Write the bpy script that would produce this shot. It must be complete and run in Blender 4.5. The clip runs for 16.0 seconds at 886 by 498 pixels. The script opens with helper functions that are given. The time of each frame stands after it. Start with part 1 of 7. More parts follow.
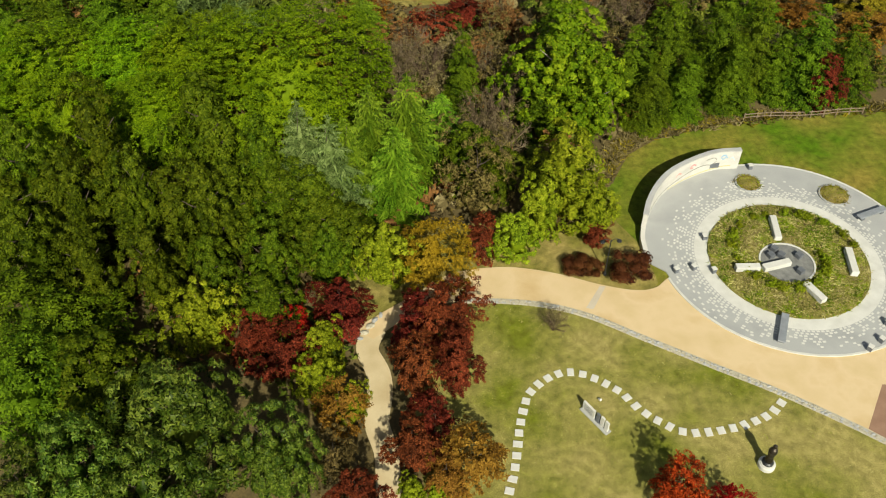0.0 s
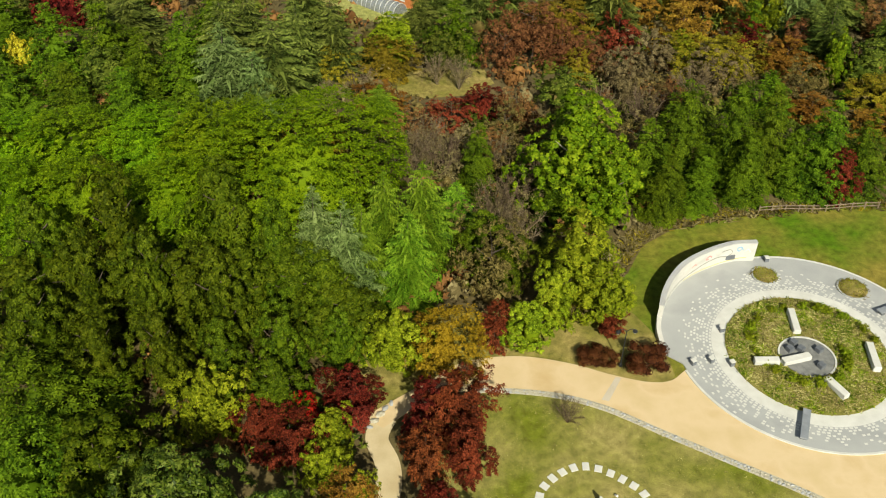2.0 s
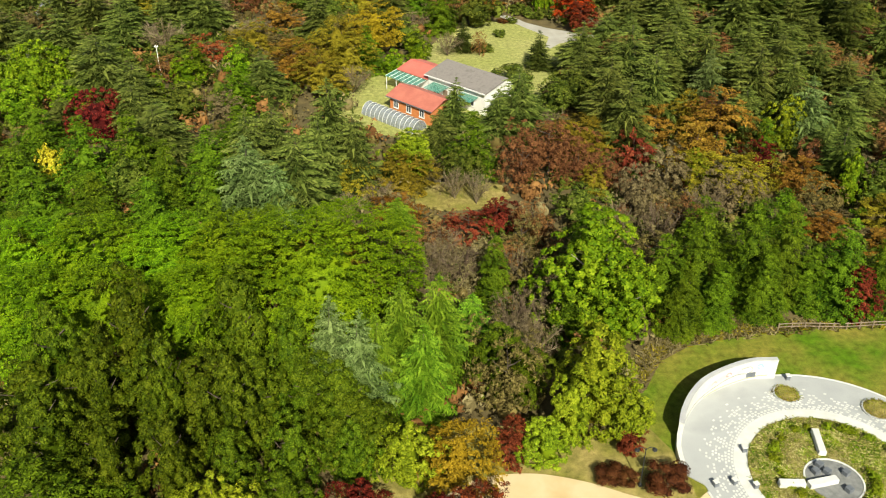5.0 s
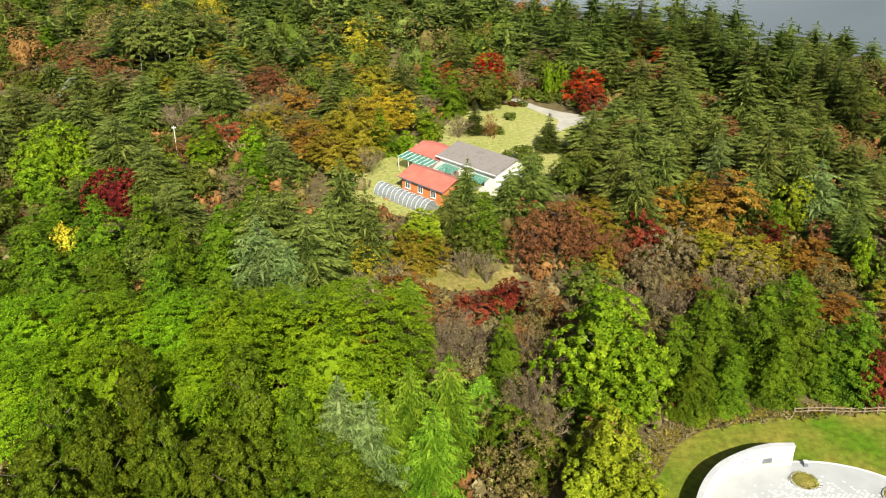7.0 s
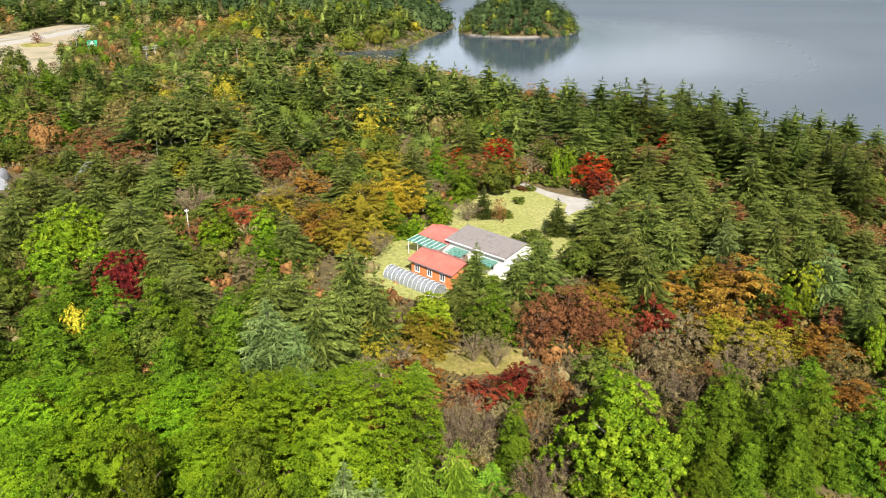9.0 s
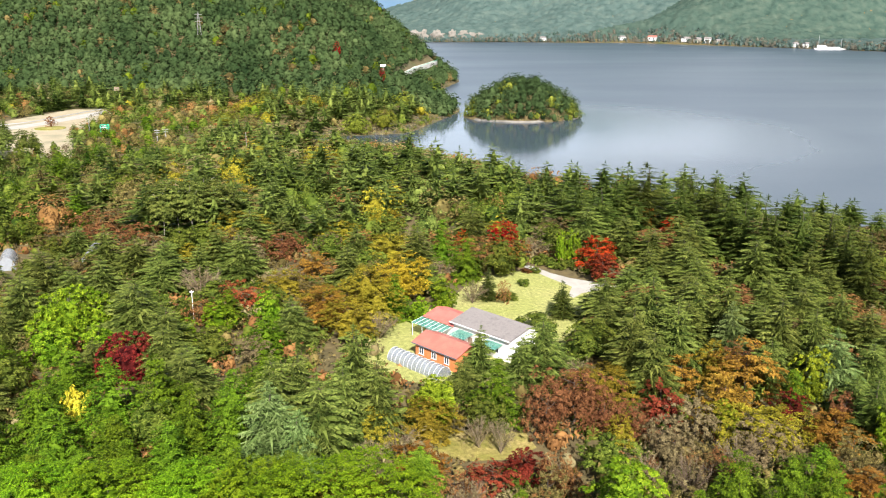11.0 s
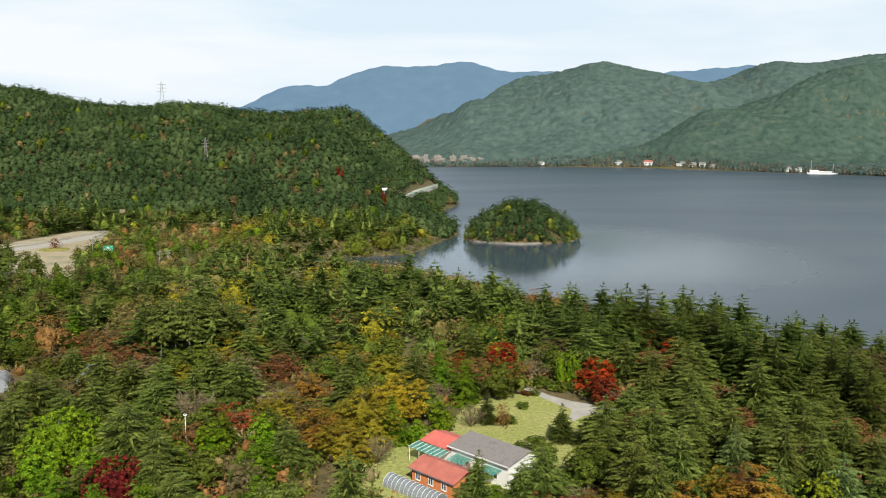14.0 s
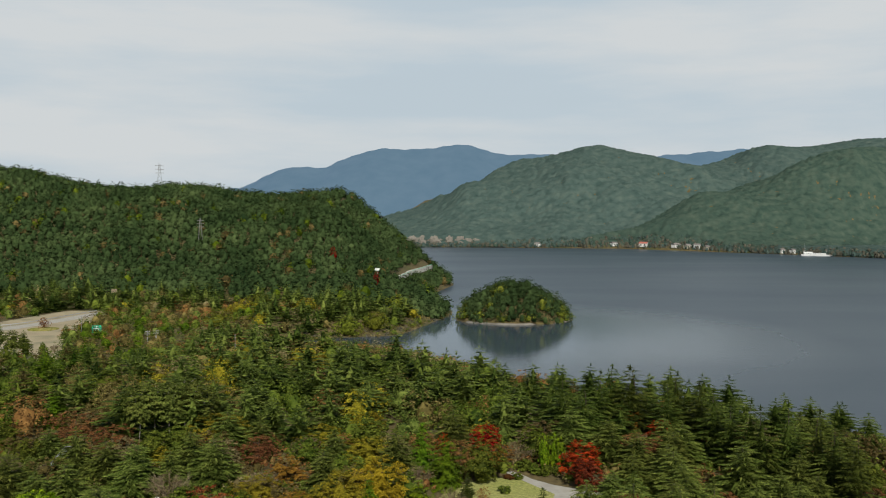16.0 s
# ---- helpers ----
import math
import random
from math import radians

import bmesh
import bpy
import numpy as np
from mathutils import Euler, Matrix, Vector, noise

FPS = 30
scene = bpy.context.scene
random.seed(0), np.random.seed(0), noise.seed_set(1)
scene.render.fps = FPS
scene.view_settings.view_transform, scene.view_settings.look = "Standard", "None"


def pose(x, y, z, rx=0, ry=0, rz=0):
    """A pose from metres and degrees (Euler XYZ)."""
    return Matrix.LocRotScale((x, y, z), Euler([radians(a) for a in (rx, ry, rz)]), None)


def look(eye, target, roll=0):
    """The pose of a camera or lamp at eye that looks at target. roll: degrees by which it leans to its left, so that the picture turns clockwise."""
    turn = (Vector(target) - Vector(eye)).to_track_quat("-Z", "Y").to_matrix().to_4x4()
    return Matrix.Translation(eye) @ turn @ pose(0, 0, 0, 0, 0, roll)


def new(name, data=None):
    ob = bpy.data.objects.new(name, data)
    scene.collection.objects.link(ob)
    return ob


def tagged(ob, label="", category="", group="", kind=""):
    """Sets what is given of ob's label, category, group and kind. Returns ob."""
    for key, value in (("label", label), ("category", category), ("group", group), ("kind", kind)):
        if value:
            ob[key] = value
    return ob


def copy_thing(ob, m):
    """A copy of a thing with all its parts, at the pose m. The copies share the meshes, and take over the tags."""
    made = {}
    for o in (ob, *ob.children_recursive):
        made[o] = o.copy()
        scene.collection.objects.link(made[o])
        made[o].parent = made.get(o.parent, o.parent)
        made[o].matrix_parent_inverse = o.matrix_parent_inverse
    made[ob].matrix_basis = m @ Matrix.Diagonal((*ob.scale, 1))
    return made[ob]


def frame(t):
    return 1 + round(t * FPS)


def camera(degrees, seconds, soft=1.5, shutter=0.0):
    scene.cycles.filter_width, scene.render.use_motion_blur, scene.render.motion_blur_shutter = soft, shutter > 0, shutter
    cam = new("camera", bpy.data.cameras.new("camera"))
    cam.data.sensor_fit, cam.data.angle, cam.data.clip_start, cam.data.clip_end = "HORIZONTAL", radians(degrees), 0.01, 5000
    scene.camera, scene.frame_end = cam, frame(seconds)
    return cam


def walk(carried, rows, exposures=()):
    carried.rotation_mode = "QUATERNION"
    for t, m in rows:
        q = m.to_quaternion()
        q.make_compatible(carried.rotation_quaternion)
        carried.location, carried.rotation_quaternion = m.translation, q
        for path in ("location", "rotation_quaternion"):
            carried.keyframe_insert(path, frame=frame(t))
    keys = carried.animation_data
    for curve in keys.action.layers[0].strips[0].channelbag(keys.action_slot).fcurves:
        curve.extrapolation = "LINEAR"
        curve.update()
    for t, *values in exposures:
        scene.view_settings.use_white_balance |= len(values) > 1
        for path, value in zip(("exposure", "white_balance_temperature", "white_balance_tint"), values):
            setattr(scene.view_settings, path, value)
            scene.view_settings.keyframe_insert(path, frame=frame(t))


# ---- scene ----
# ---------------------------------------------------------------- camera
cam = camera(54.69, 16.0, soft=1.1)
# seconds, x, y, z, turn to the left, tilt, roll
FLIGHT = [
    (0, 0.04, -0.23, 55.64, -4.32, -45.45, -0.29),
    (0.5, -0.08, -0.09, 55.39, -4.18, -43.96, -0.13),
    (1, -0.14, -0.01, 55.18, -3.92, -42.39, -0.04),
    (1.5, -0.15, -0.03, 55.08, -3.60, -40.81, -0.02),
    (2, -0.08, -0.04, 54.97, -3.26, -39.35, -0.07),
    (2.5, -0.11, -0.07, 54.90, -3.03, -38.03, -0.03),
    (3, -0.14, -0.08, 54.86, -2.86, -36.81, 0.04),
    (3.5, -0.10, -0.09, 54.81, -2.58, -35.52, 0.05),
    (4, -0.14, -0.09, 54.78, -2.39, -34.31, 0.06),
    (6.5, -0.05, 0.08, 54.92, -1.29, -27.90, 0.02),
    (7, -0.03, 0.06, 54.95, -1.11, -26.57, 0.01),
    (7.5, 0.00, -0.00, 55.00, -0.90, -25.14, 0.02),
    (8, -0.06, -0.05, 55.06, -0.76, -23.81, 0.06),
    (8.5, -0.08, -0.02, 55.09, -0.60, -22.39, 0.07),
    (9, -0.05, -0.02, 55.16, -0.45, -21.07, 0.01),
    (11.5, 0.09, 0.01, 55.40, -0.03, -14.33, 0.10),
    (12, 0.15, -0.11, 55.41, 0.01, -13.00, 0.10),
    (12.5, 0.16, -0.17, 55.45, 0.01, -11.60, 0.10),
    (13, 0.16, -0.15, 55.44, 0.00, -10.29, 0.13),
    (13.5, 0.29, -0.02, 55.45, -0.00, -8.90, 0.14),
    (14, 0.65, -0.03, 55.47, 0.00, -7.59, 0.11),
    (14.5, 1.27, -0.23, 55.48, -0.02, -6.20, 0.16),
    (15, 2.08, -0.39, 55.48, -0.05, -4.88, 0.18),
    (15.5, 3.11, -0.46, 55.45, -0.07, -3.49, 0.26),
    (16, 4.03, -0.39, 55.40, -0.13, -2.20, 0.28),
]
walk(cam, [(t, pose(x, y, z, 90 + tilt, 0, turn) @ pose(0, 0, 0, 0, 0, roll)) for t, x, y, z, turn, tilt, roll in FLIGHT],
     exposures=[(0.0, 0.27, 7200, 2), (4.0, 0.60, 7100, 1), (7.0, 1.0, 6800, 6), (9.0, 1.12, 6400, 13), (11.0, 1.32, 6250, 13), (12.5, 1.25, 6250, 12), (14.0, 0.45, 6350, 8), (15.0, 0.12, 6380, 7), (16.0, -0.13, 6400, 7)])

# ---------------------------------------------------------------- daylight
SUN_HEIGHT, SUN_TURN = 39.0, 8.0      # degrees above the horizon, and east of due south (the camera looks north)
world = bpy.data.worlds.new("sky")
scene.world = world
world.use_nodes = True
wn, wl = world.node_tree.nodes, world.node_tree.links
wn.clear()
w_out, w_bg = wn.new("ShaderNodeOutputWorld"), wn.new("ShaderNodeBackground")
sky = wn.new("ShaderNodeTexSky")
sky.sky_type, sky.sun_disc = "NISHITA", False
sky.sun_elevation, sky.sun_rotation = radians(SUN_HEIGHT), radians(180 - SUN_TURN)
sky.air_density, sky.dust_density, sky.ozone_density = 1.0, 2.0, 1.0
# thin high cloud veil over the blue
w_co, w_map = wn.new("ShaderNodeTexCoord"), wn.new("ShaderNodeMapping")
w_map.inputs["Scale"].default_value = (1.0, 2.2, 7.0)
w_map.inputs["Rotation"].default_value = (0.0, 0.0, 0.5)
w_noise = wn.new("ShaderNodeTexNoise")
w_noise.inputs["Scale"].default_value, w_noise.inputs["Detail"].default_value, w_noise.inputs["Roughness"].default_value = 1.6, 6.0, 0.55
w_ramp = wn.new("ShaderNodeValToRGB")
w_ramp.color_ramp.elements[0].position, w_ramp.color_ramp.elements[0].color = 0.34, (0.92, 0.92, 0.92, 1)
w_ramp.color_ramp.elements[1].position, w_ramp.color_ramp.elements[1].color = 0.58, (0.98, 0.98, 0.98, 1)
w_mix = wn.new("ShaderNodeMixRGB")
w_patch, w_veil = wn.new("ShaderNodeMapRange"), wn.new("ShaderNodeMixRGB")          # thin blue patches in the white veil
w_patch.inputs["From Min"].default_value, w_patch.inputs["From Max"].default_value = 0.40, 0.60
w_veil.inputs["Color1"].default_value, w_veil.inputs["Color2"].default_value = (11.8, 13.3, 14.6, 1), (14.2, 14.5, 14.8, 1)
wl.new(w_noise.outputs["Fac"], w_patch.inputs["Value"])
wl.new(w_patch.outputs[0], w_veil.inputs["Fac"])
wl.new(w_veil.outputs["Color"], w_mix.inputs["Color2"])
wl.new(w_co.outputs["Generated"], w_map.inputs["Vector"])
wl.new(w_map.outputs["Vector"], w_noise.inputs["Vector"])
wl.new(w_noise.outputs["Fac"], w_ramp.inputs["Fac"])
# the veil is thick towards the horizon and thin overhead
w_sep, w_fade, w_mul = wn.new("ShaderNodeSeparateXYZ"), wn.new("ShaderNodeMapRange"), wn.new("ShaderNodeMath")
w_fade.inputs["From Min"].default_value, w_fade.inputs["From Max"].default_value = 0.24, 0.38
w_fade.inputs["To Min"].default_value, w_fade.inputs["To Max"].default_value = 1.0, 0.04
w_mul.operation = "MULTIPLY"
wl.new(w_co.outputs["Generated"], w_sep.inputs["Vector"])
wl.new(w_sep.outputs["Z"], w_fade.inputs["Value"])
wl.new(w_ramp.outputs["Color"], w_mul.inputs[0])
wl.new(w_fade.outputs[0], w_mul.inputs[1])
wl.new(w_mul.outputs[0], w_mix.inputs["Fac"])
wl.new(sky.outputs["Color"], w_mix.inputs["Color1"])
wl.new(w_mix.outputs["Color"], w_bg.inputs["Color"])
wl.new(w_bg.outputs["Background"], w_out.inputs["Surface"])
w_bg.inputs["Strength"].default_value = 0.05

sun = new("sun", bpy.data.lights.new("sun", "SUN"))
sun.data.energy, sun.data.angle, sun.data.color = 5.0, radians(0.55), (1.0, 0.95, 0.86)
sun.matrix_world = look((60 * math.sin(radians(SUN_TURN)), -60 * math.cos(radians(SUN_TURN)), 60 * math.tan(radians(SUN_HEIGHT))), (0, 0, 0))

# ---------------------------------------------------------------- materials
def shader(name):
    m = bpy.data.materials.new(name)
    m.use_nodes = True
    return m, m.node_tree.nodes, m.node_tree.links, m.node_tree.nodes["Principled BSDF"]


def ramp(nodes, stops):
    r = nodes.new("ShaderNodeValToRGB")
    while len(r.color_ramp.elements) < len(stops):
        r.color_ramp.elements.new(0.5)
    for e, (p, c) in zip(r.color_ramp.elements, stops):
        e.position, e.color = p, (*c, 1)
    return r


def surface(name, colours, scale=4.0, rough=0.8, bump=0.3, fine=40.0, metal=0.0, spec=0.4, dirt=0.25, bump_size=0.02):
    """A plain surface with large stains and fine grain, at real size."""
    m, n, l, b = shader(name)
    co = n.new("ShaderNodeTexCoord")
    big, small = n.new("ShaderNodeTexNoise"), n.new("ShaderNodeTexNoise")
    big.inputs["Scale"].default_value, big.inputs["Detail"].default_value = scale, 5
    small.inputs["Scale"].default_value, small.inputs["Detail"].default_value = fine, 4
    step = 1.0 / max(1, len(colours) - 1)
    r = ramp(n, [(0.28 + 0.44 * i * step, c) for i, c in enumerate(colours)])
    grain = n.new("ShaderNodeMixRGB")
    grain.blend_type = "MULTIPLY"
    grain.inputs["Fac"].default_value = 1.0
    g = ramp(n, [(0.25, (1 - dirt,) * 3), (0.75, (1.0,) * 3)])
    for t in (big, small):
        l.new(co.outputs["Object"], t.inputs["Vector"])
    l.new(big.outputs["Fac"], r.inputs["Fac"])
    l.new(small.outputs["Fac"], g.inputs["Fac"])
    l.new(r.outputs["Color"], grain.inputs["Color1"])
    l.new(g.outputs["Color"], grain.inputs["Color2"])
    l.new(grain.outputs["Color"], b.inputs["Base Color"])
    bm_ = n.new("ShaderNodeBump")
    bm_.inputs["Strength"].default_value, bm_.inputs["Distance"].default_value = bump, bump_size
    l.new(small.outputs["Fac"], bm_.inputs["Height"])
    l.new(bm_.outputs["Normal"], b.inputs["Normal"])
    b.inputs["Roughness"].default_value, b.inputs["Metallic"].default_value = rough, metal
    b.inputs["Specular IOR Level"].default_value = spec
    return m


def foliage(name, dark, mid, light, through_light=0.1, gloss=0.35, vary=0.12, tuft=0.35, speckle=0.45):
    """Leaves: colour differs leaf by leaf, branch by branch and tree by tree; light shines through the blades."""
    m, n, l, b = shader(name)
    geo, info, co = n.new("ShaderNodeNewGeometry"), n.new("ShaderNodeObjectInfo"), n.new("ShaderNodeTexCoord")
    noise_ = n.new("ShaderNodeTexNoise")
    noise_.inputs["Scale"].default_value, noise_.inputs["Detail"].default_value = tuft, 3
    l.new(co.outputs["Object"], noise_.inputs["Vector"])
    a1 = n.new("ShaderNodeMath")
    a1.operation = "MULTIPLY_ADD"
    a1.inputs[1].default_value = speckle
    l.new(geo.outputs["Random Per Island"], a1.inputs[0])
    l.new(noise_.outputs["Fac"], a1.inputs[2])
    a2 = n.new("ShaderNodeMath")
    a2.operation = "ADD"
    a2.inputs[1].default_value = -0.47 * speckle
    l.new(a1.outputs[0], a2.inputs[0])
    r = ramp(n, [(0.22, dark), (0.5, mid), (0.8, light)])
    l.new(a2.outputs[0], r.inputs["Fac"])
    hsv = n.new("ShaderNodeHueSaturation")
    hue = n.new("ShaderNodeMapRange")
    hue.inputs["To Min"].default_value, hue.inputs["To Max"].default_value = 0.5 - 0.12 * vary, 0.5 + 0.12 * vary
    val = n.new("ShaderNodeMapRange")
    val.inputs["To Min"].default_value, val.inputs["To Max"].default_value = 1 - 1.6 * vary, 1 + 1.6 * vary
    l.new(info.outputs["Random"], hue.inputs["Value"])
    l.new(info.outputs["Random"], val.inputs["Value"])
    l.new(hue.outputs[0], hsv.inputs["Hue"])
    l.new(val.outputs[0], hsv.inputs["Value"])
    l.new(r.outputs["Color"], hsv.inputs["Color"])
    l.new(hsv.outputs["Color"], b.inputs["Base Color"])
    b.inputs["Roughness"].default_value = 1 - gloss
    b.inputs["Specular IOR Level"].default_value = 0.5 * gloss * gloss
    fine = n.new("ShaderNodeTexNoise")
    fine.inputs["Scale"].default_value, fine.inputs["Detail"].default_value = 2.2, 4
    l.new(co.outputs["Object"], fine.inputs["Vector"])
    bp = n.new("ShaderNodeBump")
    bp.inputs["Strength"].default_value, bp.inputs["Distance"].default_value = 0.3, 0.2
    l.new(fine.outputs["Fac"], bp.inputs["Height"])
    l.new(bp.outputs["Normal"], b.inputs["Normal"])
    tr, mix = n.new("ShaderNodeBsdfTranslucent"), n.new("ShaderNodeMixShader")
    l.new(hsv.outputs["Color"], tr.inputs["Color"])
    mix.inputs["Fac"].default_value = through_light
    l.new(b.outputs["BSDF"], mix.inputs[1])
    l.new(tr.outputs["BSDF"], mix.inputs[2])
    l.new(mix.outputs["Shader"], n["Material Output"].inputs["Surface"])
    return m


BARK = surface("bark", [(0.05, 0.036, 0.026), (0.13, 0.10, 0.075)], 2.0, 0.9, 0.8, 14)
PALE_BARK = surface("pale_bark", [(0.22, 0.19, 0.16), (0.42, 0.38, 0.33)], 2.0, 0.9, 0.6, 14)
TWIG = foliage("dry_twig", (0.07, 0.051, 0.033), (0.155, 0.116, 0.075), (0.26, 0.20, 0.14), 0.0, 0.1)
LEAVES = {
    "deodar": foliage("deodar_needle", (0.024, 0.038, 0.0065), (0.08, 0.102, 0.0175), (0.172, 0.194, 0.04)),
    "pale": foliage("silver_needle", (0.036, 0.06, 0.016), (0.094, 0.137, 0.034), (0.19, 0.245, 0.08)),
    "dark": foliage("dark_needle", (0.015, 0.026, 0.0038), (0.048, 0.067, 0.0105), (0.105, 0.125, 0.022)),
    "bright": foliage("bright_frond", (0.0242, 0.0567, 0.00167), (0.0921, 0.166, 0.004), (0.191, 0.286, 0.00837)),
    "fir": foliage("fresh_needle", (0.0336, 0.0864, 0.00456), (0.0996, 0.196, 0.011), (0.199, 0.312, 0.0233)),
    "olive": foliage("olive_leaf", (0.017, 0.03, 0.0035), (0.064, 0.085, 0.0095), (0.152, 0.172, 0.024)),
    "oak": foliage("oak_leaf", (0.0113, 0.0244, 0.00087), (0.0452, 0.0722, 0.00252), (0.113, 0.148, 0.00826)),
    "glossy": foliage("glossy_leaf", (0.01235, 0.02945, 0.002375), (0.0437, 0.07695, 0.005985), (0.1415, 0.1852, 0.02394), 0.12, 0.5),
    "lime": foliage("lime_leaf", (0.034, 0.072, 0.0019), (0.094, 0.162, 0.0052), (0.215, 0.282, 0.0127)),
    "yellowgreen": foliage("yellow_green_leaf", (0.055, 0.0836, 0.00352), (0.152, 0.196, 0.0088), (0.292, 0.33, 0.0209)),
    "yellow": foliage("yellow_leaf", (0.18, 0.15, 0.01), (0.42, 0.36, 0.02), (0.65, 0.58, 0.06)),
    "ochre": foliage("ochre_leaf", (0.062, 0.056, 0.005), (0.16, 0.128, 0.0105), (0.3, 0.235, 0.02)),
    "orange": foliage("orange_leaf", (0.068, 0.033, 0.0058), (0.19, 0.098, 0.0125), (0.31, 0.176, 0.028)),
    "rust": foliage("rust_leaf", (0.06, 0.027, 0.0105), (0.16, 0.072, 0.0255), (0.27, 0.132, 0.046)),
    "brown": foliage("brown_leaf", (0.032, 0.026, 0.008), (0.098, 0.074, 0.023), (0.2, 0.15, 0.052)),
    "tan": foliage("tan_leaf", (0.079, 0.062, 0.0284), (0.158, 0.125, 0.0561), (0.246, 0.201, 0.0983)),
    "gold": foliage("golden_leaf", (0.095, 0.072, 0.005), (0.250, 0.178, 0.010), (0.420, 0.305, 0.020)),
    "crimson": foliage("crimson_leaf", (0.034, 0.006, 0.005), (0.118, 0.014, 0.010), (0.220, 0.032, 0.020)),
    "hedgered": foliage("hedge_leaf", (0.018, 0.007, 0.003), (0.066, 0.022, 0.007), (0.150, 0.062, 0.018)),
    "willow": foliage("willow_leaf", (0.034, 0.046, 0.004), (0.104, 0.118, 0.011), (0.195, 0.205, 0.028)),
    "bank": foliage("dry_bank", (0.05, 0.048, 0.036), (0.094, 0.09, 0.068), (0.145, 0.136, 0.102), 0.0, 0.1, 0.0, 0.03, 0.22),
    # nearer spur: the same forest with less distance haze in its colour
    "spur": foliage("spur_forest_less_haze", (0.025, 0.047, 0.037), (0.046, 0.073, 0.056), (0.075, 0.1, 0.074), 0.0, 0.1, 0.0, 0.06, 0.22),
    "straw": foliage("straw_blade", (0.18, 0.15, 0.05), (0.34, 0.30, 0.11), (0.5, 0.45, 0.2)),
    "red": foliage("red_leaf", (0.079, 0.004, 0.0020), (0.242, 0.011, 0.0052), (0.399, 0.027, 0.0112)),
    "darkred": foliage("dark_red_leaf", (0.0264, 0.00616, 0.00264), (0.106, 0.0194, 0.00792), (0.253, 0.0537, 0.0211)),
    "scarlet": foliage("scarlet_leaf", (0.077, 0.015, 0.0070), (0.189, 0.042, 0.0154), (0.280, 0.084, 0.0315)),
    "frond": foliage("cypress_frond", (0.013, 0.033, 0.0016), (0.06, 0.102, 0.0042), (0.125, 0.188, 0.0092)),
    # distance haze is put into this leaf colour: paler and bluer
    "haze": foliage("distant_forest_haze", (0.032, 0.056, 0.05), (0.058, 0.088, 0.078), (0.088, 0.117, 0.097), 0.0, 0.1, 0.0, 0.05, 0.22),
    "far": foliage("far_forest", (0.0144, 0.0288, 0.0103), (0.0381, 0.0617, 0.0212), (0.0782, 0.109, 0.039), 0.05, 0.1, 0.0, 0.03, 0.22),
}

# ---------------------------------------------------------------- lie of the land
LAKE_Z = -8.0
LAKE = np.array([(10, 371), (29, 345), (36, 324), (50, 311), (85, 280), (123, 248), (260, 175), (600, 60), (1600, -100),
                 (1800, 900), (1000, 1180), (703, 1343), (617, 1451), (480, 1600), (368, 1710), (120, 1735), (-48, 1731), (-300, 1700),
                 (-250, 1200), (-60, 950), (6, 895), (16, 790), (-2, 700), (0, 640), (12, 560), (8, 535), (-8, 480), (-19, 450), (-51, 440),
                 (-80, 418), (-45, 394), (-11, 389)], float)
ISLAND = (48.5, 524.0, 32.5, 24.0)          # centre and half axes at the waterline
RIDGE_WEST = np.array([(-1500, 900, 127), (-900, 820, 112), (-560, 800, 100), (-410, 795, 89), (-254, 785, 68), (-210, 780, 75),
                       (-150, 775, 71), (-90, 760, 72), (-55, 755, 55), (-28, 755, 32), (0, 760, 8)], float)
RIDGE_NORTH = np.array([(-500, 2500, 10), (-78, 2450, 52), (184, 2420, 190), (421, 2400, 255), (603, 2420, 208), (817, 2420, 215), (896, 2400, 242),
                        (1054, 2400, 254), (1241, 2400, 272), (1700, 2400, 300), (2600, 2300, 320)], float)
RIDGE_SPUR = np.array([(430, 1790, 14), (600, 1840, 75), (760, 1880, 150), (900, 1900, 205), (1060, 1960, 215), (1300, 2100, 240)], float)


def lake_distance(x, y):
    """Metres from the shore: positive on land, negative in the lake."""
    x, y = np.asarray(x, float), np.asarray(y, float)
    best, inside = np.full(x.shape, 1e9), np.zeros(x.shape, bool)
    for (x0, y0), (x1, y1) in zip(LAKE, np.roll(LAKE, -1, 0)):
        ex, ey = x1 - x0, y1 - y0
        s = np.clip(((x - x0) * ex + (y - y0) * ey) / (ex * ex + ey * ey), 0, 1)
        best = np.minimum(best, np.hypot(x - x0 - s * ex, y - y0 - s * ey))
        crosses = ((y0 > y) != (y1 > y)) & (x < ex * (y - y0) / (ey if ey else 1e-9) + x0)
        inside ^= crosses
    return np.where(inside, -best, best)


def ridge(x, y, line, width, power=1.0, steep=1.0):
    """A long hill along a line of crest points."""
    u = np.linspace(0, len(line) - 1, 6 * len(line))
    high = np.zeros(np.shape(x))
    for cx, cy, ch in zip(*(np.interp(u, np.arange(len(line)), line[:, k]) for k in range(3))):
        f = np.clip(1 - np.hypot((x - cx) * steep, y - cy) / width, 0, 1)
        high = np.maximum(high, ch * (f * f * (3 - 2 * f)) ** power)
    return high


def waves(x, y, size):
    return np.sin(x / size + 1.3 * np.sin(y / size / 1.7)) * np.cos(y / size * 0.83 + 1.1 * np.sin(x / size / 1.37 + 2))


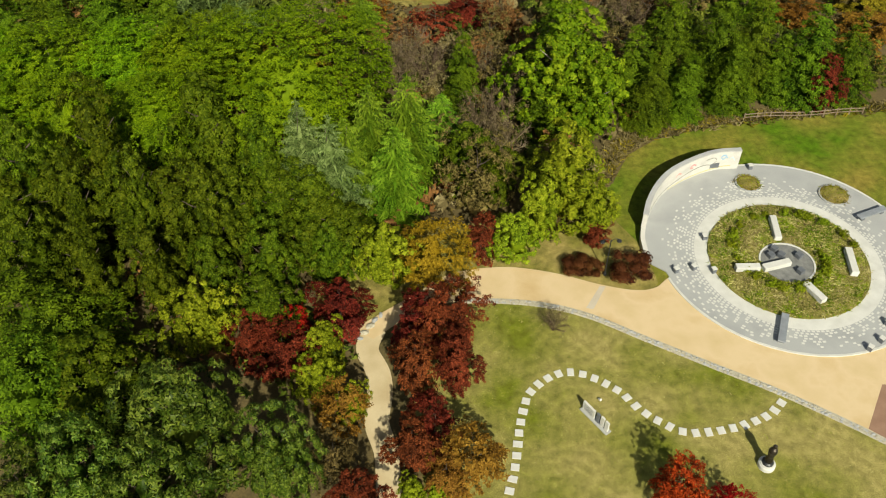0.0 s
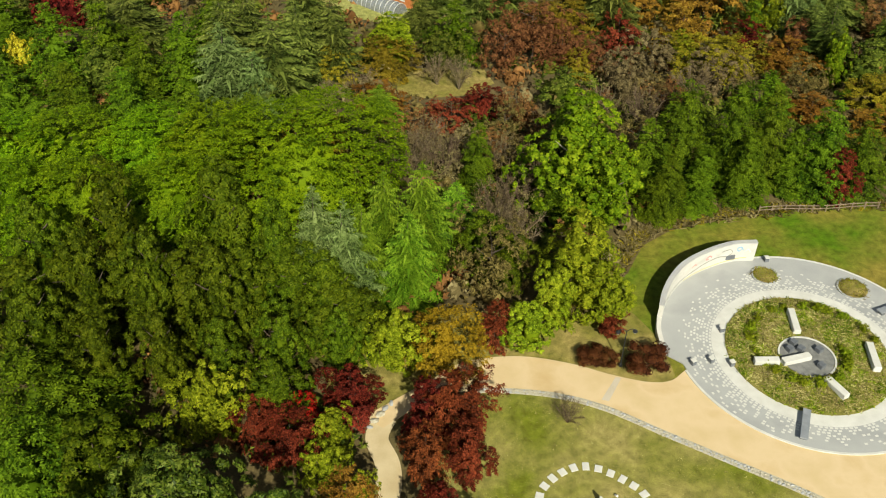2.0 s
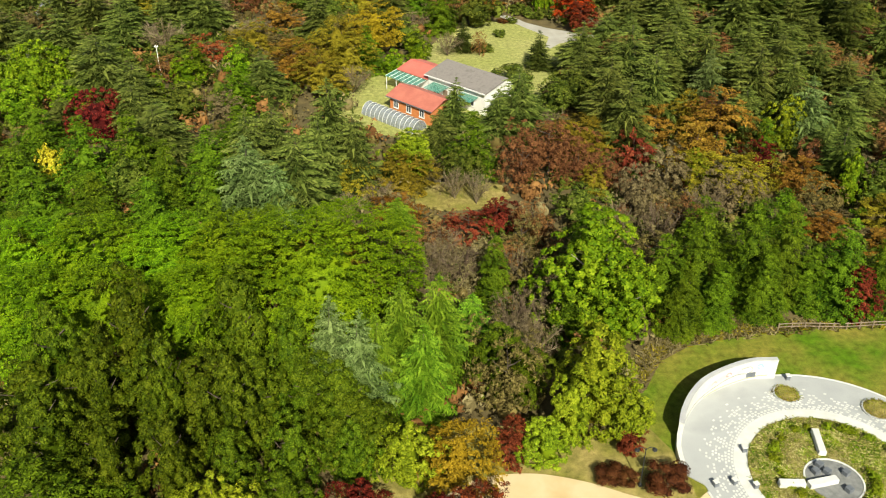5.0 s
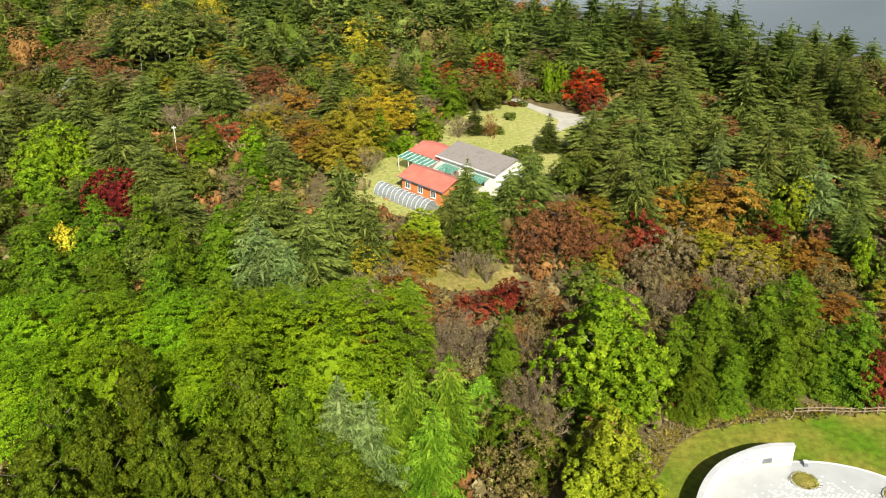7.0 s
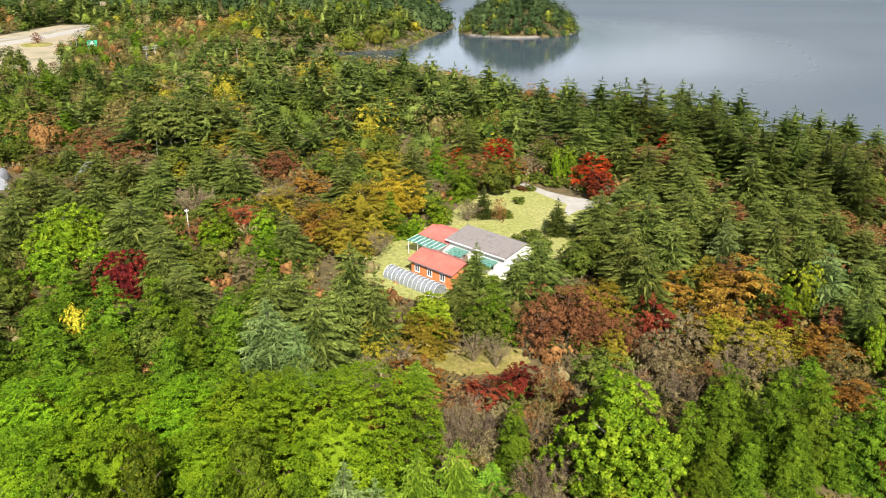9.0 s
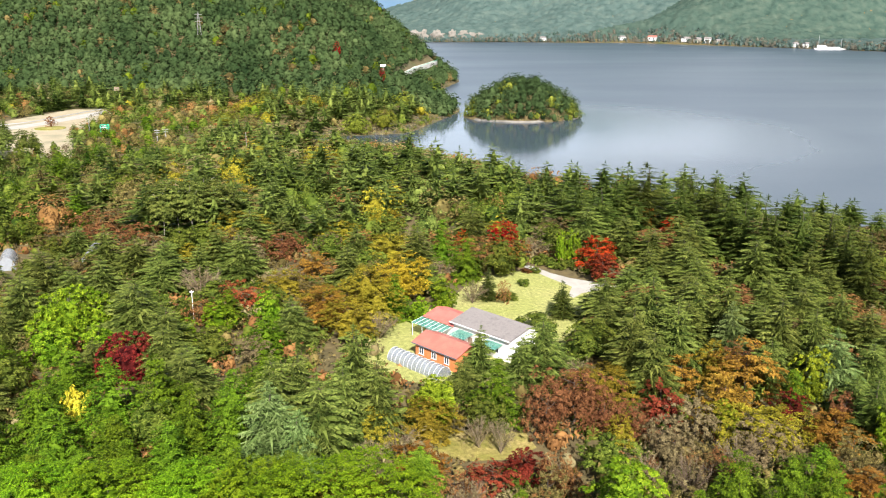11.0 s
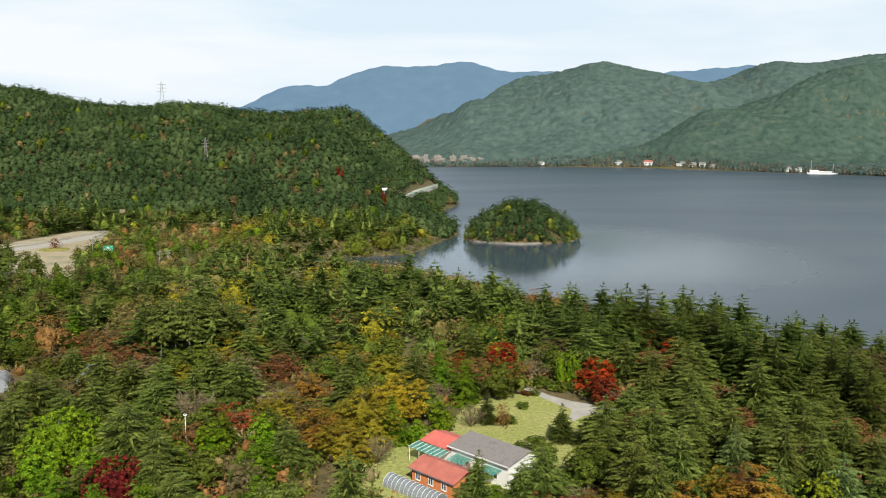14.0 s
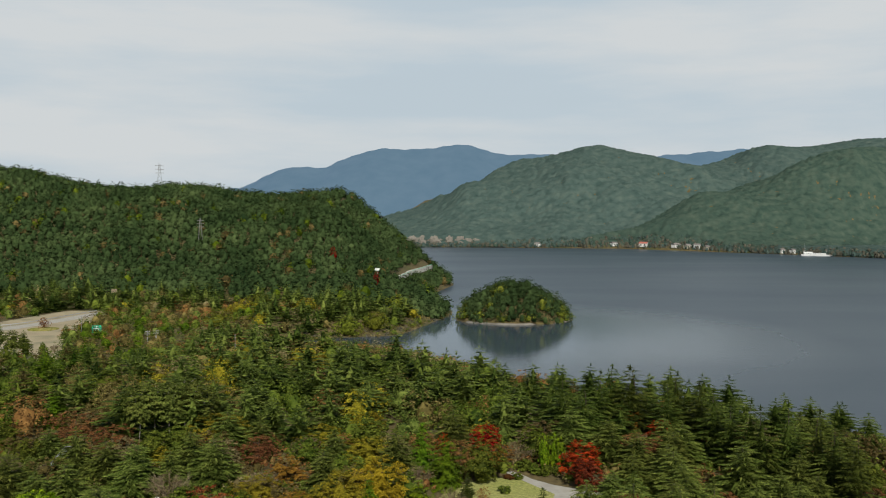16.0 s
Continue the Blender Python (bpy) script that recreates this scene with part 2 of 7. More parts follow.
def ground_z(x, y):
    x, y = np.asarray(x, float), np.asarray(y, float)
    d = lake_distance(x, y)
    s = np.clip(d / 45, 0, 1)
    z = np.where(d > 0, LAKE_Z + 8 * s * s * (3 - 2 * s), LAKE_Z - np.minimum(-d * 0.25, 7))
    inland = np.clip(d / 90, 0, 1)
    west = ridge(x, y, RIDGE_WEST, 285, 0.85)
    north = np.maximum(ridge(x, y, RIDGE_NORTH, 720, 0.8, 2.6), ridge(x, y, RIDGE_SPUR, 300, 0.8))
    z = z + west * inland * (1 + 0.06 * waves(x, y, 38)) + north * np.clip(d / 60, 0, 1) * (1 + (0.22 * waves(x, y, 95) + 0.10 * waves(x, y, 41) + 0.30 * (0.4 - np.abs(np.sin(x / 88 + 0.9 * np.sin(y / 190) + 0.5 * np.sin(x / 205))))) * (1.08 - np.clip(north / 250, 0, 1)))
    cx, cy, ax, ay = ISLAND
    f = np.clip(1.25 - np.hypot((x - cx) / ax, (y - cy) / ay), 0, 1)
    return z + np.where(d < 0, np.maximum(0, (LAKE_Z - z)) * np.clip(f * 5, 0, 1) + 20.5 * np.clip(f - 0.2, 0, 1) ** 0.75, 0)
# ---- end of land functions


def part(name, me, material, parent=None, label=""):
    """Links a mesh (or bmesh) as one object under a thing or part."""
    if isinstance(me, bmesh.types.BMesh):
        data = bpy.data.meshes.new(name)
        me.to_mesh(data)
        me.free()
        me = data
    ob = new(name, me)
    if material is not None and not me.materials:
        me.materials.append(material)
    if parent is not None:
        ob.parent = parent
    return tagged(ob, label)


def grid_mesh(name, xs, ys, zfun, smooth=True):
    gx, gy = np.meshgrid(xs, ys)
    gz = zfun(gx, gy)
    verts = np.stack([gx, gy, gz], -1).reshape(-1, 3)
    nx, ny = len(xs), len(ys)
    i = (np.arange(ny - 1)[:, None] * nx + np.arange(nx - 1)).ravel()
    me = bpy.data.meshes.new(name)
    me.from_pydata(verts.tolist(), [], np.stack([i, i + 1, i + nx + 1, i + nx], -1).tolist())
    if smooth:
        me.polygons.foreach_set("use_smooth", [True] * len(me.polygons))
    return me


def ground_material():
    m, n, l, b = shader("woodland_floor")
    co = n.new("ShaderNodeTexCoord")
    big, mid, small = (n.new("ShaderNodeTexNoise") for _ in range(3))
    for t, s in ((big, 0.035), (mid, 0.5), (small, 6.0)):
        t.inputs["Scale"].default_value, t.inputs["Detail"].default_value = s, 6
        l.new(co.outputs["Object"], t.inputs["Vector"])
    r1 = ramp(n, [(0.3, (0.105, 0.088, 0.024)), (0.5, (0.175, 0.128, 0.045)), (0.7, (0.075, 0.095, 0.02))])
    r2 = ramp(n, [(0.3, (0.5, 0.5, 0.5)), (0.7, (1.0, 1.0, 1.0))])
    r3 = ramp(n, [(0.3, (0.6, 0.6, 0.6)), (0.7, (1.0, 1.0, 1.0))])
    l.new(big.outputs["Fac"], r1.inputs["Fac"])
    l.new(mid.outputs["Fac"], r2.inputs["Fac"])
    l.new(small.outputs["Fac"], r3.inputs["Fac"])
    col = r1.outputs["Color"]
    for r in (r2, r3):
        x = n.new("ShaderNodeMixRGB")
        x.blend_type = "MULTIPLY"
        x.inputs["Fac"].default_value = 1
        l.new(col, x.inputs["Color1"])
        l.new(r.outputs["Color"], x.inputs["Color2"])
        col = x.outputs["Color"]
    l.new(col, b.inputs["Base Color"])
    b.inputs["Roughness"].default_value = 0.95
    bp = n.new("ShaderNodeBump")
    bp.inputs["Strength"].default_value, bp.inputs["Distance"].default_value = 0.6, 0.3
    l.new(mid.outputs["Fac"], bp.inputs["Height"])
    l.new(bp.outputs["Normal"], b.inputs["Normal"])
    return m


def water_material():
    m, n, l, b = shader("lake_water")
    co, mp = n.new("ShaderNodeTexCoord"), n.new("ShaderNodeMapping")
    mp.inputs["Scale"].default_value = (0.35, 1.0, 1.0)
    w1, w2 = n.new("ShaderNodeTexNoise"), n.new("ShaderNodeTexNoise")
    w1.inputs["Scale"].default_value, w1.inputs["Detail"].default_value = 0.9, 3
    w2.inputs["Scale"].default_value, w2.inputs["Detail"].default_value = 0.008, 4
    l.new(co.outputs["Object"], mp.inputs["Vector"])
    l.new(mp.outputs["Vector"], w1.inputs["Vector"])
    l.new(mp.outputs["Vector"], w2.inputs["Vector"])
    bp = n.new("ShaderNodeBump")
    bp.inputs["Strength"].default_value, bp.inputs["Distance"].default_value = 0.25, 0.12
    l.new(w1.outputs["Fac"], bp.inputs["Height"])
    l.new(bp.outputs["Normal"], b.inputs["Normal"])
    r = n.new("ShaderNodeMapRange")                      # wind lanes: some water is rougher
    r.inputs["From Min"].default_value, r.inputs["From Max"].default_value = 0.35, 0.7
    r.inputs["To Min"].default_value, r.inputs["To Max"].default_value = 0.01, 0.07
    l.new(w2.outputs["Fac"], r.inputs["Value"])
    far, open_water, add = n.new("ShaderNodeVectorMath"), n.new("ShaderNodeMapRange"), n.new("ShaderNodeMath")   # sheltered round the island and the inlet, ruffled out on the lake
    far.operation = "DISTANCE"
    far.inputs[1].default_value = (22, 455, LAKE_Z)
    open_water.inputs["From Min"].default_value, open_water.inputs["From Max"].default_value = 45, 190
    open_water.inputs["To Min"].default_value, open_water.inputs["To Max"].default_value = 0.0, 0.30
    l.new(co.outputs["Object"], far.inputs[0])
    l.new(far.outputs["Value"], open_water.inputs["Value"])
    l.new(open_water.outputs[0], add.inputs[0])
    l.new(r.outputs[0], add.inputs[1])
    l.new(add.outputs[0], b.inputs["Roughness"])
    b.inputs["Base Color"].default_value = (0.048, 0.067, 0.086, 1)
    b.inputs["IOR"].default_value = 1.33
    b.inputs["Specular IOR Level"].default_value = 0.5
    return m


def spread(stops):
    """Grid lines: (start, end, step) stretches joined."""
    out = []
    for a, b, s in stops:
        out += list(np.arange(a, b, s))
    return np.array(sorted(set(out + [stops[-1][1]])), float)


GROUND, WATER = ground_material(), water_material()
xs = spread([(-4900, -1500, 170), (-1500, -420, 45), (-420, -140, 12), (-140, 140, 4), (140, 420, 14), (420, 1500, 40), (1500, 4900, 170)])
ys = spread([(-4900, -300, 230), (-300, 0, 25), (0, 460, 4), (460, 900, 9), (900, 1600, 35), (1600, 2600, 28), (2600, 4900, 160)])
tagged(part("ground", grid_mesh("ground", xs, ys, ground_z), GROUND), "leaf-strewn woodland floor with dry grass and hills", "ground", kind="structure")
tagged(part("water", grid_mesh("water", spread([(-900, 4900, 400)]), spread([(-900, 4900, 400)]), lambda x, y: 0 * x + LAKE_Z), WATER),
       "calm grey lake reflecting sky and wooded island", "lake", kind="structure")


def backdrop_mountains():
    """The ranges beyond the lake, their blue haze made by a glow."""
    profile = np.array([(-2200, 110), (-1500, 150), (-1074, 200), (-831, 312), (-619, 312), (-437, 390), (-285, 418), (-164, 408),
                        (49, 430), (140, 442), (261, 398), (413, 382), (534, 392), (900, 360), (1600, 420), (2600, 460)], float)
    u = np.linspace(-2200, 2600, 240)
    v = np.linspace(0, 1, 30)
    h = np.interp(u, profile[:, 0], profile[:, 1]) + 3 * np.sin(u / 31) + 2 * np.sin(u / 12.7 + 1)
    gx, gv = np.meshgrid(u, v)
    spur = 1 + 0.5 * (np.sin(gx / 140 + 1.5 * np.sin(gx / 310)) * (1 - gv) * gv)
    gy = 3900 + 700 * gv - 160 * (spur - 1)
    gz = -10 + (h[None] + 10) * gv ** 0.9
    i = (np.arange(29)[:, None] * 240 + np.arange(239)).ravel()
    me = bpy.data.meshes.new("backdrop")
    me.from_pydata(np.stack([gx, gy, gz], -1).reshape(-1, 3).tolist(), [], np.stack([i, i + 1, i + 241, i + 240], -1).tolist())
    me.polygons.foreach_set("use_smooth", [True] * len(me.polygons))
    m, n, l, b = shader("blue_haze_glow")
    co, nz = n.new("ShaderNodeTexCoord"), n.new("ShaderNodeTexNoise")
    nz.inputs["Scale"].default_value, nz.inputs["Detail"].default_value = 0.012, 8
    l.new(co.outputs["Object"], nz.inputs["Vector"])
    # air haze stands in the material: the slopes emit this blue themselves
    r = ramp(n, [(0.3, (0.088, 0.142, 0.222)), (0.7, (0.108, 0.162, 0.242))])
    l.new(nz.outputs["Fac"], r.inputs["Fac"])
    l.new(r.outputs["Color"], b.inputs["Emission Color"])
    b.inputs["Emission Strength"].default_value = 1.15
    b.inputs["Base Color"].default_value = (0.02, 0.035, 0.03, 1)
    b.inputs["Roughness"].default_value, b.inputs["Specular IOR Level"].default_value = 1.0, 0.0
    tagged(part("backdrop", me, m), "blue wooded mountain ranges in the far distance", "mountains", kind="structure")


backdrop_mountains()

# ---------------------------------------------------------------- park ground: lawn, paths, plaza
def flat_mesh(name, outline, z, thick=0.0):
    """A flat sheet with that outline; with thick, a slab down from z."""
    bm = bmesh.new()
    face = bm.faces.new([bm.verts.new((x, y, z)) for x, y in outline])
    if face.normal.z < 0:
        bmesh.ops.reverse_faces(bm, faces=[face])
    if thick:
        made = bmesh.ops.extrude_face_region(bm, geom=[face])["geom"]
        for v in made:
            if isinstance(v, bmesh.types.BMVert):
                v.co.z -= thick
        bmesh.ops.recalc_face_normals(bm, faces=bm.faces)
    bmesh.ops.triangulate(bm, faces=[f for f in bm.faces if len(f.verts) > 4])
    return bm


def ring_mesh(cx, cy, r0, r1, z, thick, a0=0.0, a1=360.0, steps=96):
    """A flat ring or disc sector with an edge."""
    bm = bmesh.new()
    full = a1 - a0 >= 360
    n = steps if full else steps + 1
    rows = []
    for k in range(n):
        a = radians(a0 + (a1 - a0) * k / steps)
        c, s = math.cos(a), math.sin(a)
        rows.append([bm.verts.new((cx + c * r, cy + s * r, h)) for r, h in ((r0, z - thick), (r0, z), (r1, z), (r1, z - thick))])
    for k in range(steps):
        p, q = rows[k], rows[(k + 1) % n]
        for j in range(3):
            bm.faces.new((p[j], p[j + 1], q[j + 1], q[j]))
    bmesh.ops.recalc_face_normals(bm, faces=bm.faces)
    return bm


def smooth_line(points, per=8):
    """A curve through points."""
    p = np.array(points, float)
    p = np.concatenate([[2 * p[0] - p[1]], p, [2 * p[-1] - p[-2]]])
    out = []
    for k in range(1, len(p) - 2):
        for t in np.arange(per) / per:
            out.append(0.5 * (2 * p[k] + (p[k + 1] - p[k - 1]) * t + (2 * p[k - 1] - 5 * p[k] + 4 * p[k + 1] - p[k + 2]) * t ** 2
                              + (3 * p[k] - p[k - 1] - 3 * p[k + 1] + p[k + 2]) * t ** 3))
    out.append(p[-2])
    return np.array(out)


def grass_material(name, green, dry, patch=0.12, balance=0.5):
    m, n, l, b = shader(name)
    co = n.new("ShaderNodeTexCoord")
    t1, t2, t3 = (n.new("ShaderNodeTexNoise") for _ in range(3))
    for t, s, d in ((t1, patch, 5), (t2, 1.4, 6), (t3, 22.0, 4)):
        t.inputs["Scale"].default_value, t.inputs["Detail"].default_value = s, d
        l.new(co.outputs["Object"], t.inputs["Vector"])
    r1 = ramp(n, [(balance - 0.16, green), (balance + 0.16, dry)])
    r2 = ramp(n, [(0.3, (0.62, 0.62, 0.56)), (0.7, (1.16, 1.14, 1.1))])
    r3 = ramp(n, [(0.3, (0.5, 0.52, 0.45)), (0.72, (1.16, 1.16, 1.16))])
    l.new(t1.outputs["Fac"], r1.inputs["Fac"])
    l.new(t2.outputs["Fac"], r2.inputs["Fac"])
    l.new(t3.outputs["Fac"], r3.inputs["Fac"])
    col = r1.outputs["Color"]
    for r in (r2, r3):
        x = n.new("ShaderNodeMixRGB")
        x.blend_type = "MULTIPLY"
        x.inputs["Fac"].default_value = 1
        l.new(col, x.inputs["Color1"])
        l.new(r.outputs["Color"], x.inputs["Color2"])
        col = x.outputs["Color"]
    l.new(col, b.inputs["Base Color"])
    b.inputs["Roughness"].default_value, b.inputs["Specular IOR Level"].default_value = 0.95, 0.15
    bp = n.new("ShaderNodeBump")
    bp.inputs["Strength"].default_value, bp.inputs["Distance"].default_value = 0.7, 0.05
    l.new(t3.outputs["Fac"], bp.inputs["Height"])
    l.new(bp.outputs["Normal"], b.inputs["Normal"])
    return m


LAWN = grass_material("autumn_lawn", (0.18, 0.205, 0.022), (0.39, 0.335, 0.125), 0.17, 0.48)
BACK_LAWN = grass_material("green_lawn", (0.10, 0.19, 0.008), (0.29, 0.24, 0.05), 0.16, 0.52)
YARD_LAWN = grass_material("yard_lawn", (0.36, 0.38, 0.12), (0.44, 0.42, 0.17), 0.08)
DRY_GRASS = grass_material("dry_grass", (0.22, 0.21, 0.045), (0.42, 0.33, 0.13), 0.3)
SAND = surface("sandy_paving", [(0.52, 0.375, 0.19), (0.62, 0.48, 0.29), (0.55, 0.42, 0.23)], 0.3, 0.9, 0.2, 30, dirt=0.12)
PALE_SAND = surface("pale_path", [(0.48, 0.38, 0.22), (0.62, 0.52, 0.33)], 0.5, 0.9, 0.2, 30, dirt=0.15)
STONE_GREY = surface("grey_granite", [(0.30, 0.31, 0.315), (0.38, 0.39, 0.39), (0.345, 0.355, 0.36)], 0.25, 0.75, 0.15, 45, dirt=0.14)
STONE_WHITE = surface("white_granite", [(0.52, 0.52, 0.49), (0.64, 0.64, 0.61)], 1.0, 0.7, 0.15, 50, dirt=0.12)
STONE_DARK = surface("dark_granite", [(0.10, 0.11, 0.125), (0.17, 0.185, 0.21)], 1.5, 0.5, 0.2, 40)
RUBBLE = surface("field_stone", [(0.24, 0.21, 0.13), (0.50, 0.47, 0.38), (0.36, 0.33, 0.24)], 3.0, 0.9, 0.6, 20)
WALL_WHITE = surface("mural_concrete", [(0.46, 0.46, 0.43), (0.58, 0.57, 0.54), (0.52, 0.51, 0.47)], 0.8, 0.85, 0.2, 20, dirt=0.2)
COPING = surface("coping_stone", [(0.40, 0.405, 0.41), (0.50, 0.505, 0.50)], 0.8, 0.8, 0.2, 30)
PLASTER = surface("white_plaster", [(0.66, 0.65, 0.61), (0.78, 0.77, 0.74)], 0.6, 0.85, 0.15, 30, dirt=0.15)
ASPHALT = surface("concrete_drive", [(0.33, 0.31, 0.27), (0.43, 0.41, 0.36)], 0.4, 0.9, 0.2, 20, dirt=0.15)
WOOD_POST = surface("weathered_wood", [(0.17, 0.12, 0.08), (0.32, 0.25, 0.18)], 3.0, 0.85, 0.5, 25)
METAL_DARK = surface("dark_metal", [(0.03, 0.033, 0.035), (0.06, 0.062, 0.065)], 3.0, 0.45, 0.1, 30, 0.6)

PLAZA = (35.4, 51.6, 11.9)                   # centre and radius of the paved circle
BED = (34.9, 50.5, 7.15)                     # the planted circle in it
path_near = smooth_line([(-2.4, 44.4), (-0.4, 45.9), (1.8, 47.2), (4.5, 47.9), (7.8, 47.8), (12.1, 47.0), (15.9, 45.4), (20.2, 42.5), (24.7, 39.5), (29.5, 36.3), (35.2, 31.8), (40, 27), (50, 17)])
path_far = smooth_line([(-4.0, 45.6), (-1.6, 47.2), (1.5, 49.2), (3.6, 50.7), (5.8, 51.5), (9.8, 51.6), (13.9, 50.5), (17.2, 49.0), (20.2, 48.0), (22.2, 48.1), (24.1, 49.3), (26.0, 48.0), (30.0, 44.0), (36.0, 42.0), (44, 42), (60, 40)])
tagged(part("lawn", flat_mesh("lawn", [(-2.4, -30), (70, -30), (62, 10), *[tuple(p + (0.25, -0.25)) for p in path_near[::-1] if p[0] > 0.5], (1.0, 44), (0.5, 36), (1.0, 30)], 0.03), LAWN),
       "worn autumn lawn, green and straw-coloured", "lawn", kind="structure")
tagged(part("lawn", flat_mesh("lawn", [(11.5, 53.6), (16, 51.6), (24, 47.4), (40, 40), (90, 30), (95, 71), (49.5, 71.8), (40, 71.6), (33.5, 70.0), (27.5, 68.5), (24, 66.2), (21.5, 62), (17, 58), (12, 56)], 0.03), BACK_LAWN),
       "green lawn behind the plaza with dry edges", "lawn", kind="structure")
tagged(part("path", flat_mesh("path", [tuple(p) for p in path_near] + [tuple(p) for p in path_far[::-1]], 0.06, 0.1), SAND),
       "wide sandy-orange path beside the plaza", "path", kind="structure")
side_mid = smooth_line([(-2.3, 45.4), (-2.9, 43.4), (-2.1, 41.0), (-2.0, 38.8), (-2.3, 36.3), (-1.7, 33.8), (-1.6, 31.5), (-1.6, 26), (-2, 20)])
side_dir = np.gradient(side_mid, axis=0)
side_n = np.stack([-side_dir[:, 1], side_dir[:, 0]], -1) / np.linalg.norm(side_dir, axis=1)[:, None]
side_w = np.interp(np.arange(len(side_mid)), [0, 10, 20, 40, 56], [1.0, 0.9, 1.0, 0.9, 0.9])[:, None]
tagged(part("path", flat_mesh("path", [tuple(p) for p in side_mid + side_n * side_w] + [tuple(p) for p in (side_mid - side_n * side_w)[::-1]], 0.055, 0.05), PALE_SAND),
       "pale narrow footpath between the maples", "path", kind="structure")
PLAZA_EDGE = [(PLAZA[0] + PLAZA[2] * math.cos(radians(a)), PLAZA[1] + PLAZA[2] * math.sin(radians(a))) for a in range(-170, 96, 3)]
PLAZA_EDGE += [(34.3, 63.3), (31.8, 63.2), (28.9, 62.1), (26.4, 60.55), (24.6, 58.55), (23.4, 56.6), (22.7, 54.9), (22.45, 53.6), (22.4, 51.0), (23.6, 49.9)]
plaza = tagged(part("plaza", flat_mesh("plaza", PLAZA_EDGE, 0.12, 0.2), STONE_GREY), "round plaza paved in grey granite", "plaza", kind="structure")

tagged(part("verge", flat_mesh("verge", [(-8, 43.5), *[tuple(p - (0.1, 0.35)) for p in path_far if p[0] < 22.0], (22.6, 48.6), (22.4, 53), (20.5, 57), (17, 59), (11, 57.5), (3, 57.5), (-6, 57)], 0.035), DRY_GRASS),
       "dry grassy verge above the path", "verge", kind="structure")
# clearings and yards beyond
tagged(part("clearing", flat_mesh("clearing", [(-1.5, 100), (3, 97.5), (9, 98), (12.5, 101), (11.5, 105), (6, 106.5), (0, 105)], 0.03), DRY_GRASS), "dry straw-coloured clearing in the woods", "clearing", kind="structure")
tagged(part("yard", flat_mesh("yard", [(-13, 128), (-4, 121), (18, 121), (22, 140), (33, 160), (35, 166), (33, 170), (22, 178), (15, 180), (6, 172), (1, 158), (-5, 152), (-13, 142)], 0.04), YARD_LAWN),
       "mown pale green garden lawn round the house", "lawn", kind="structure")

# ---------------------------------------------------------------- trees: builders
def mesh_of(name, verts, faces, material, smooth=False):
    me = bpy.data.meshes.new(name)
    me.from_pydata(np.asarray(verts).tolist(), [], [list(map(int, f)) for f in faces])
    me.materials.append(material)
    me.polygons.foreach_set("use_smooth", [smooth or len(f) == 3 for f in faces])
    return me


def unit(v):
    return v / np.maximum(np.linalg.norm(v, axis=-1, keepdims=True), 1e-9)


def blades(points, normals, along, length, width):
    """Leaf blades: one pointed triangle each."""
    a = unit(along - normals * (along * normals).sum(-1, keepdims=True))
    b = np.cross(normals, a)
    L, W = np.asarray(length)[:, None], np.asarray(width)[:, None]
    v = np.stack([points - a * L * 0.45 + b * W * 0.5, points - a * L * 0.45 - b * W * 0.5, points + a * L * 0.55], 1)
    n = len(points)
    return v.reshape(-1, 3), np.arange(3 * n).reshape(n, 3)


G_ = (1 + 5 ** 0.5) / 2
BALL = unit(np.array([(-1, G_, 0), (1, G_, 0), (-1, -G_, 0), (1, -G_, 0), (0, -1, G_), (0, 1, G_), (0, -1, -G_), (0, 1, -G_), (G_, 0, -1), (G_, 0, 1), (-G_, 0, -1), (-G_, 0, 1)]))
BALL_F = [(0, 11, 5), (0, 5, 1), (0, 1, 7), (0, 7, 10), (0, 10, 11), (1, 5, 9), (5, 11, 4), (11, 10, 2), (10, 7, 6), (7, 1, 8),
          (3, 9, 4), (3, 4, 2), (3, 2, 6), (3, 6, 8), (3, 8, 9), (4, 9, 5), (2, 4, 11), (6, 2, 10), (8, 6, 7), (9, 8, 1)]


BALL_F = [f for f in BALL_F if BALL[list(f), 2].sum() > -1.4]       # the undersides are never seen


def lumps(rng, centres, radii, z_scale):
    """The dense inside of each leafy clump: small uneven balls."""
    return [(c + BALL * r * rng.uniform(0.8, 1.15, (12, 1)) * (1, 1, z_scale), BALL_F) for c, r in zip(centres, radii)]


def limb(p0, p1, r0, r1, sides=5):
    """A tapered limb between two points."""
    p0, p1 = np.array(p0, float), np.array(p1, float)
    d = unit(p1 - p0)
    a = unit(np.cross(d, (0.3, 0.9, 0.1)))
    b = np.cross(d, a)
    ang = np.arange(sides) * 2 * np.pi / sides
    ring = np.cos(ang)[:, None] * a + np.sin(ang)[:, None] * b
    v = np.concatenate([p0 + ring * r0, p1 + ring * r1])
    f = [(k, (k + 1) % sides, sides + (k + 1) % sides, sides + k) for k in range(sides)]
    return v, f


def gather(pieces):
    verts, faces, at = [], [], 0
    for v, f in pieces:
        verts.append(np.asarray(v))
        faces += [[int(k) + at for k in q] for q in f]
        at += len(v)
    return np.concatenate(verts), faces


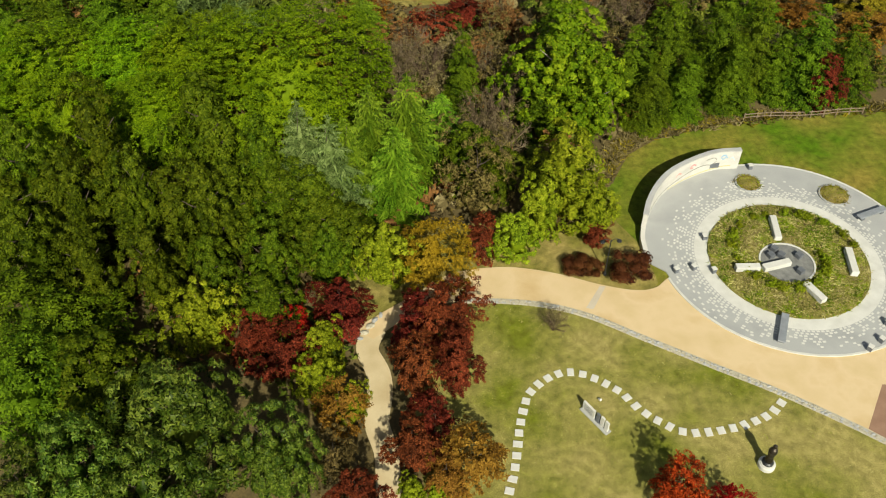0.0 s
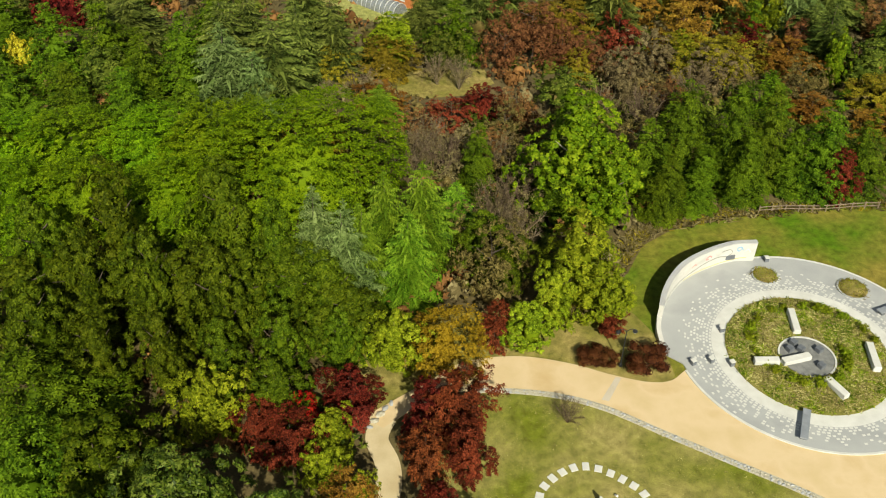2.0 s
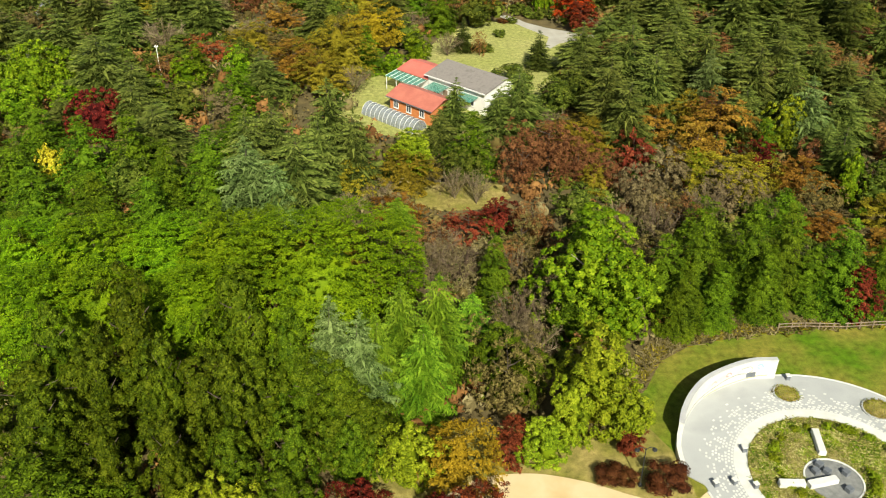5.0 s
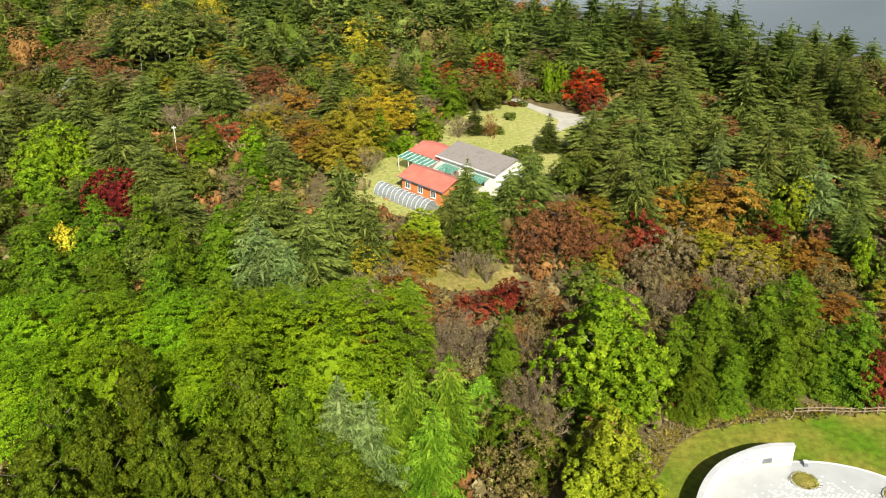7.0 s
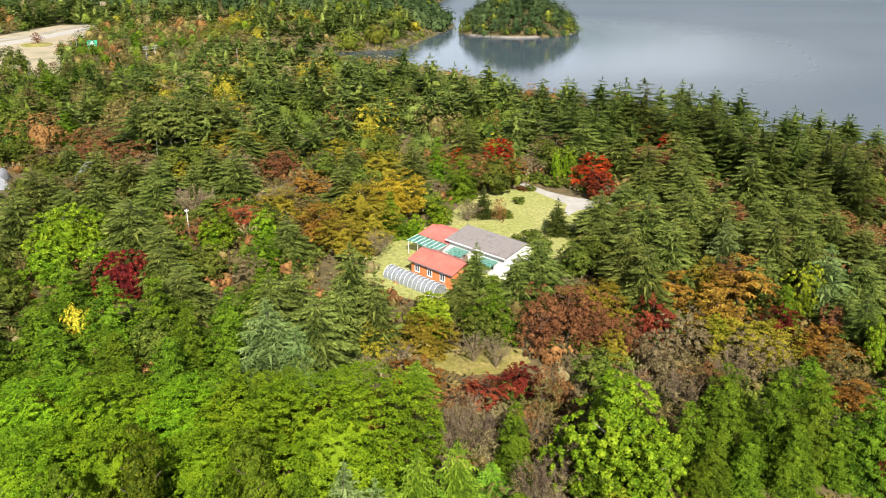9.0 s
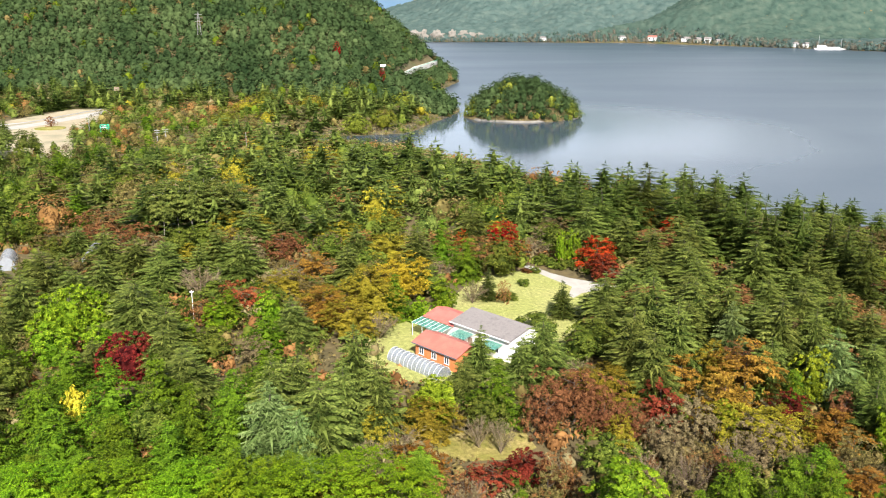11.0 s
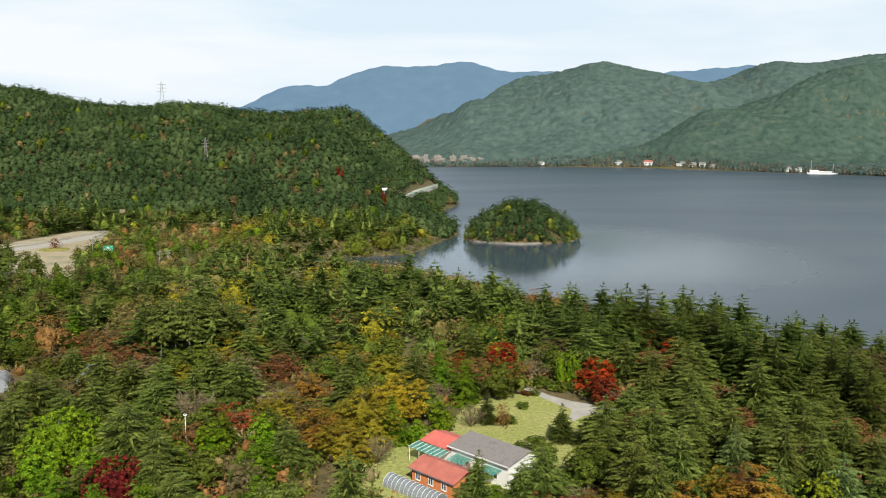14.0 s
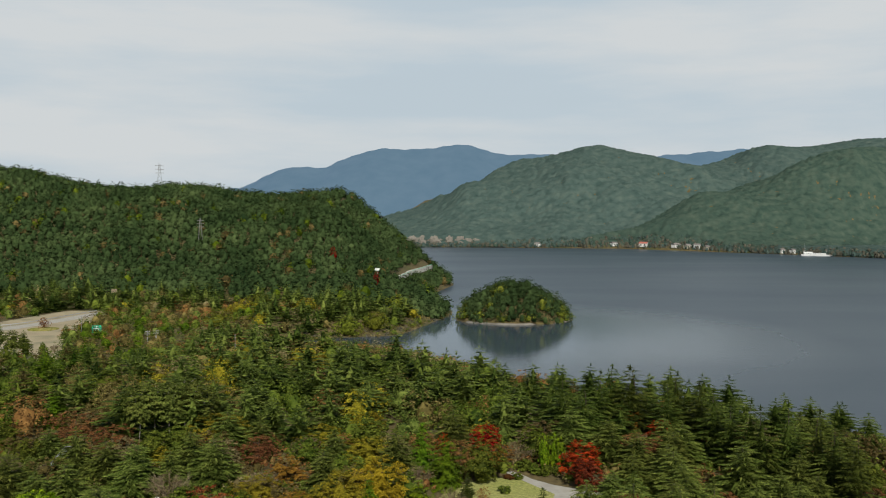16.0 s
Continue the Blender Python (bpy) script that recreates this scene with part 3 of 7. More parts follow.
def trunk_mesh(rng, height, girth, limbs, reach, bark, start=0.35):
    """A tapered, slightly bent trunk with limbs into the crown. The tree is one unit high and wide before scaling."""
    pts = [np.array((0, 0, -0.02))]
    for k in range(1, 6):
        pts.append(np.array((rng.normal(0, 0.02), rng.normal(0, 0.02), height * k / 5)))
    ang = np.arange(6) * np.pi / 3
    rings = [p + np.stack([np.cos(ang), np.sin(ang), 0 * ang], -1) * girth * (1.25 if k == 0 else 1 - 0.17 * k) for k, p in enumerate(pts)]
    sides = [(6 * k + j, 6 * k + (j + 1) % 6, 6 * k + 6 + (j + 1) % 6, 6 * k + 6 + j) for k in range(5) for j in range(6)]
    pieces, joints = [(np.concatenate(rings), sides)], []
    for k in range(limbs):
        s = start + (0.95 - start) * k / max(1, limbs)
        base = np.array([np.interp(s * height, [p[2] for p in pts], [p[c] for p in pts]) for c in range(3)])
        a = 2.4 * k + rng.uniform(-0.4, 0.4)
        out = np.array((np.cos(a), np.sin(a), rng.uniform(0.1, 0.35)))
        mid = base + out * reach * 0.5 * rng.uniform(0.7, 1.1)
        tip = mid + (out + (0, 0, 0.1)) * reach * 0.35
        (v1, f1), (v2, f2) = limb(base, mid, girth * 0.45 * (1 - s * 0.6), girth * 0.28 * (1 - s * 0.6), 4), limb(mid, tip, girth * 0.28 * (1 - s * 0.6), girth * 0.08, 4)
        pieces.append((np.concatenate([v1, v2[4:]]), list(f1) + [tuple(4 + q for q in f) for f in f1]))
        joints.append(6 * min(4, int(s * 5)) + k % 6)
    v, f = gather(pieces)
    for k, j in enumerate(joints):                  # each limb grows out of the trunk
        f.append([j, 36 + 12 * k, 36 + 12 * k + 1])
    return mesh_of("trunk", v * (SIZE[2] * 0.32, SIZE[2] * 0.32, SIZE[2]), f, bark, True)


def round_crown(rng, leaves, clumps, leaf, material, low=0.3, squash=0.36, clump=0.30, ragged=0.5, fuzz=0.32, dense=0.80):
    """A broad crown: many leafy clumps on an uneven dome. Unit height, unit radius."""
    c, rad = [], []
    mid = (1 + low) / 2
    for k in range(clumps):
        u = (k + 0.5) / clumps
        el = np.arcsin(1 - 1.8 * u)
        az = 2.399963 * k + rng.uniform(-0.5, 0.5)
        r = rng.uniform(0.56, 0.92)
        c.append((np.cos(az) * np.cos(el) * r, np.sin(az) * np.cos(el) * r, mid + np.sin(el) * (1 - mid) * r * 1.05))
        rad.append(clump * rng.uniform(0.7, 1.25))
    c, rad = np.array(c), np.array(rad)
    z_scale = (1 - mid) / 0.72 if squash is None else squash
    per = rng.multinomial(leaves, rad ** 2 / (rad ** 2).sum())
    pts, nrm = [], []
    for k in range(clumps):
        d = unit(rng.normal(size=(per[k], 3)))
        d[:, 2] = np.where(d[:, 2] < -0.35, -d[:, 2], d[:, 2])
        q = c[k] + d * rad[k] * rng.uniform(1 - 0.4 * ragged, 1.0 + 0.15 * ragged, (per[k], 1)) * (1, 1, z_scale)
        inner = np.zeros(per[k], bool)
        for j in range(clumps):
            if j != k:
                inner |= (((q - c[j]) / (1, 1, z_scale)) ** 2).sum(-1) < (rad[j] * 0.72) ** 2
        pts.append(q[~inner])
        nrm.append(d[~inner])
    pts, nrm = np.concatenate(pts), np.concatenate(nrm)
    n = unit(nrm * (1, 1, 1.2) + (0, 0, 0.35) + rng.normal(size=nrm.shape) * fuzz)
    size = leaf * rng.uniform(0.65, 1.35, len(pts))
    leaf_set = blades(pts * SIZE, n, unit(rng.normal(size=n.shape)), size, size * 0.62)
    core = [(v * SIZE, f) for v, f in lumps(rng, c, rad * dense, z_scale)]
    return mesh_of("crown", *gather([leaf_set] + core), material)


def lathe_core(rng, profile, low, full, around=12, rows=7, wobble=0.16):
    """The dense inside of a crown: an uneven closed body. profile(s) is the half width at height s."""
    ss = np.linspace(0.02, 0.97, rows)
    ang = np.arange(around) * 2 * np.pi / around
    v = [(np.cos(q) * r, np.sin(q) * r, low + (1 - low) * s + rng.uniform(-0.02, 0.02))
         for s in ss for q in ang for r in [float(profile(np.array(s))) * full * rng.uniform(1 - wobble, 1 + wobble)]]
    f = [(k * around + j, k * around + (j + 1) % around, (k + 1) * around + (j + 1) % around, (k + 1) * around + j) for k in range(rows - 1) for j in range(around)]
    v.append((0, 0, 1.0 - 0.02))
    f += [((rows - 1) * around + j, (rows - 1) * around + (j + 1) % around, len(v) - 1) for j in range(around)]
    return np.array(v), f


def leaf_mesh(name, corners, material, core=None):
    """Blades given by their three corners each, round a dense inside."""
    v, sides = corners.reshape(-1, 3), np.full(len(corners), 3)
    loops = np.arange(len(v))
    if core is not None:
        cv, cf = core
        loops = np.concatenate([loops, np.concatenate([np.array(f) for f in cf]) + len(v)])
        sides = np.concatenate([sides, [len(f) for f in cf]])
        v = np.concatenate([v, cv])
    me = bpy.data.meshes.new(name)
    me.vertices.add(len(v))
    me.vertices.foreach_set("co", v.astype(np.float32).ravel())
    me.loops.add(len(loops))
    me.loops.foreach_set("vertex_index", loops.astype(np.int32))
    me.polygons.add(len(sides))
    me.polygons.foreach_set("loop_start", (np.cumsum(sides) - sides).astype(np.int32))
    me.materials.append(material)
    me.update(calc_edges=True)
    return me


UP = np.array((0, 0, 1.0))


def bough(rng, root, az, reach, rise, fall, step, slim, fingers):
    """One spreading bough: a curved spine with twigs to both sides, each a row of hanging fingers. Corners of its blades."""
    out, side = np.array((np.cos(az), np.sin(az), 0)), np.array((-np.sin(az), np.cos(az), 0))
    n = max(3, int(reach / step))
    t = 0.14 + 0.84 * (np.arange(n) + rng.uniform(0.2, 0.8, n)) / n
    spine = lambda q: root + out * reach * np.asarray(q)[..., None] + UP * reach * (rise * 2 * np.asarray(q) - fall * 0.55 * np.asarray(q) ** 2)[..., None]
    t = np.repeat(t, 2)
    sgn = np.tile((-1.0, 1.0), n)[:, None]
    p = spine(t)
    length = (reach * 0.40 * (1.0 - 0.74 * t) + 0.16) * rng.uniform(0.7, 1.25, 2 * n)
    d = unit(out * rng.uniform(0.45, 1.0, (2 * n, 1)) + side * sgn - UP * fall * rng.uniform(0.05, 0.6, (2 * n, 1)))
    if fingers <= 1:
        w = np.maximum(0.09, length * slim * rng.uniform(0.8, 1.25, 2 * n))[:, None]
        tri = [np.stack([p + out * w * 0.5, p - out * w * 0.5 - UP * w * 0.3, p + d * length[:, None]], 1)]
    else:
        tri = []
        for j in range(fingers):
            f = (j + 0.5) / fingers
            q = p + d * (length * f)[:, None]
            turn = (1 if j % 2 else -1) * rng.uniform(0.3, 0.9, (2 * n, 1))
            e = unit(d + out * turn - UP * rng.uniform(0.05, 0.7, (2 * n, 1)) * (0.4 + fall))
            size = (length * (0.62 - 0.25 * f) + 0.08)[:, None]
            w = size * slim
            tri.append(np.stack([q + out * w * 0.5 + UP * 0.02, q - out * w * 0.5 - UP * w * 0.2, q + e * size], 1))
    wb = reach * 0.045 + 0.04
    q = np.array((0.1, 0.5, 0.6, 0.99))
    sp = spine(q)
    tri.append(np.array([[sp[0] + side * wb, sp[0] - side * wb, sp[2]], [sp[1] + side * wb, sp[1] - side * wb, sp[3]]]))
    return np.concatenate(tri)


def tier_crown(rng, tiers, per_tier, step, material, low=0.05, droop=0.3, shape=0.75, slim=0.3, rise=0.10, fingers=1):
    """A conifer: clear whorls of spreading boughs with shade between them."""
    tri = []
    gap = (0.985 - low) / tiers
    wide, tall = SIZE[0], SIZE[2]
    lean = rng.normal(0, 0.015, 2)
    for k in range(tiers):
        s = k / (tiers - 1)
        z0 = low + (0.955 - low) * s ** 0.94
        reach = ((1 - s) ** shape * rng.uniform(0.85, 1.08) + 0.07) * wide
        m = max(4, int(per_tier * (0.45 + 0.55 * (1 - s))))
        for j in range(m):
            az = 2 * np.pi * (j + 0.5 * (k % 2)) / m + rng.uniform(-0.3, 0.3)
            R = reach * rng.choice((0.66, 0.85, 1.0, 1.0, 1.14)) * rng.uniform(0.92, 1.06)
            z = (z0 + gap * rng.uniform(-0.3, 0.3)) * tall
            tri.append(bough(rng, np.array((lean[0] * z, lean[1] * z, z)), az, R, rise * rng.uniform(0.4, 1.5), droop * rng.uniform(0.6, 1.4), step, slim, fingers))
    top = np.array((lean[0] * tall, lean[1] * tall, tall))
    o = np.array([(np.cos(q * 2.1), np.sin(q * 2.1), 0) for q in range(3)])
    tri.append(np.stack([top - UP * 0.09 * tall + o * 0.16, top - UP * 0.09 * tall - o * 0.16, np.repeat(top[None], 3, 0)], 1))
    cv, cf = lathe_core(rng, lambda q: (1 - q) ** shape, low, 0.3, 9, 8, 0.35)
    cv[:, 2] = low + (cv[:, 2] - low) * 0.8
    return leaf_mesh("crown", np.concatenate(tri), material, (cv * SIZE, cf))


def shell_crown(rng, leaves, leaf, lobes, lobe, material, profile, low=0.05, deep=0.28, lift=0.4, slim=0.62, core=0.5, droop=0.0, fan=False, boughs=9, inner=0.6):
    """A full crown: big boughs with deep gaps, each bearing leafy tufts (or flat sprays). leaf and lobe are in metres; profile(s) is the half width at height s."""
    wide, tall = SIZE[0], SIZE[2]
    ph = rng.uniform(0, 6.28, 3)

    def body(n):
        v = np.linspace(0.0, 1.0, 300)[:-1]
        u = 1 - (1 - v) ** 3
        w = profile(u) * np.sqrt(1 + (np.gradient(profile(u), u) * wide / tall) ** 2) * (1 - v) ** 2
        s = 1 - (1 - np.clip(rng.choice(v, n, p=w / w.sum()) + rng.uniform(0, 0.0034, n), 0, 0.999)) ** 3
        q = rng.uniform(0, 2 * np.pi, n)
        r = profile(s) * (1 + 0.12 * np.sin(2 * q + ph[0] + 2 * s) + 0.10 * np.sin(3 * q + ph[1] - 4 * s) + 0.06 * np.sin(5 * q + ph[2]))
        slope = -(profile(np.clip(s + 0.02, 0, 1)) - profile(np.clip(s - 0.02, 0, 1))) / 0.04 * wide / (tall * (1 - low))
        return np.stack([np.cos(q) * r, np.sin(q) * r, low + (1 - low) * s], -1) * SIZE, unit(np.stack([np.cos(q), np.sin(q), np.clip(slope, -0.4, 4)], -1)), s

    p, out, s = body(lobes * 5)
    keep = []
    for k in range(len(p)):                          # tufts keep their distance
        if len(keep) < lobes and (not keep or ((p[keep] - p[k]) ** 2).sum(-1).min() > ((1.0 if fan else 1.45) * lobe) ** 2):
            keep.append(k)
    p, out, s = p[keep], out[keep], s[keep]
    bc, _, _ = body(boughs)
    bs = wide * 0.62 * rng.uniform(0.7, 1.25, boughs)
    swell = np.max(np.sqrt(np.clip(1 - ((p[:, None] - bc) ** 2).sum(-1) / bs ** 2, 0, 1)), 1)
    room = wide * np.minimum(1, profile(s) * 1.5 + 0.08)
    c = p - out * (room * deep * ((1 - swell) * 1.15 + 0.45 * rng.uniform(0, 1, len(p)) ** 2))[:, None]
    extra = rng.choice(len(c), int(len(c) * inner))
    c = np.concatenate([c, c[extra] - out[extra] * (room[extra] * rng.uniform(0.1, 0.42, len(extra)))[:, None] + rng.normal(0, 0.3 * lobe, (len(extra), 3))])
    out = np.concatenate([out, out[extra]])
    n, m = len(c), max(3, int(leaves / len(c)))
    R = (lobe * rng.uniform(0.6, 1.05, n))[:, None, None]
    c3, o3 = c[:, None], out[:, None]
    axis = unit(out * 0.8 + UP * lift + rng.normal(0, 0.15, out.shape))[:, None]
    jit = lambda amount: rng.normal(0, amount, (n, m, 3))
    if fan:
        ahead = unit(out * (1, 1, 0.3) + rng.normal(0, 0.35, out.shape) * (1, 1, 0.4) - UP * (0.12 + droop))[:, None]
        side = unit(np.cross(np.broadcast_to(UP, out.shape), ahead[:, 0]))[:, None]
        plate = unit(UP * 0.75 + out * 0.65)[:, None]
        u = rng.uniform(-0.45, 1.0, (n, m, 1))
        w = rng.uniform(-1, 1, (n, m, 1)) * (0.72 - 0.5 * np.maximum(u, 0))
        pos = c3 + (ahead * u + side * w) * R * 1.25 - UP * (0.28 * np.maximum(u, 0) ** 2 + 0.3 * np.abs(w)) * R + jit(0.11) * R
        nrm = unit(plate + jit(0.33))
        along = unit(ahead * 0.8 + side * np.sign(w) * 0.8 - UP * 0.25 + jit(0.3))
    else:
        g = unit(jit(1.0))
        dot = (g * axis).sum(-1, keepdims=True)
        g = np.where(dot < -0.15, g - 2 * dot * axis, g)
        dot = (g * axis).sum(-1, keepdims=True)
        rr = R * rng.uniform(0.5, 1.05, (n, m, 1))
        pos = c3 + (g - axis * dot * 0.2) * rr
        nrm = unit(g * 0.95 + axis * 0.3 + jit(0.3))
        along = unit(g - UP * droop + jit(0.45))
    L = leaf * rng.uniform(0.65, 1.35, n * m)
    v, _ = blades(pos.reshape(-1, 3), nrm.reshape(-1, 3), along.reshape(-1, 3), L, L * slim)
    cv, cf = lathe_core(rng, profile, low + 0.04, core * 0.85, 12, 7, 0.16)
    cv[:, 2] = low + (cv[:, 2] - low) * 0.72
    return leaf_mesh("crown", v.reshape(-1, 3, 3), material, (cv * SIZE, cf) if core > 0.25 else None)


DOME = lambda s: np.sqrt(np.clip(1 - (np.abs(s - 0.40) / np.where(s > 0.40, 0.60, 0.48)) ** 2.3, 0, 1))
TALL_DOME = lambda s: np.sqrt(np.clip(1 - (np.abs(s - 0.33) / np.where(s > 0.33, 0.67, 0.42)) ** 2.0, 0, 1))
CONE = lambda s: np.clip(1 - s, 0, 1) ** 0.88 * np.clip(0.78 + s * 3, 0, 1)


def twig_crown(rng, stems, twigs, material, fan=0.8, thick=0.012):
    """A leafless crown: stems that fork into fine twigs."""
    pieces = []
    for k in range(stems):
        a = 2.399963 * k
        lean = rng.uniform(0.15, fan)
        mid = np.array((np.cos(a) * lean * 0.45, np.sin(a) * lean * 0.45, rng.uniform(0.35, 0.5)))
        tip = np.array((np.cos(a) * lean, np.sin(a) * lean, rng.uniform(0.72, 0.95) * (1 - 0.25 * lean)))
        pieces += [limb((0, 0, 0.05), mid, thick * 1.6, thick, 3), limb(mid, tip, thick, thick * 0.4, 3)]
        for _ in range(twigs):
            s = rng.uniform(0.1, 1)
            p = mid + (tip - mid) * s
            q = p + unit(np.array((np.cos(a), np.sin(a), 0.9)) + rng.normal(0, 0.8, 3)) * rng.uniform(0.10, 0.24)
            pieces.append(limb(p, q, thick * 0.42, thick * 0.12, 3))
    v, f = gather(pieces)
    return mesh_of("crown", v * SIZE, f, material)


KINDS = {}
SIZE = np.array((3.0, 3.0, 8.0))       # half width, half width and height, in metres, of the tree being built


def kind(key, name, label, category, make, wide=6.0, high=8.0):
    """Registers a kind of tree; make(rng) gives its parts as (name, mesh) pairs. Three different trees of each kind are built and repeated."""
    KINDS[key] = dict(name=name, label=label, category=category, make=make, built=[], count=0, forms=3, wide=wide, high=high)


def grow(info):
    rng = np.random.default_rng(11 + len(info["name"]) * 7 + 131 * len(info["built"]) + sum(map(ord, info["label"])))
    root = tagged(new(info["name"]), info["label"], info["category"], group=info["name"].replace("_", " ") + "s")
    root.empty_display_size = 0.5
    SIZE[:] = info["wide"] / 2, info["wide"] / 2, info["high"]
    for name, me in info["make"](rng):
        part(name, me, None, root)
    return root


planted = []


def plant(key, x, y, high, wide, turn=None, sink=0.1):
    """One tree of that kind: its place, height and crown width in metres."""
    info = KINDS[key]
    info["count"] += 1
    spin = (info["count"] * 137.5) % 360 if turn is None else turn
    m = Matrix.LocRotScale((x, y, float(ground_z(x, y)) - sink), Euler((0, 0, radians(spin))), (wide / info["wide"], wide / info["wide"], high / info["high"]))
    planted.append((x, y, wide / 2))
    if len(info["built"]) < info["forms"]:
        ob = grow(info)
        info["built"].append(ob)
        ob.matrix_basis = m
        return ob
    src = info["built"][info["count"] % info["forms"]]
    keep, src.scale = src.scale.copy(), (1, 1, 1)
    ob = copy_thing(src, m)
    src.scale = keep
    return ob


def leafy(mat, leaves=1500, clumps=22, leaf=0.45, bark=BARK, low=0.04, clump=0.30, ragged=0.5, squash=0.30, limbs=3, dense=0.78):
    return lambda rng: [("trunk", trunk_mesh(rng, 0.8, 0.06, limbs, 0.7, bark)),
                        ("crown", round_crown(rng, leaves, clumps, leaf, LEAVES[mat], low, squash, clump, ragged, dense=dense))]


def lobed(mat, leaves, leaf, lobes, lobe, profile=DOME, bark=BARK, low=0.05, deep=0.3, lift=0.4, slim=0.62, limbs=3, core=0.5, droop=0.0, fan=False, boughs=9, inner=0.6):
    return lambda rng: [("trunk", trunk_mesh(rng, 0.8, 0.05, limbs, 0.6, bark)),
                        ("crown", shell_crown(rng, leaves, leaf, lobes, lobe, LEAVES[mat], profile, low, deep, lift, slim, core, droop, fan, boughs, inner))]


def needled(mat, tiers=13, per=15, step=0.30, droop=0.55, shape=0.66, low=0.03, slim=0.7, rise=0.08, fingers=2):
    return lambda rng: [("trunk", trunk_mesh(rng, 0.9, 0.035, 0, 0, BARK)),
                        ("crown", tier_crown(rng, tiers, per, step, LEAVES[mat], low, droop, shape, slim, rise, fingers))]


def bare(stems=22, twigs=26, thick=0.010):
    return lambda rng: [("trunk", trunk_mesh(rng, 0.35, 0.04, 3, 0.4, BARK)), ("crown", twig_crown(rng, stems, twigs, TWIG, 0.95, thick)),
                        ("leaves", shell_crown(rng, 2200, 0.15, 90, 0.42, LEAVES["tan"], DOME, 0.12, 0.4, core=0.0, boughs=7))]


kind("deodar", "cedar_tree", "tall grey-green deodar cedar with tiered hanging boughs", "tree", needled("deodar"), 9, 13)
kind("pale", "silver_cedar", "silvery pale green cedar with drooping boughs", "tree", needled("pale", 15, 13, 0.24, 0.6, 0.7, slim=0.42, fingers=3), 7, 13)
kind("dark", "spruce_tree", "dark green narrow spruce on the lake side", "tree", needled("dark", 16, 14, 0.32, 0.5, 0.8, slim=0.66), 7.5, 16)
kind("fir", "fir_tree", "fresh green fir with feathery weeping branches", "tree", needled("fir", 16, 13, 0.2, 0.75, 0.7, 0.03, 0.36, fingers=3), 6, 12)
kind("cypress", "cypress_tree", "bright green dense cone-shaped cypress", "tree", lobed("frond", 26000, 0.20, 300, 0.76, CONE, low=0.0, deep=0.22, limbs=0, droop=0.12, fan=True, boughs=16), 8, 12)
kind("midcypress", "redwood_tree", "mid-green layered conifer among the trees", "tree", lobed("frond", 9000, 0.27, 150, 0.85, CONE, low=0.0, deep=0.25, limbs=0, droop=0.1, fan=True, boughs=14), 8, 12)
kind("zelkova", "zelkova_tree", "large bright green tree with a dense layered dome", "tree", lobed("bright", 42000, 0.20, 440, 0.72, DOME, low=0.05, deep=0.20, fan=True, boughs=16), 12, 12)
kind("grand", "zelkova_tree", "broad bright green tree with a dense layered dome", "tree", lobed("bright", 95000, 0.205, 920, 0.76, DOME, low=0.05, deep=0.13, fan=True, boughs=24), 20, 13)
kind("olive", "oak_tree", "olive-green broadleaved oak with a knotty crown", "tree", lobed("oak", 16000, 0.24, 200, 0.78, TALL_DOME, low=0.06, deep=0.46, slim=0.7, core=0.3, boughs=11, limbs=8, inner=0.25), 8, 12)
kind("glossy", "evergreen_oak", "dark evergreen oak with glossy leaves", "tree", lobed("glossy", 19000, 0.27, 260, 0.72, DOME, deep=0.46, slim=0.5, core=0.26, boughs=14, limbs=8, inner=0.25), 9, 11)
kind("broad", "broadleaf_tree", "green broadleaved tree turning yellow", "tree", lobed("olive", 5200, 0.33, 90, 0.75, deep=0.4, core=0.4, boughs=8), 7, 9)
kind("poplar", "tulip_tree", "tall lime-green tulip tree with yellowing leaves", "tree", lobed("lime", 20000, 0.26, 230, 0.62, TALL_DOME, PALE_BARK, deep=0.40, slim=0.85, limbs=6, core=0.3, boughs=16), 10, 15)
kind("lime", "young_tree", "fresh lime-green young garden tree", "tree", lobed("lime", 4600, 0.28, 70, 0.6, deep=0.36, core=0.35), 6, 7)
kind("yellowgreen", "ginkgo_tree", "yellow-green ginkgo in autumn leaf", "tree", lobed("yellowgreen", 11000, 0.21, 130, 0.5, deep=0.38, core=0.3), 6, 8)
kind("yellow", "yellow_bush", "bright yellow bush in autumn leaf", "bush", lobed("yellow", 2400, 0.25, 45, 0.45, deep=0.36, core=0.3), 4, 4)
kind("ochre", "cherry_tree", "ochre and gold autumn cherry tree", "tree", lobed("ochre", 15000, 0.24, 170, 0.75, deep=0.34, limbs=5, core=0.3, fan=True, boughs=10), 10.5, 8.5)
kind("orange", "orange_maple", "orange-brown maple in autumn leaf", "tree", lobed("orange", 7000, 0.23, 100, 0.6, deep=0.38, limbs=5, core=0.25, fan=True), 7, 7)
kind("rust", "rusty_cherry", "rust-brown cherry tree losing its leaves", "tree", lobed("rust", 8000, 0.21, 130, 0.6, deep=0.42, limbs=6, core=0.25), 9, 8)
kind("brown", "brown_tree", "brown half-bare tree losing leaves", "tree", lobed("brown", 6000, 0.21, 110, 0.55, deep=0.45, limbs=6, core=0.25), 8, 8)
kind("tan", "tan_shrub", "tan shrub with dry leaves", "shrub", lobed("tan", 5000, 0.21, 100, 0.5, deep=0.42, limbs=6, core=0.25), 7, 6)
kind("red", "red_maple", "brilliant red maple with dense crown", "tree", lobed("red", 8500, 0.22, 110, 0.6, deep=0.34, core=0.25, fan=True), 7, 6)
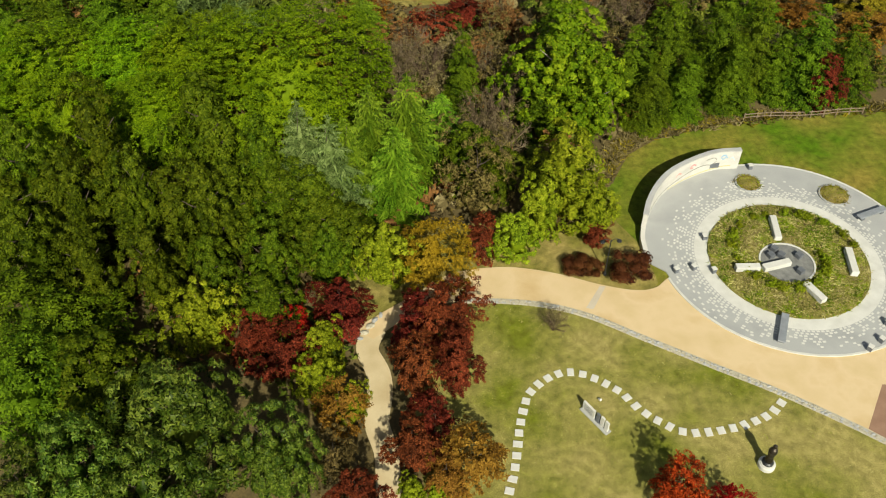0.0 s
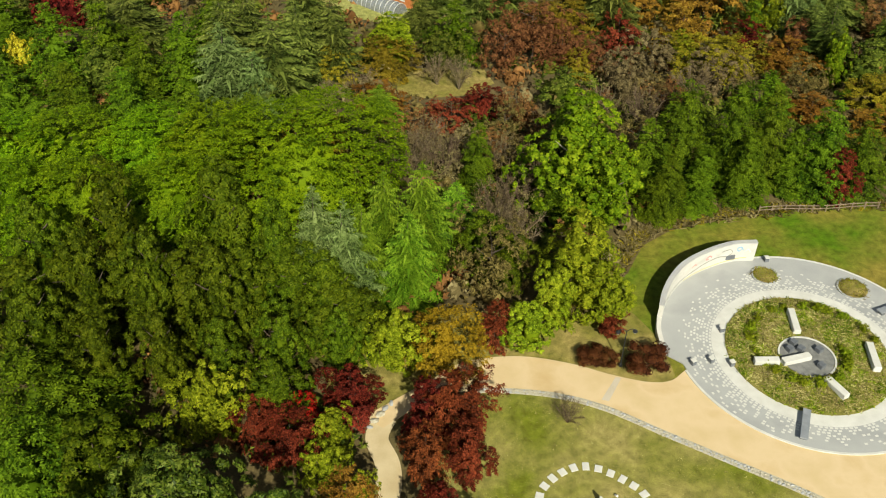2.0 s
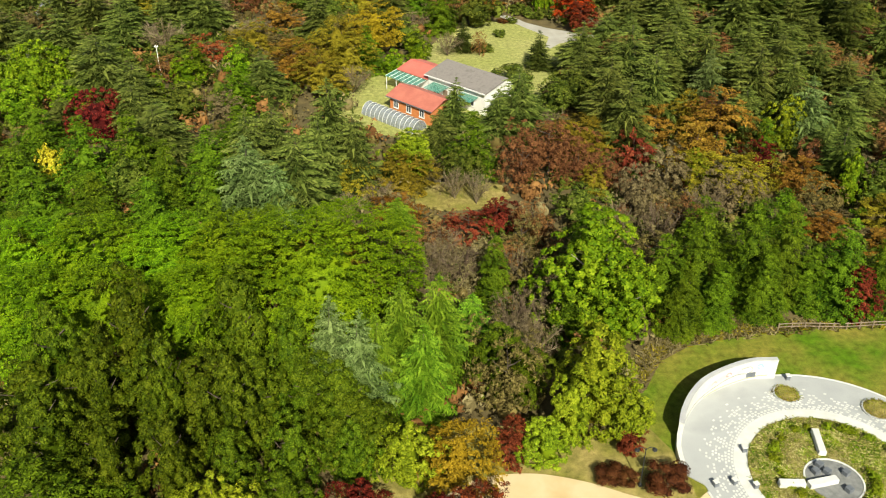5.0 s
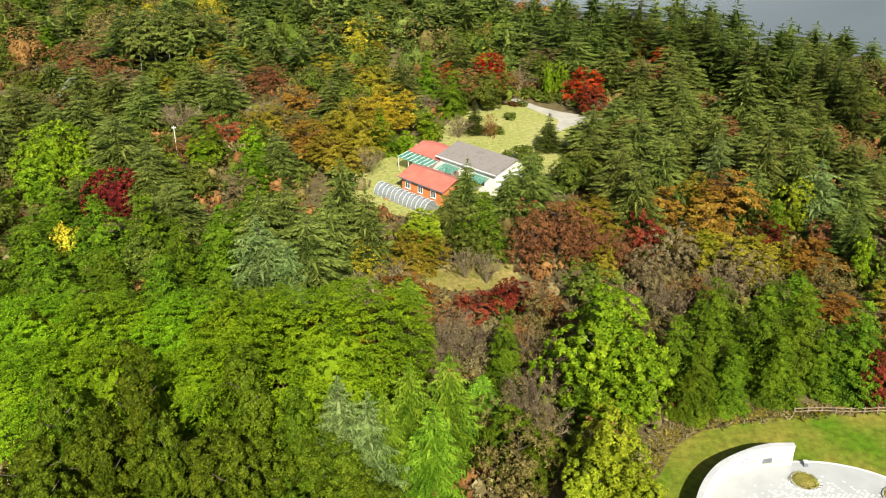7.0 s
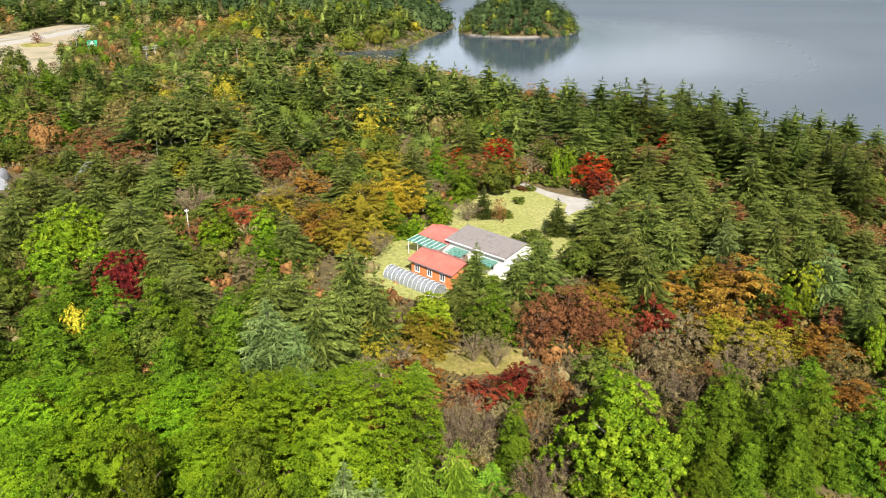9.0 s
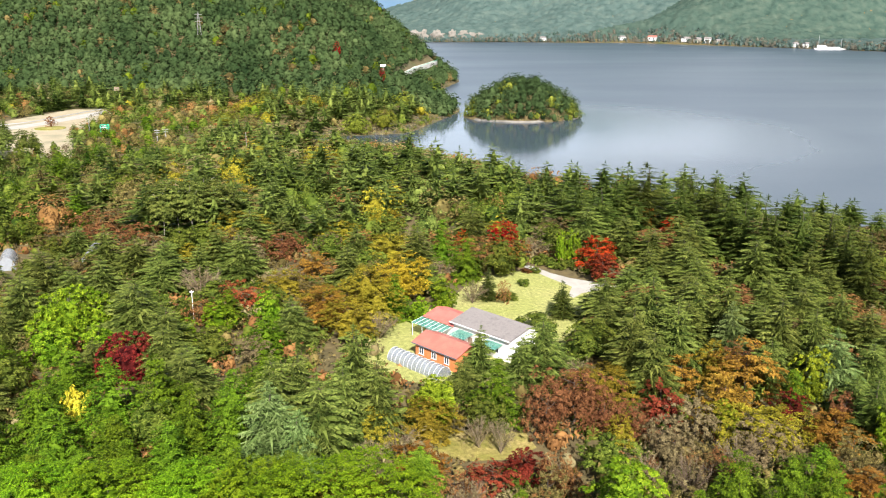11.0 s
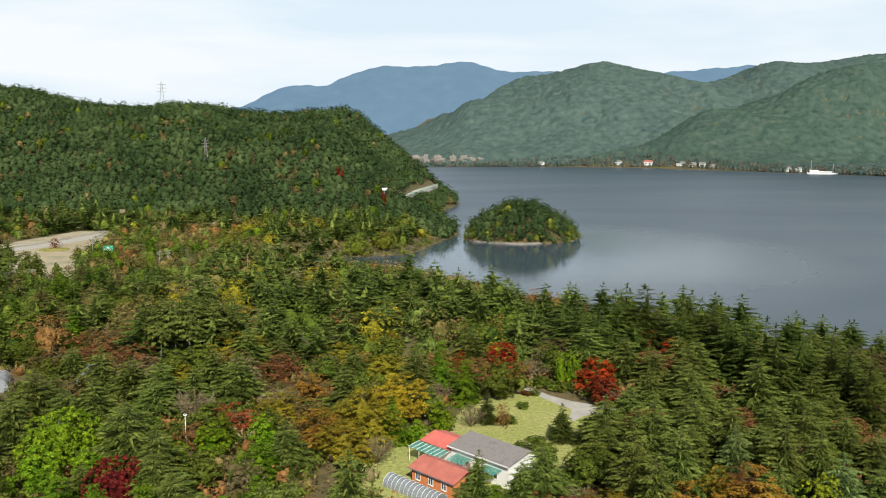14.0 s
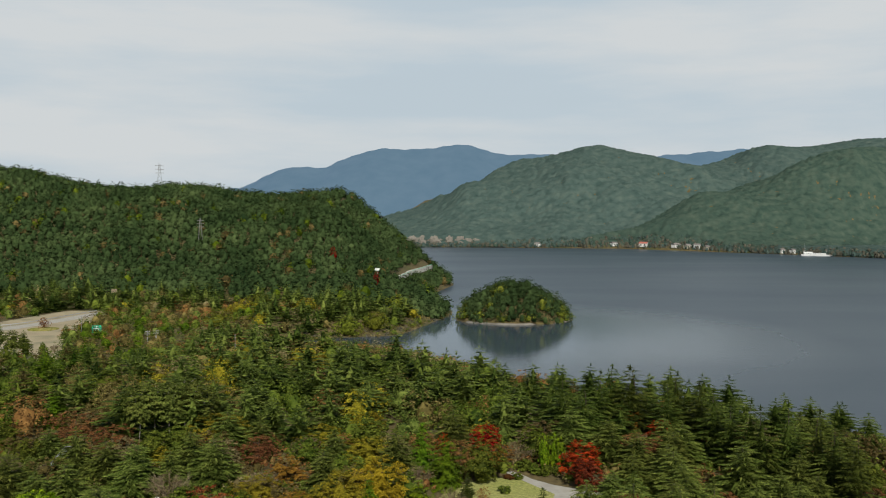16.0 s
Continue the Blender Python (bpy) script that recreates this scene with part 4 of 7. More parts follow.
kind("darkred", "dark_maple", "dark crimson maple with layered crown", "tree", lobed("darkred", 14000, 0.18, 130, 0.5, deep=0.38, core=0.25, fan=True, boughs=8), 6, 6)
kind("scarlet", "scarlet_maple", "scarlet-orange maple among the woods", "tree", lobed("scarlet", 4600, 0.26, 80, 0.6, deep=0.36, core=0.25, fan=True), 7, 6)
kind("bare", "bare_shrub", "leafless grey-brown shrub of fine twigs", "shrub", bare(), 7, 6)
kind("pine", "pine_tree", "tall pine with bare pale trunk and layered green crown", "tree",
     lambda rng: [("trunk", trunk_mesh(rng, 0.9, 0.03, 5, 0.6, PALE_BARK, 0.6)), ("crown", shell_crown(rng, 8500, 0.36, 110, 0.95, LEAVES["deodar"], DOME, 0.38, 0.28, core=0.35, fan=True, boughs=9))], 9, 15)
kind("shore_gold", "golden_tree", "broad golden-brown tree near the lake shore", "tree", lobed("ochre", 3600, 0.46, 80, 1.25, deep=0.3, slim=0.8, core=0.45), 16, 10)
kind("shore_green", "willow_tree", "broad yellow-green willow near the lake shore", "tree", lobed("willow", 3600, 0.46, 80, 1.25, deep=0.3, slim=0.8, core=0.45), 16, 10)
kind("gold", "golden_cherry", "golden yellow cherry tree in autumn leaf", "tree", lobed("gold", 14000, 0.22, 170, 0.7, deep=0.3, limbs=4, core=0.3, fan=True, boughs=9), 9, 8)
kind("crimson", "crimson_maple", "dense round crimson maple among cedars", "tree", lobed("crimson", 12000, 0.2, 220, 0.5, deep=0.12, core=0.6, boughs=10), 8, 7)
kind("tulip", "young_tulip_tree", "broad yellow-green tulip tree among cedars", "tree", lobed("lime", 15000, 0.3, 230, 0.8, TALL_DOME, PALE_BARK, deep=0.36, slim=0.85, limbs=6, core=0.35, boughs=14), 15, 10)
kind("locust", "locust_tree", "feathery fresh green locust tree", "tree", lobed("frond", 17000, 0.22, 170, 0.85, deep=0.34, core=0.35, fan=True, boughs=12), 9, 10)
kind("clump", "bedding_shrub", "low leafy yellow-green shrub in the round bed", "shrub", lobed("yellowgreen", 900, 0.14, 26, 0.26, low=0.0, deep=0.3, limbs=0, core=0.45, boughs=5), 1.6, 0.8)
kind("hedge", "clipped_bush", "round clipped dark green bush", "bush", leafy("olive", 1300, 14, 0.2, low=0.0, clump=0.42, ragged=0.2, squash=0.4), 3, 1.8)
kind("redhedge", "clipped_red_bush", "round clipped bush with dark red leaves", "bush", leafy("hedgered", 4200, 16, 0.11, low=0.0, clump=0.40, ragged=0.2, squash=0.4), 3, 2)

# ---------------------------------------------------------------- single trees: place, height, crown width
plant("olive", -31.3, 59.0, 14, 6.5)
plant("olive", -25.0, 60.4, 16, 8.3)
plant("olive", -21.1, 55.6, 13, 5.5)
plant("olive", -26.5, 55.0, 13, 5.6)
plant("olive", -16.2, 62.1, 15, 7.7)
plant("olive", -15.1, 51.6, 14, 6.1)
plant("olive", -11.1, 57.7, 13, 6.0)
plant("olive", -6.6, 54.0, 11, 6.6)
plant("olive", -29.6, 50.8, 12, 6.4)
plant("olive", -24.3, 48.2, 11, 5.7)
plant("olive", -19.3, 48.1, 11, 5.2)
plant("olive", -14.7, 47.7, 10, 4.9)
plant("olive", -10.4, 49.2, 10, 5.1)
plant("olive", -5.7, 50.4, 8, 4.7)
plant("glossy", -15.4, 33.8, 12, 10.3)
plant("glossy", -21.5, 30.0, 11, 7.2)
plant("glossy", -8.9, 30.6, 11, 6.3)
plant("glossy", -16.6, 28.4, 11, 7.9)
plant("yellowgreen", -15.5, 44.1, 9, 6.3)
plant("olive", -10.5, 45.1, 8, 5.7)
plant("locust", -27.6, 43.7, 10, 10.5)
plant("locust", -27.2, 37.5, 10, 9.5)
plant("olive", -22.1, 38.5, 9, 9.8)
plant("grand", -10.4, 73.7, 13, 20.3)
plant("zelkova", -19.6, 76.9, 12, 11.6)
plant("cypress", -16.3, 81.2, 11, 8.1)
plant("zelkova", -26.2, 77.4, 11, 11.3)
plant("cypress", -23.7, 78.2, 11, 7.4)
plant("zelkova", -33.9, 77.4, 11, 12.2)
plant("cypress", -31.5, 78.9, 11, 7.6)
plant("zelkova", -42.1, 77.5, 11, 13.3)
plant("cypress", -38.5, 82.0, 11, 8.0)
plant("cypress", -42.3, 79.6, 11, 7.9)
plant("zelkova", -37.8, 67.7, 11, 12.1)
plant("zelkova", -32.0, 70.3, 10, 10.3)
plant("zelkova", -23.0, 69.4, 10, 9.9)
plant("pale", -7.9, 60.4, 13, 7.2)
plant("pale", -5.4, 58.4, 13, 7.0)
plant("fir", -1.8, 64.0, 12, 6.7)
plant("fir", 1.6, 63.8, 13, 7.9)
plant("fir", -3.8, 60.3, 11, 6.5)
plant("cypress", 8.1, 76.9, 9, 5.9)
plant("fir", 5.1, 67.8, 8, 5.7)
plant("fir", 0.1, 59.9, 10, 7.1)
plant("brown", 7.7, 59.6, 9, 8.7)
plant("olive", 7.0, 62.8, 8, 6.5)
plant("bare", 10.5, 65.2, 7, 6.6)
plant("bare", 12.4, 71.8, 7, 7.6)
plant("yellowgreen", 15.6, 58.0, 11, 8.6)
plant("yellowgreen", 13.2, 55.5, 8, 5.5)
plant("yellowgreen", 10.8, 53.3, 5, 5.5)
plant("yellowgreen", 18.2, 55.6, 6.5, 5.4)
plant("gold", 2.9, 51.0, 7, 7.1)
plant("yellowgreen", -1.3, 50.9, 7, 6.6)
plant("olive", -4.8, 52.7, 8, 7.3)
plant("darkred", 7.5, 53.3, 5, 3.7)
plant("darkred", 18.0, 54.3, 2.5, 3.1)
plant("poplar", 17.4, 71.4, 15, 12.6)
plant("poplar", 20.3, 68.9, 11, 7.4)
plant("cypress", 26.0, 75.4, 10, 7.1)
plant("cypress", 30.1, 76.5, 12, 7.7)
plant("cypress", 35.6, 77.5, 13, 7.9)
plant("cypress", 39.2, 76.7, 13, 7.4)
plant("cypress", 45.0, 75.3, 12, 8.7)
plant("cypress", 27.2, 71.0, 8, 6.0)
plant("cypress", 42.0, 75.6, 8, 6.0)
plant("cypress", 49.0, 74.3, 10, 6.6)
plant("cypress", 31.2, 72.6, 8, 5.9)
plant("cypress", 36.4, 73.8, 9, 6.2)
plant("darkred", 46.4, 72.6, 7, 4.4)
plant("darkred", -4.9, 45.8, 6, 5.7)
plant("darkred", -9.2, 41.5, 6, 5.3)
plant("darkred", -12.1, 43.9, 5, 4.1)
plant("red", -8.5, 44.2, 5, 3.2)
plant("yellowgreen", -6.1, 41.8, 6, 4.2)
plant("orange", -4.8, 36.2, 6, 4.4)
plant("yellowgreen", -6.5, 38.6, 6, 3.9)
plant("yellowgreen", -3.9, 36.8, 5, 3.0)
plant("brown", -5.2, 31.8, 6, 5.2)
plant("darkred", -3.7, 28.9, 6, 4.3)
plant("darkred", 4.0, 43.6, 7, 6.2)
plant("darkred", 1.1, 43.5, 6, 4.5)
plant("darkred", 0.9, 39.4, 7, 5.0)
plant("darkred", 4.1, 39.4, 6.5, 4.2)
plant("darkred", 2.0, 34.4, 5.5, 4.0)
plant("darkred", 0.3, 32.5, 6, 4.5)
plant("orange", 4.5, 31.0, 6, 6.0)
plant("orange", 2.5, 30.2, 5, 3.6)
plant("yellowgreen", 0.0, 29.7, 3, 2.4)
plant("yellowgreen", 1.9, 29.6, 3, 2.0)
plant("red", 18.3, 28.0, 5, 4.7)
plant("red", 21.7, 26.6, 4, 3.3)
plant("redhedge", 20.3, 49.5, 2.6, 3.8)
plant("redhedge", 15.7, 50.8, 1.5, 2.8)
plant("redhedge", 17.1, 50.4, 1.5, 2.0)
plant("bare", 12.5, 44.1, 2.5, 3.3)
plant("deodar", -70.8, 157.1, 8, 12.0)
plant("deodar", -78.5, 160.7, 11, 14.0)
plant("deodar", -64.2, 154.7, 11, 11.8)
plant("deodar", -73.6, 142.4, 12, 12.6)
plant("deodar", -52.0, 137.4, 12, 16.3)
plant("deodar", -43.8, 128.7, 11, 11.9)
plant("pine", -66.6, 199.6, 16, 8.5)
plant("pine", -64.1, 202.9, 17, 8.6)
plant("pine", -60.7, 202.6, 16, 8.6)
plant("pine", -59.8, 212.2, 16, 10.4)
plant("pine", -55.5, 208.5, 15, 8.7)
plant("tulip", -63.8, 138.6, 10, 15.9)
plant("lime", -62.3, 127.0, 8, 8.9)
plant("lime", -54.9, 128.5, 7, 7.8)
plant("rust", -83.2, 203.2, 8, 16.3)
plant("brown", -81.9, 214.6, 7, 10.9)
plant("tan", -43.3, 182.4, 7, 13.5)
plant("deodar", -48.6, 178.6, 11, 11.5)
plant("deodar", -50.1, 170.0, 9, 8.3)
plant("bare", -47.3, 159.9, 7, 12.6)
plant("scarlet", -38.0, 154.7, 6, 8.8)
plant("rust", -43.0, 145.1, 6, 7.4)
plant("ochre", -56.5, 184.6, 5, 5.3)
plant("lime", -30.7, 144.8, 7, 6.2)
plant("lime", -39.2, 142.1, 6, 7.2)
plant("broad", -98.5, 260.1, 8, 16.8)
plant("broad", -111.8, 225.7, 9, 15.2)
plant("midcypress", -96.3, 220.2, 9, 11.3)
plant("tan", -49.8, 139.3, 6, 8.3)
plant("gold", -7.6, 161.1, 10, 12.2)
plant("ochre", -14.3, 154.1, 9, 11.8)
plant("orange", -21.1, 144.5, 8, 11.2)
plant("ochre", -15.9, 138.6, 8, 10.8)
plant("ochre", -11.6, 146.0, 8, 9.2)
plant("bare", -10.7, 139.4, 5, 7.9)
plant("lime", 0.6, 154.5, 6, 5.9)
plant("lime", -4.0, 148.2, 5, 5.2)
plant("midcypress", 5.4, 173.4, 11, 9.4)
plant("midcypress", 0.2, 183.4, 11, 8.7)
plant("deodar", -5.2, 176.8, 12, 11.0)
plant("broad", 12.7, 175.4, 9, 10.8)
plant("red", 14.9, 197.9, 7, 8.1)
plant("red", 5.0, 194.1, 6, 4.0)
plant("bare", 6.1, 158.1, 5, 6.6)
plant("dark", 9.2, 160.3, 7, 5.1)
plant("rust", 12.2, 158.0, 5, 3.3)
plant("dark", 22.5, 150.6, 7.5, 6.0)
plant("red", 33.9, 179.7, 8, 10.0)
plant("darkred", 33.6, 171.0, 7, 7.2)
plant("hedge", 16.6, 141.7, 3.5, 7.5)
plant("deodar", 15.5, 121.7, 11, 10.8)
plant("deodar", 12.2, 118.6, 9, 7.8)
plant("deodar", 5.9, 123.5, 9, 6.0)
plant("deodar", 3.4, 115.8, 7, 7.1)
plant("deodar", -12.1, 111.3, 14, 9.9)
plant("deodar", -8.4, 102.4, 13, 9.2)
plant("deodar", -14.6, 94.7, 14, 11.8)
plant("deodar", -21.9, 102.5, 13, 11.2)
plant("deodar", -12.5, 100.6, 13, 8.3)
plant("deodar", -19.3, 106.9, 12, 8.9)
plant("rust", 18.4, 108.0, 9, 13.5)
plant("rust", 14.1, 103.9, 8, 8.4)
plant("rust", 21.6, 103.4, 7, 8.5)
plant("yellowgreen", -0.8, 108.9, 7, 8.7)
plant("broad", 5.8, 104.8, 6, 6.6)
plant("ochre", -1.9, 103.1, 6, 8.4)
plant("ochre", -8.6, 101.5, 6, 6.4)
plant("bare", -14.1, 98.0, 5, 6.6)
plant("bare", -5.5, 99.1, 4, 6.7)
plant("bare", -8.9, 96.1, 4, 5.8)
plant("fir", -2.3, 87.3, 8, 8.3)
plant("bare", 4.9, 101.0, 5, 5.3)
plant("bare", 7.7, 99.4, 5, 4.5)
plant("scarlet", 6.1, 90.0, 5, 6.2)
plant("darkred", 10.3, 92.0, 5, 4.9)
plant("rust", 1.6, 86.8, 5, 7.3)
plant("rust", -1.0, 85.6, 5, 4.6)
plant("bare", 0.9, 79.3, 6, 8.1)
plant("bare", 4.6, 79.9, 6, 6.9)
plant("bare", -4.8, 83.4, 6, 5.2)
plant("rust", 13.8, 89.5, 6, 4.8)
plant("bare", 11.1, 77.8, 7, 5.6)
plant("dark", 33.9, 207.8, 17, 13.6)
plant("dark", 38.4, 202.3, 16, 13.3)
plant("dark", 43.6, 211.4, 18, 11.3)
plant("dark", 47.3, 213.7, 19, 11.4)
plant("dark", 51.9, 212.0, 19, 21.3)
plant("dark", 58.4, 203.7, 18, 11.1)
plant("dark", 62.4, 209.8, 18, 11.4)
plant("dark", 65.7, 201.8, 17, 13.7)
plant("dark", 66.5, 193.6, 17, 13.2)
plant("dark", 67.9, 186.0, 16, 10.4)
plant("dark", 69.5, 178.7, 18, 10.1)
plant("dark", 70.8, 175.6, 17, 12.2)
plant("dark", 76.0, 175.3, 18, 10.0)
plant("dark", 79.4, 168.8, 18, 11.0)
plant("dark", 80.2, 162.7, 17, 10.8)
plant("dark", 80.4, 154.9, 17, 10.4)
plant("red", 56.3, 202.1, 7, 8.5)
plant("orange", 51.5, 208.2, 8, 8.7)
plant("scarlet", 67.7, 199.2, 7, 10.0)
plant("bare", 49.6, 193.8, 6, 9.5)
plant("deodar", 33.7, 130.2, 16, 12.8)
plant("deodar", 28.4, 117.9, 15, 10.6)
plant("deodar", 35.8, 122.1, 14, 10.1)
plant("deodar", 29.9, 112.6, 13, 10.3)
plant("deodar", 48.1, 135.1, 14, 10.1)
plant("deodar", 43.1, 138.4, 13, 9.2)
plant("deodar", 52.6, 124.7, 14, 9.6)
plant("deodar", 57.5, 123.5, 13, 8.7)
plant("pale", 56.1, 112.5, 13, 10.1)
plant("pale", 46.6, 129.5, 11, 8.8)
plant("orange", 44.0, 114.3, 10, 11.3)
plant("orange", 38.7, 107.3, 8, 9.0)
plant("ochre", 40.7, 119.4, 8, 6.3)
plant("orange", 35.3, 116.6, 7, 7.0)
plant("darkred", 46.9, 105.0, 7, 5.4)
plant("scarlet", 30.2, 107.8, 7, 6.9)
plant("yellowgreen", 53.0, 112.2, 10, 6.2)
plant("midcypress", 48.2, 107.3, 10, 5.0)
plant("tan", 33.3, 101.6, 7, 8.6)
plant("tan", 39.3, 95.3, 7, 9.1)
plant("bare", 36.7, 93.5, 6, 7.4)
plant("yellowgreen", 37.5, 102.9, 6, 4.8)
plant("rust", 54.2, 104.9, 7, 5.9)
plant("brown", 49.7, 93.0, 7, 7.7)
plant("dark", 56.2, 101.1, 11, 8.4)
plant("lime", 56.4, 97.8, 8, 4.9)
plant("rust", 25.4, 102.9, 6, 7.0)
plant("ochre", 23.5, 100.9, 5, 4.6)
plant("tan", 28.0, 98.1, 6, 6.0)
plant("crimson", -48.0, 121.8, 8, 8.8)
plant("yellow", -49.7, 106.6, 6.5, 4.2)
plant("midcypress", -44.3, 105.5, 11, 11.2)
plant("midcypress", -38.3, 106.5, 11, 10.1)
plant("midcypress", -51.7, 100.5, 10, 10.4)
plant("midcypress", -46.1, 92.3, 10, 10.3)
plant("midcypress", -31.2, 97.3, 11, 8.8)
plant("midcypress", -26.3, 97.3, 11, 9.1)
plant("pale", -20.6, 93.7, 13, 11.1)
plant("pale", -17.1, 92.1, 10, 8.6)
plant("tan", -44.9, 131.3, 6, 7.3)
plant("lime", -42.4, 133.9, 6, 4.4)
plant("midcypress", -38.1, 90.8, 10, 8.6)
plant("midcypress", -30.7, 87.8, 10, 8.2)
plant("midcypress", -23.9, 86.4, 10, 7.3)
plant("rust", 10.4, 80.5, 6, 5.7)
plant("brown", 11.8, 76.1, 7, 6.7)
plant("bare", 2.2, 80.8, 6, 6.9)
plant("bare", -0.9, 81.0, 6, 6.3)
plant("brown", 14.4, 81.6, 6, 5.8)
plant("bare", 9.2, 69.0, 7, 6.2)
plant("brown", 5.6, 65.4, 7, 5.5)
plant("bare", 3.0, 85.5, 5, 5.9)
plant("rust", 15.1, 86.6, 6, 5.4)
plant("olive", 15.6, 69.8, 8, 8.2)
plant("olive", 9.3, 60.2, 7, 6.2)
plant("tan", 28.7, 95.0, 6, 6.6)
plant("brown", 31.3, 89.4, 6, 6.4)
plant("bare", 28.9, 88.1, 6, 7.0)
plant("rust", 33.4, 91.8, 5, 5.1)
plant("bare", 24.2, 90.5, 5, 5.7)
plant("tan", 7.8, 81.9, 5, 5.8)
plant("brown", 12.0, 85.7, 6, 6.6)
plant("bare", 13.3, 76.6, 6, 6.8)
plant("olive", -13.8, 55.1, 11, 8.3)
plant("olive", -9.7, 56.4, 10, 7.7)
plant("olive", -18.8, 56.0, 10, 8.6)
plant("olive", -6.6, 52.8, 9, 6.9)
plant("olive", -23.1, 56.2, 10, 8.7)
plant("olive", -28.4, 56.4, 10, 8.8)
plant("olive", -32.5, 55.9, 10, 9.8)
plant("glossy", -25.0, 29.7, 9, 6.3)
plant("shore_green", -109.2, 432.9, 9, 17.8)
plant("shore_gold", -106.0, 468.2, 9, 19.2)
plant("shore_green", -100.8, 491.7, 9, 16.7)
plant("shore_gold", -73.0, 484.8, 8, 16.3)
plant("shore_green", -44.9, 447.6, 10, 17.9)
plant("shore_green", -31.0, 459.7, 10, 16.8)
plant("shore_green", -23.5, 519.0, 9, 17.3)
plant("ochre", -40.2, 296.5, 8, 12.0)
plant("rust", -34.2, 268.5, 7, 10.9)
plant("ochre", -30.5, 260.8, 6, 10.6)
plant("rust", -17.9, 194.8, 6, 9.4)
plant("brown", -83.0, 207.8, 9, 16.8)
plant("brown", -46.4, 184.9, 9, 11.8)
plant("brown", -24.2, 224.2, 8, 9.2)
plant("ochre", -12.2, 213.9, 6, 5.8)
plant("lime", 29.2, 186.3, 8, 4.4)
plant("hedge", 21.8, 185.5, 2, 3.1)
plant("hedge", 24.5, 183.7, 2, 2.3)
plant("hedge", 27.2, 181.5, 2.2, 3.0)
plant("hedge", 29.5, 180.2, 2, 2.5)
plant("hedge", 31.3, 177.6, 2, 2.5)

# ---------------------------------------------------------------- woods between and beyond the single trees
def in_outline(x, y, outline):
    x, y = np.asarray(x, float), np.asarray(y, float)
    inside = np.zeros(x.shape, bool)
    for (x0, y0), (x1, y1) in zip(outline, outline[1:] + outline[:1]):
        inside ^= ((y0 > y) != (y1 > y)) & (x < (x1 - x0) * (y - y0) / ((y1 - y0) or 1e-9) + x0)
    return inside


OPEN_LAND = [
    [(-4, 10), (-5, 40), (-3.5, 53), (9, 54.5), (18, 59), (24, 68), (34, 71), (48, 73.5), (110, 73), (110, 0)],
    [(-3, 99), (3, 94), (9, 94.5), (14, 98), (13.5, 105), (6, 107.5), (-2, 106)],
    [(-12, 136), (-9, 128), (-6, 119), (18, 119), (23, 139), (36, 158), (38, 167), (34, 172), (25, 184), (14, 182), (5, 174), (-1, 160), (-8, 152), (-12, 142)],
    [(-106, 166), (-86, 166), (-73, 178), (-73, 193), (-106, 193)],
]
CAR_PARK = [(-225, 300), (-152, 294), (-137, 316), (-158, 365), (-166, 385), (-172, 430), (-180, 470), (-190, 490), (-210, 490), (-230, 400)]
rnd = random.Random(5)


def jitter(x0, x1, y0, y1, step, keep):
    """Uneven spots over a stretch of land, as an array."""
    gx, gy = np.meshgrid(np.arange(x0, x1, step), np.arange(y0, y1, step))
    r = np.random.default_rng(int(x0 * 7 + y0 + 9000))
    x, y = (g.ravel() + r.uniform(-0.45, 0.45, g.size) * step for g in (gx, gy))
    k = keep(x, y)
    return np.stack([x[k], y[k]], -1)


def fits(x, y, r, tight=0.62):
    return all((x - a) ** 2 + (y - b) ** 2 > (tight * (r + c)) ** 2 for a, b, c in planted)


def wild(x, y):
    k = np.abs(x) < y * 0.60 + 8
    for o in OPEN_LAND + [CAR_PARK]:
        k &= ~in_outline(x, y, o)
    return k


MIX_LEFT = ["midcypress", "midcypress", "midcypress", "broad", "deodar"]
MIX_NEAR_LEFT = ["zelkova", "zelkova", "midcypress"]
MIX_MID = ["deodar", "deodar", "deodar", "broad", "broad", "brown", "brown", "rust", "tan", "bare", "broad", "orange", "broad", "ochre", "tan", "midcypress"]
MIX_EAST = ["deodar", "deodar", "deodar", "deodar", "deodar", "broad", "rust", "brown"]
for x, y in jitter(-130, 130, 40, 205, 6.6, lambda x, y: wild(x, y) & (lake_distance(x, y) > 6) & ~((y < 72) & (x > -5))):
    key = rnd.choice(MIX_NEAR_LEFT if y < 75 else MIX_LEFT if x < -14 and y < 116 else (MIX_EAST if x > 28 and y > 105 else MIX_MID))
    info = KINDS[key]
    s = rnd.uniform(0.62, 0.85) if y < 165 else rnd.uniform(0.8, 1.05)
    if fits(x, y, info["wide"] * s / 2, 0.62 if y > 75 else 0.85):
        wide = round(info["wide"] * s * rnd.uniform(1.3, 1.65), 1)
        if not (-20 < x < -2 and 112 < y < 134):               # the slope below the tunnel stays clear
            plant(key, round(x, 1), round(y, 1), round(info["high"] * s * 0.92, 1), wide)


UNDER = jitter(-135, 135, 42, 206, 3.6, lambda x, y: wild(x, y) & (lake_distance(x, y) > 4) & ~((y < 57) & (x > -5)) & ~((y < 77) & (x > 30)))


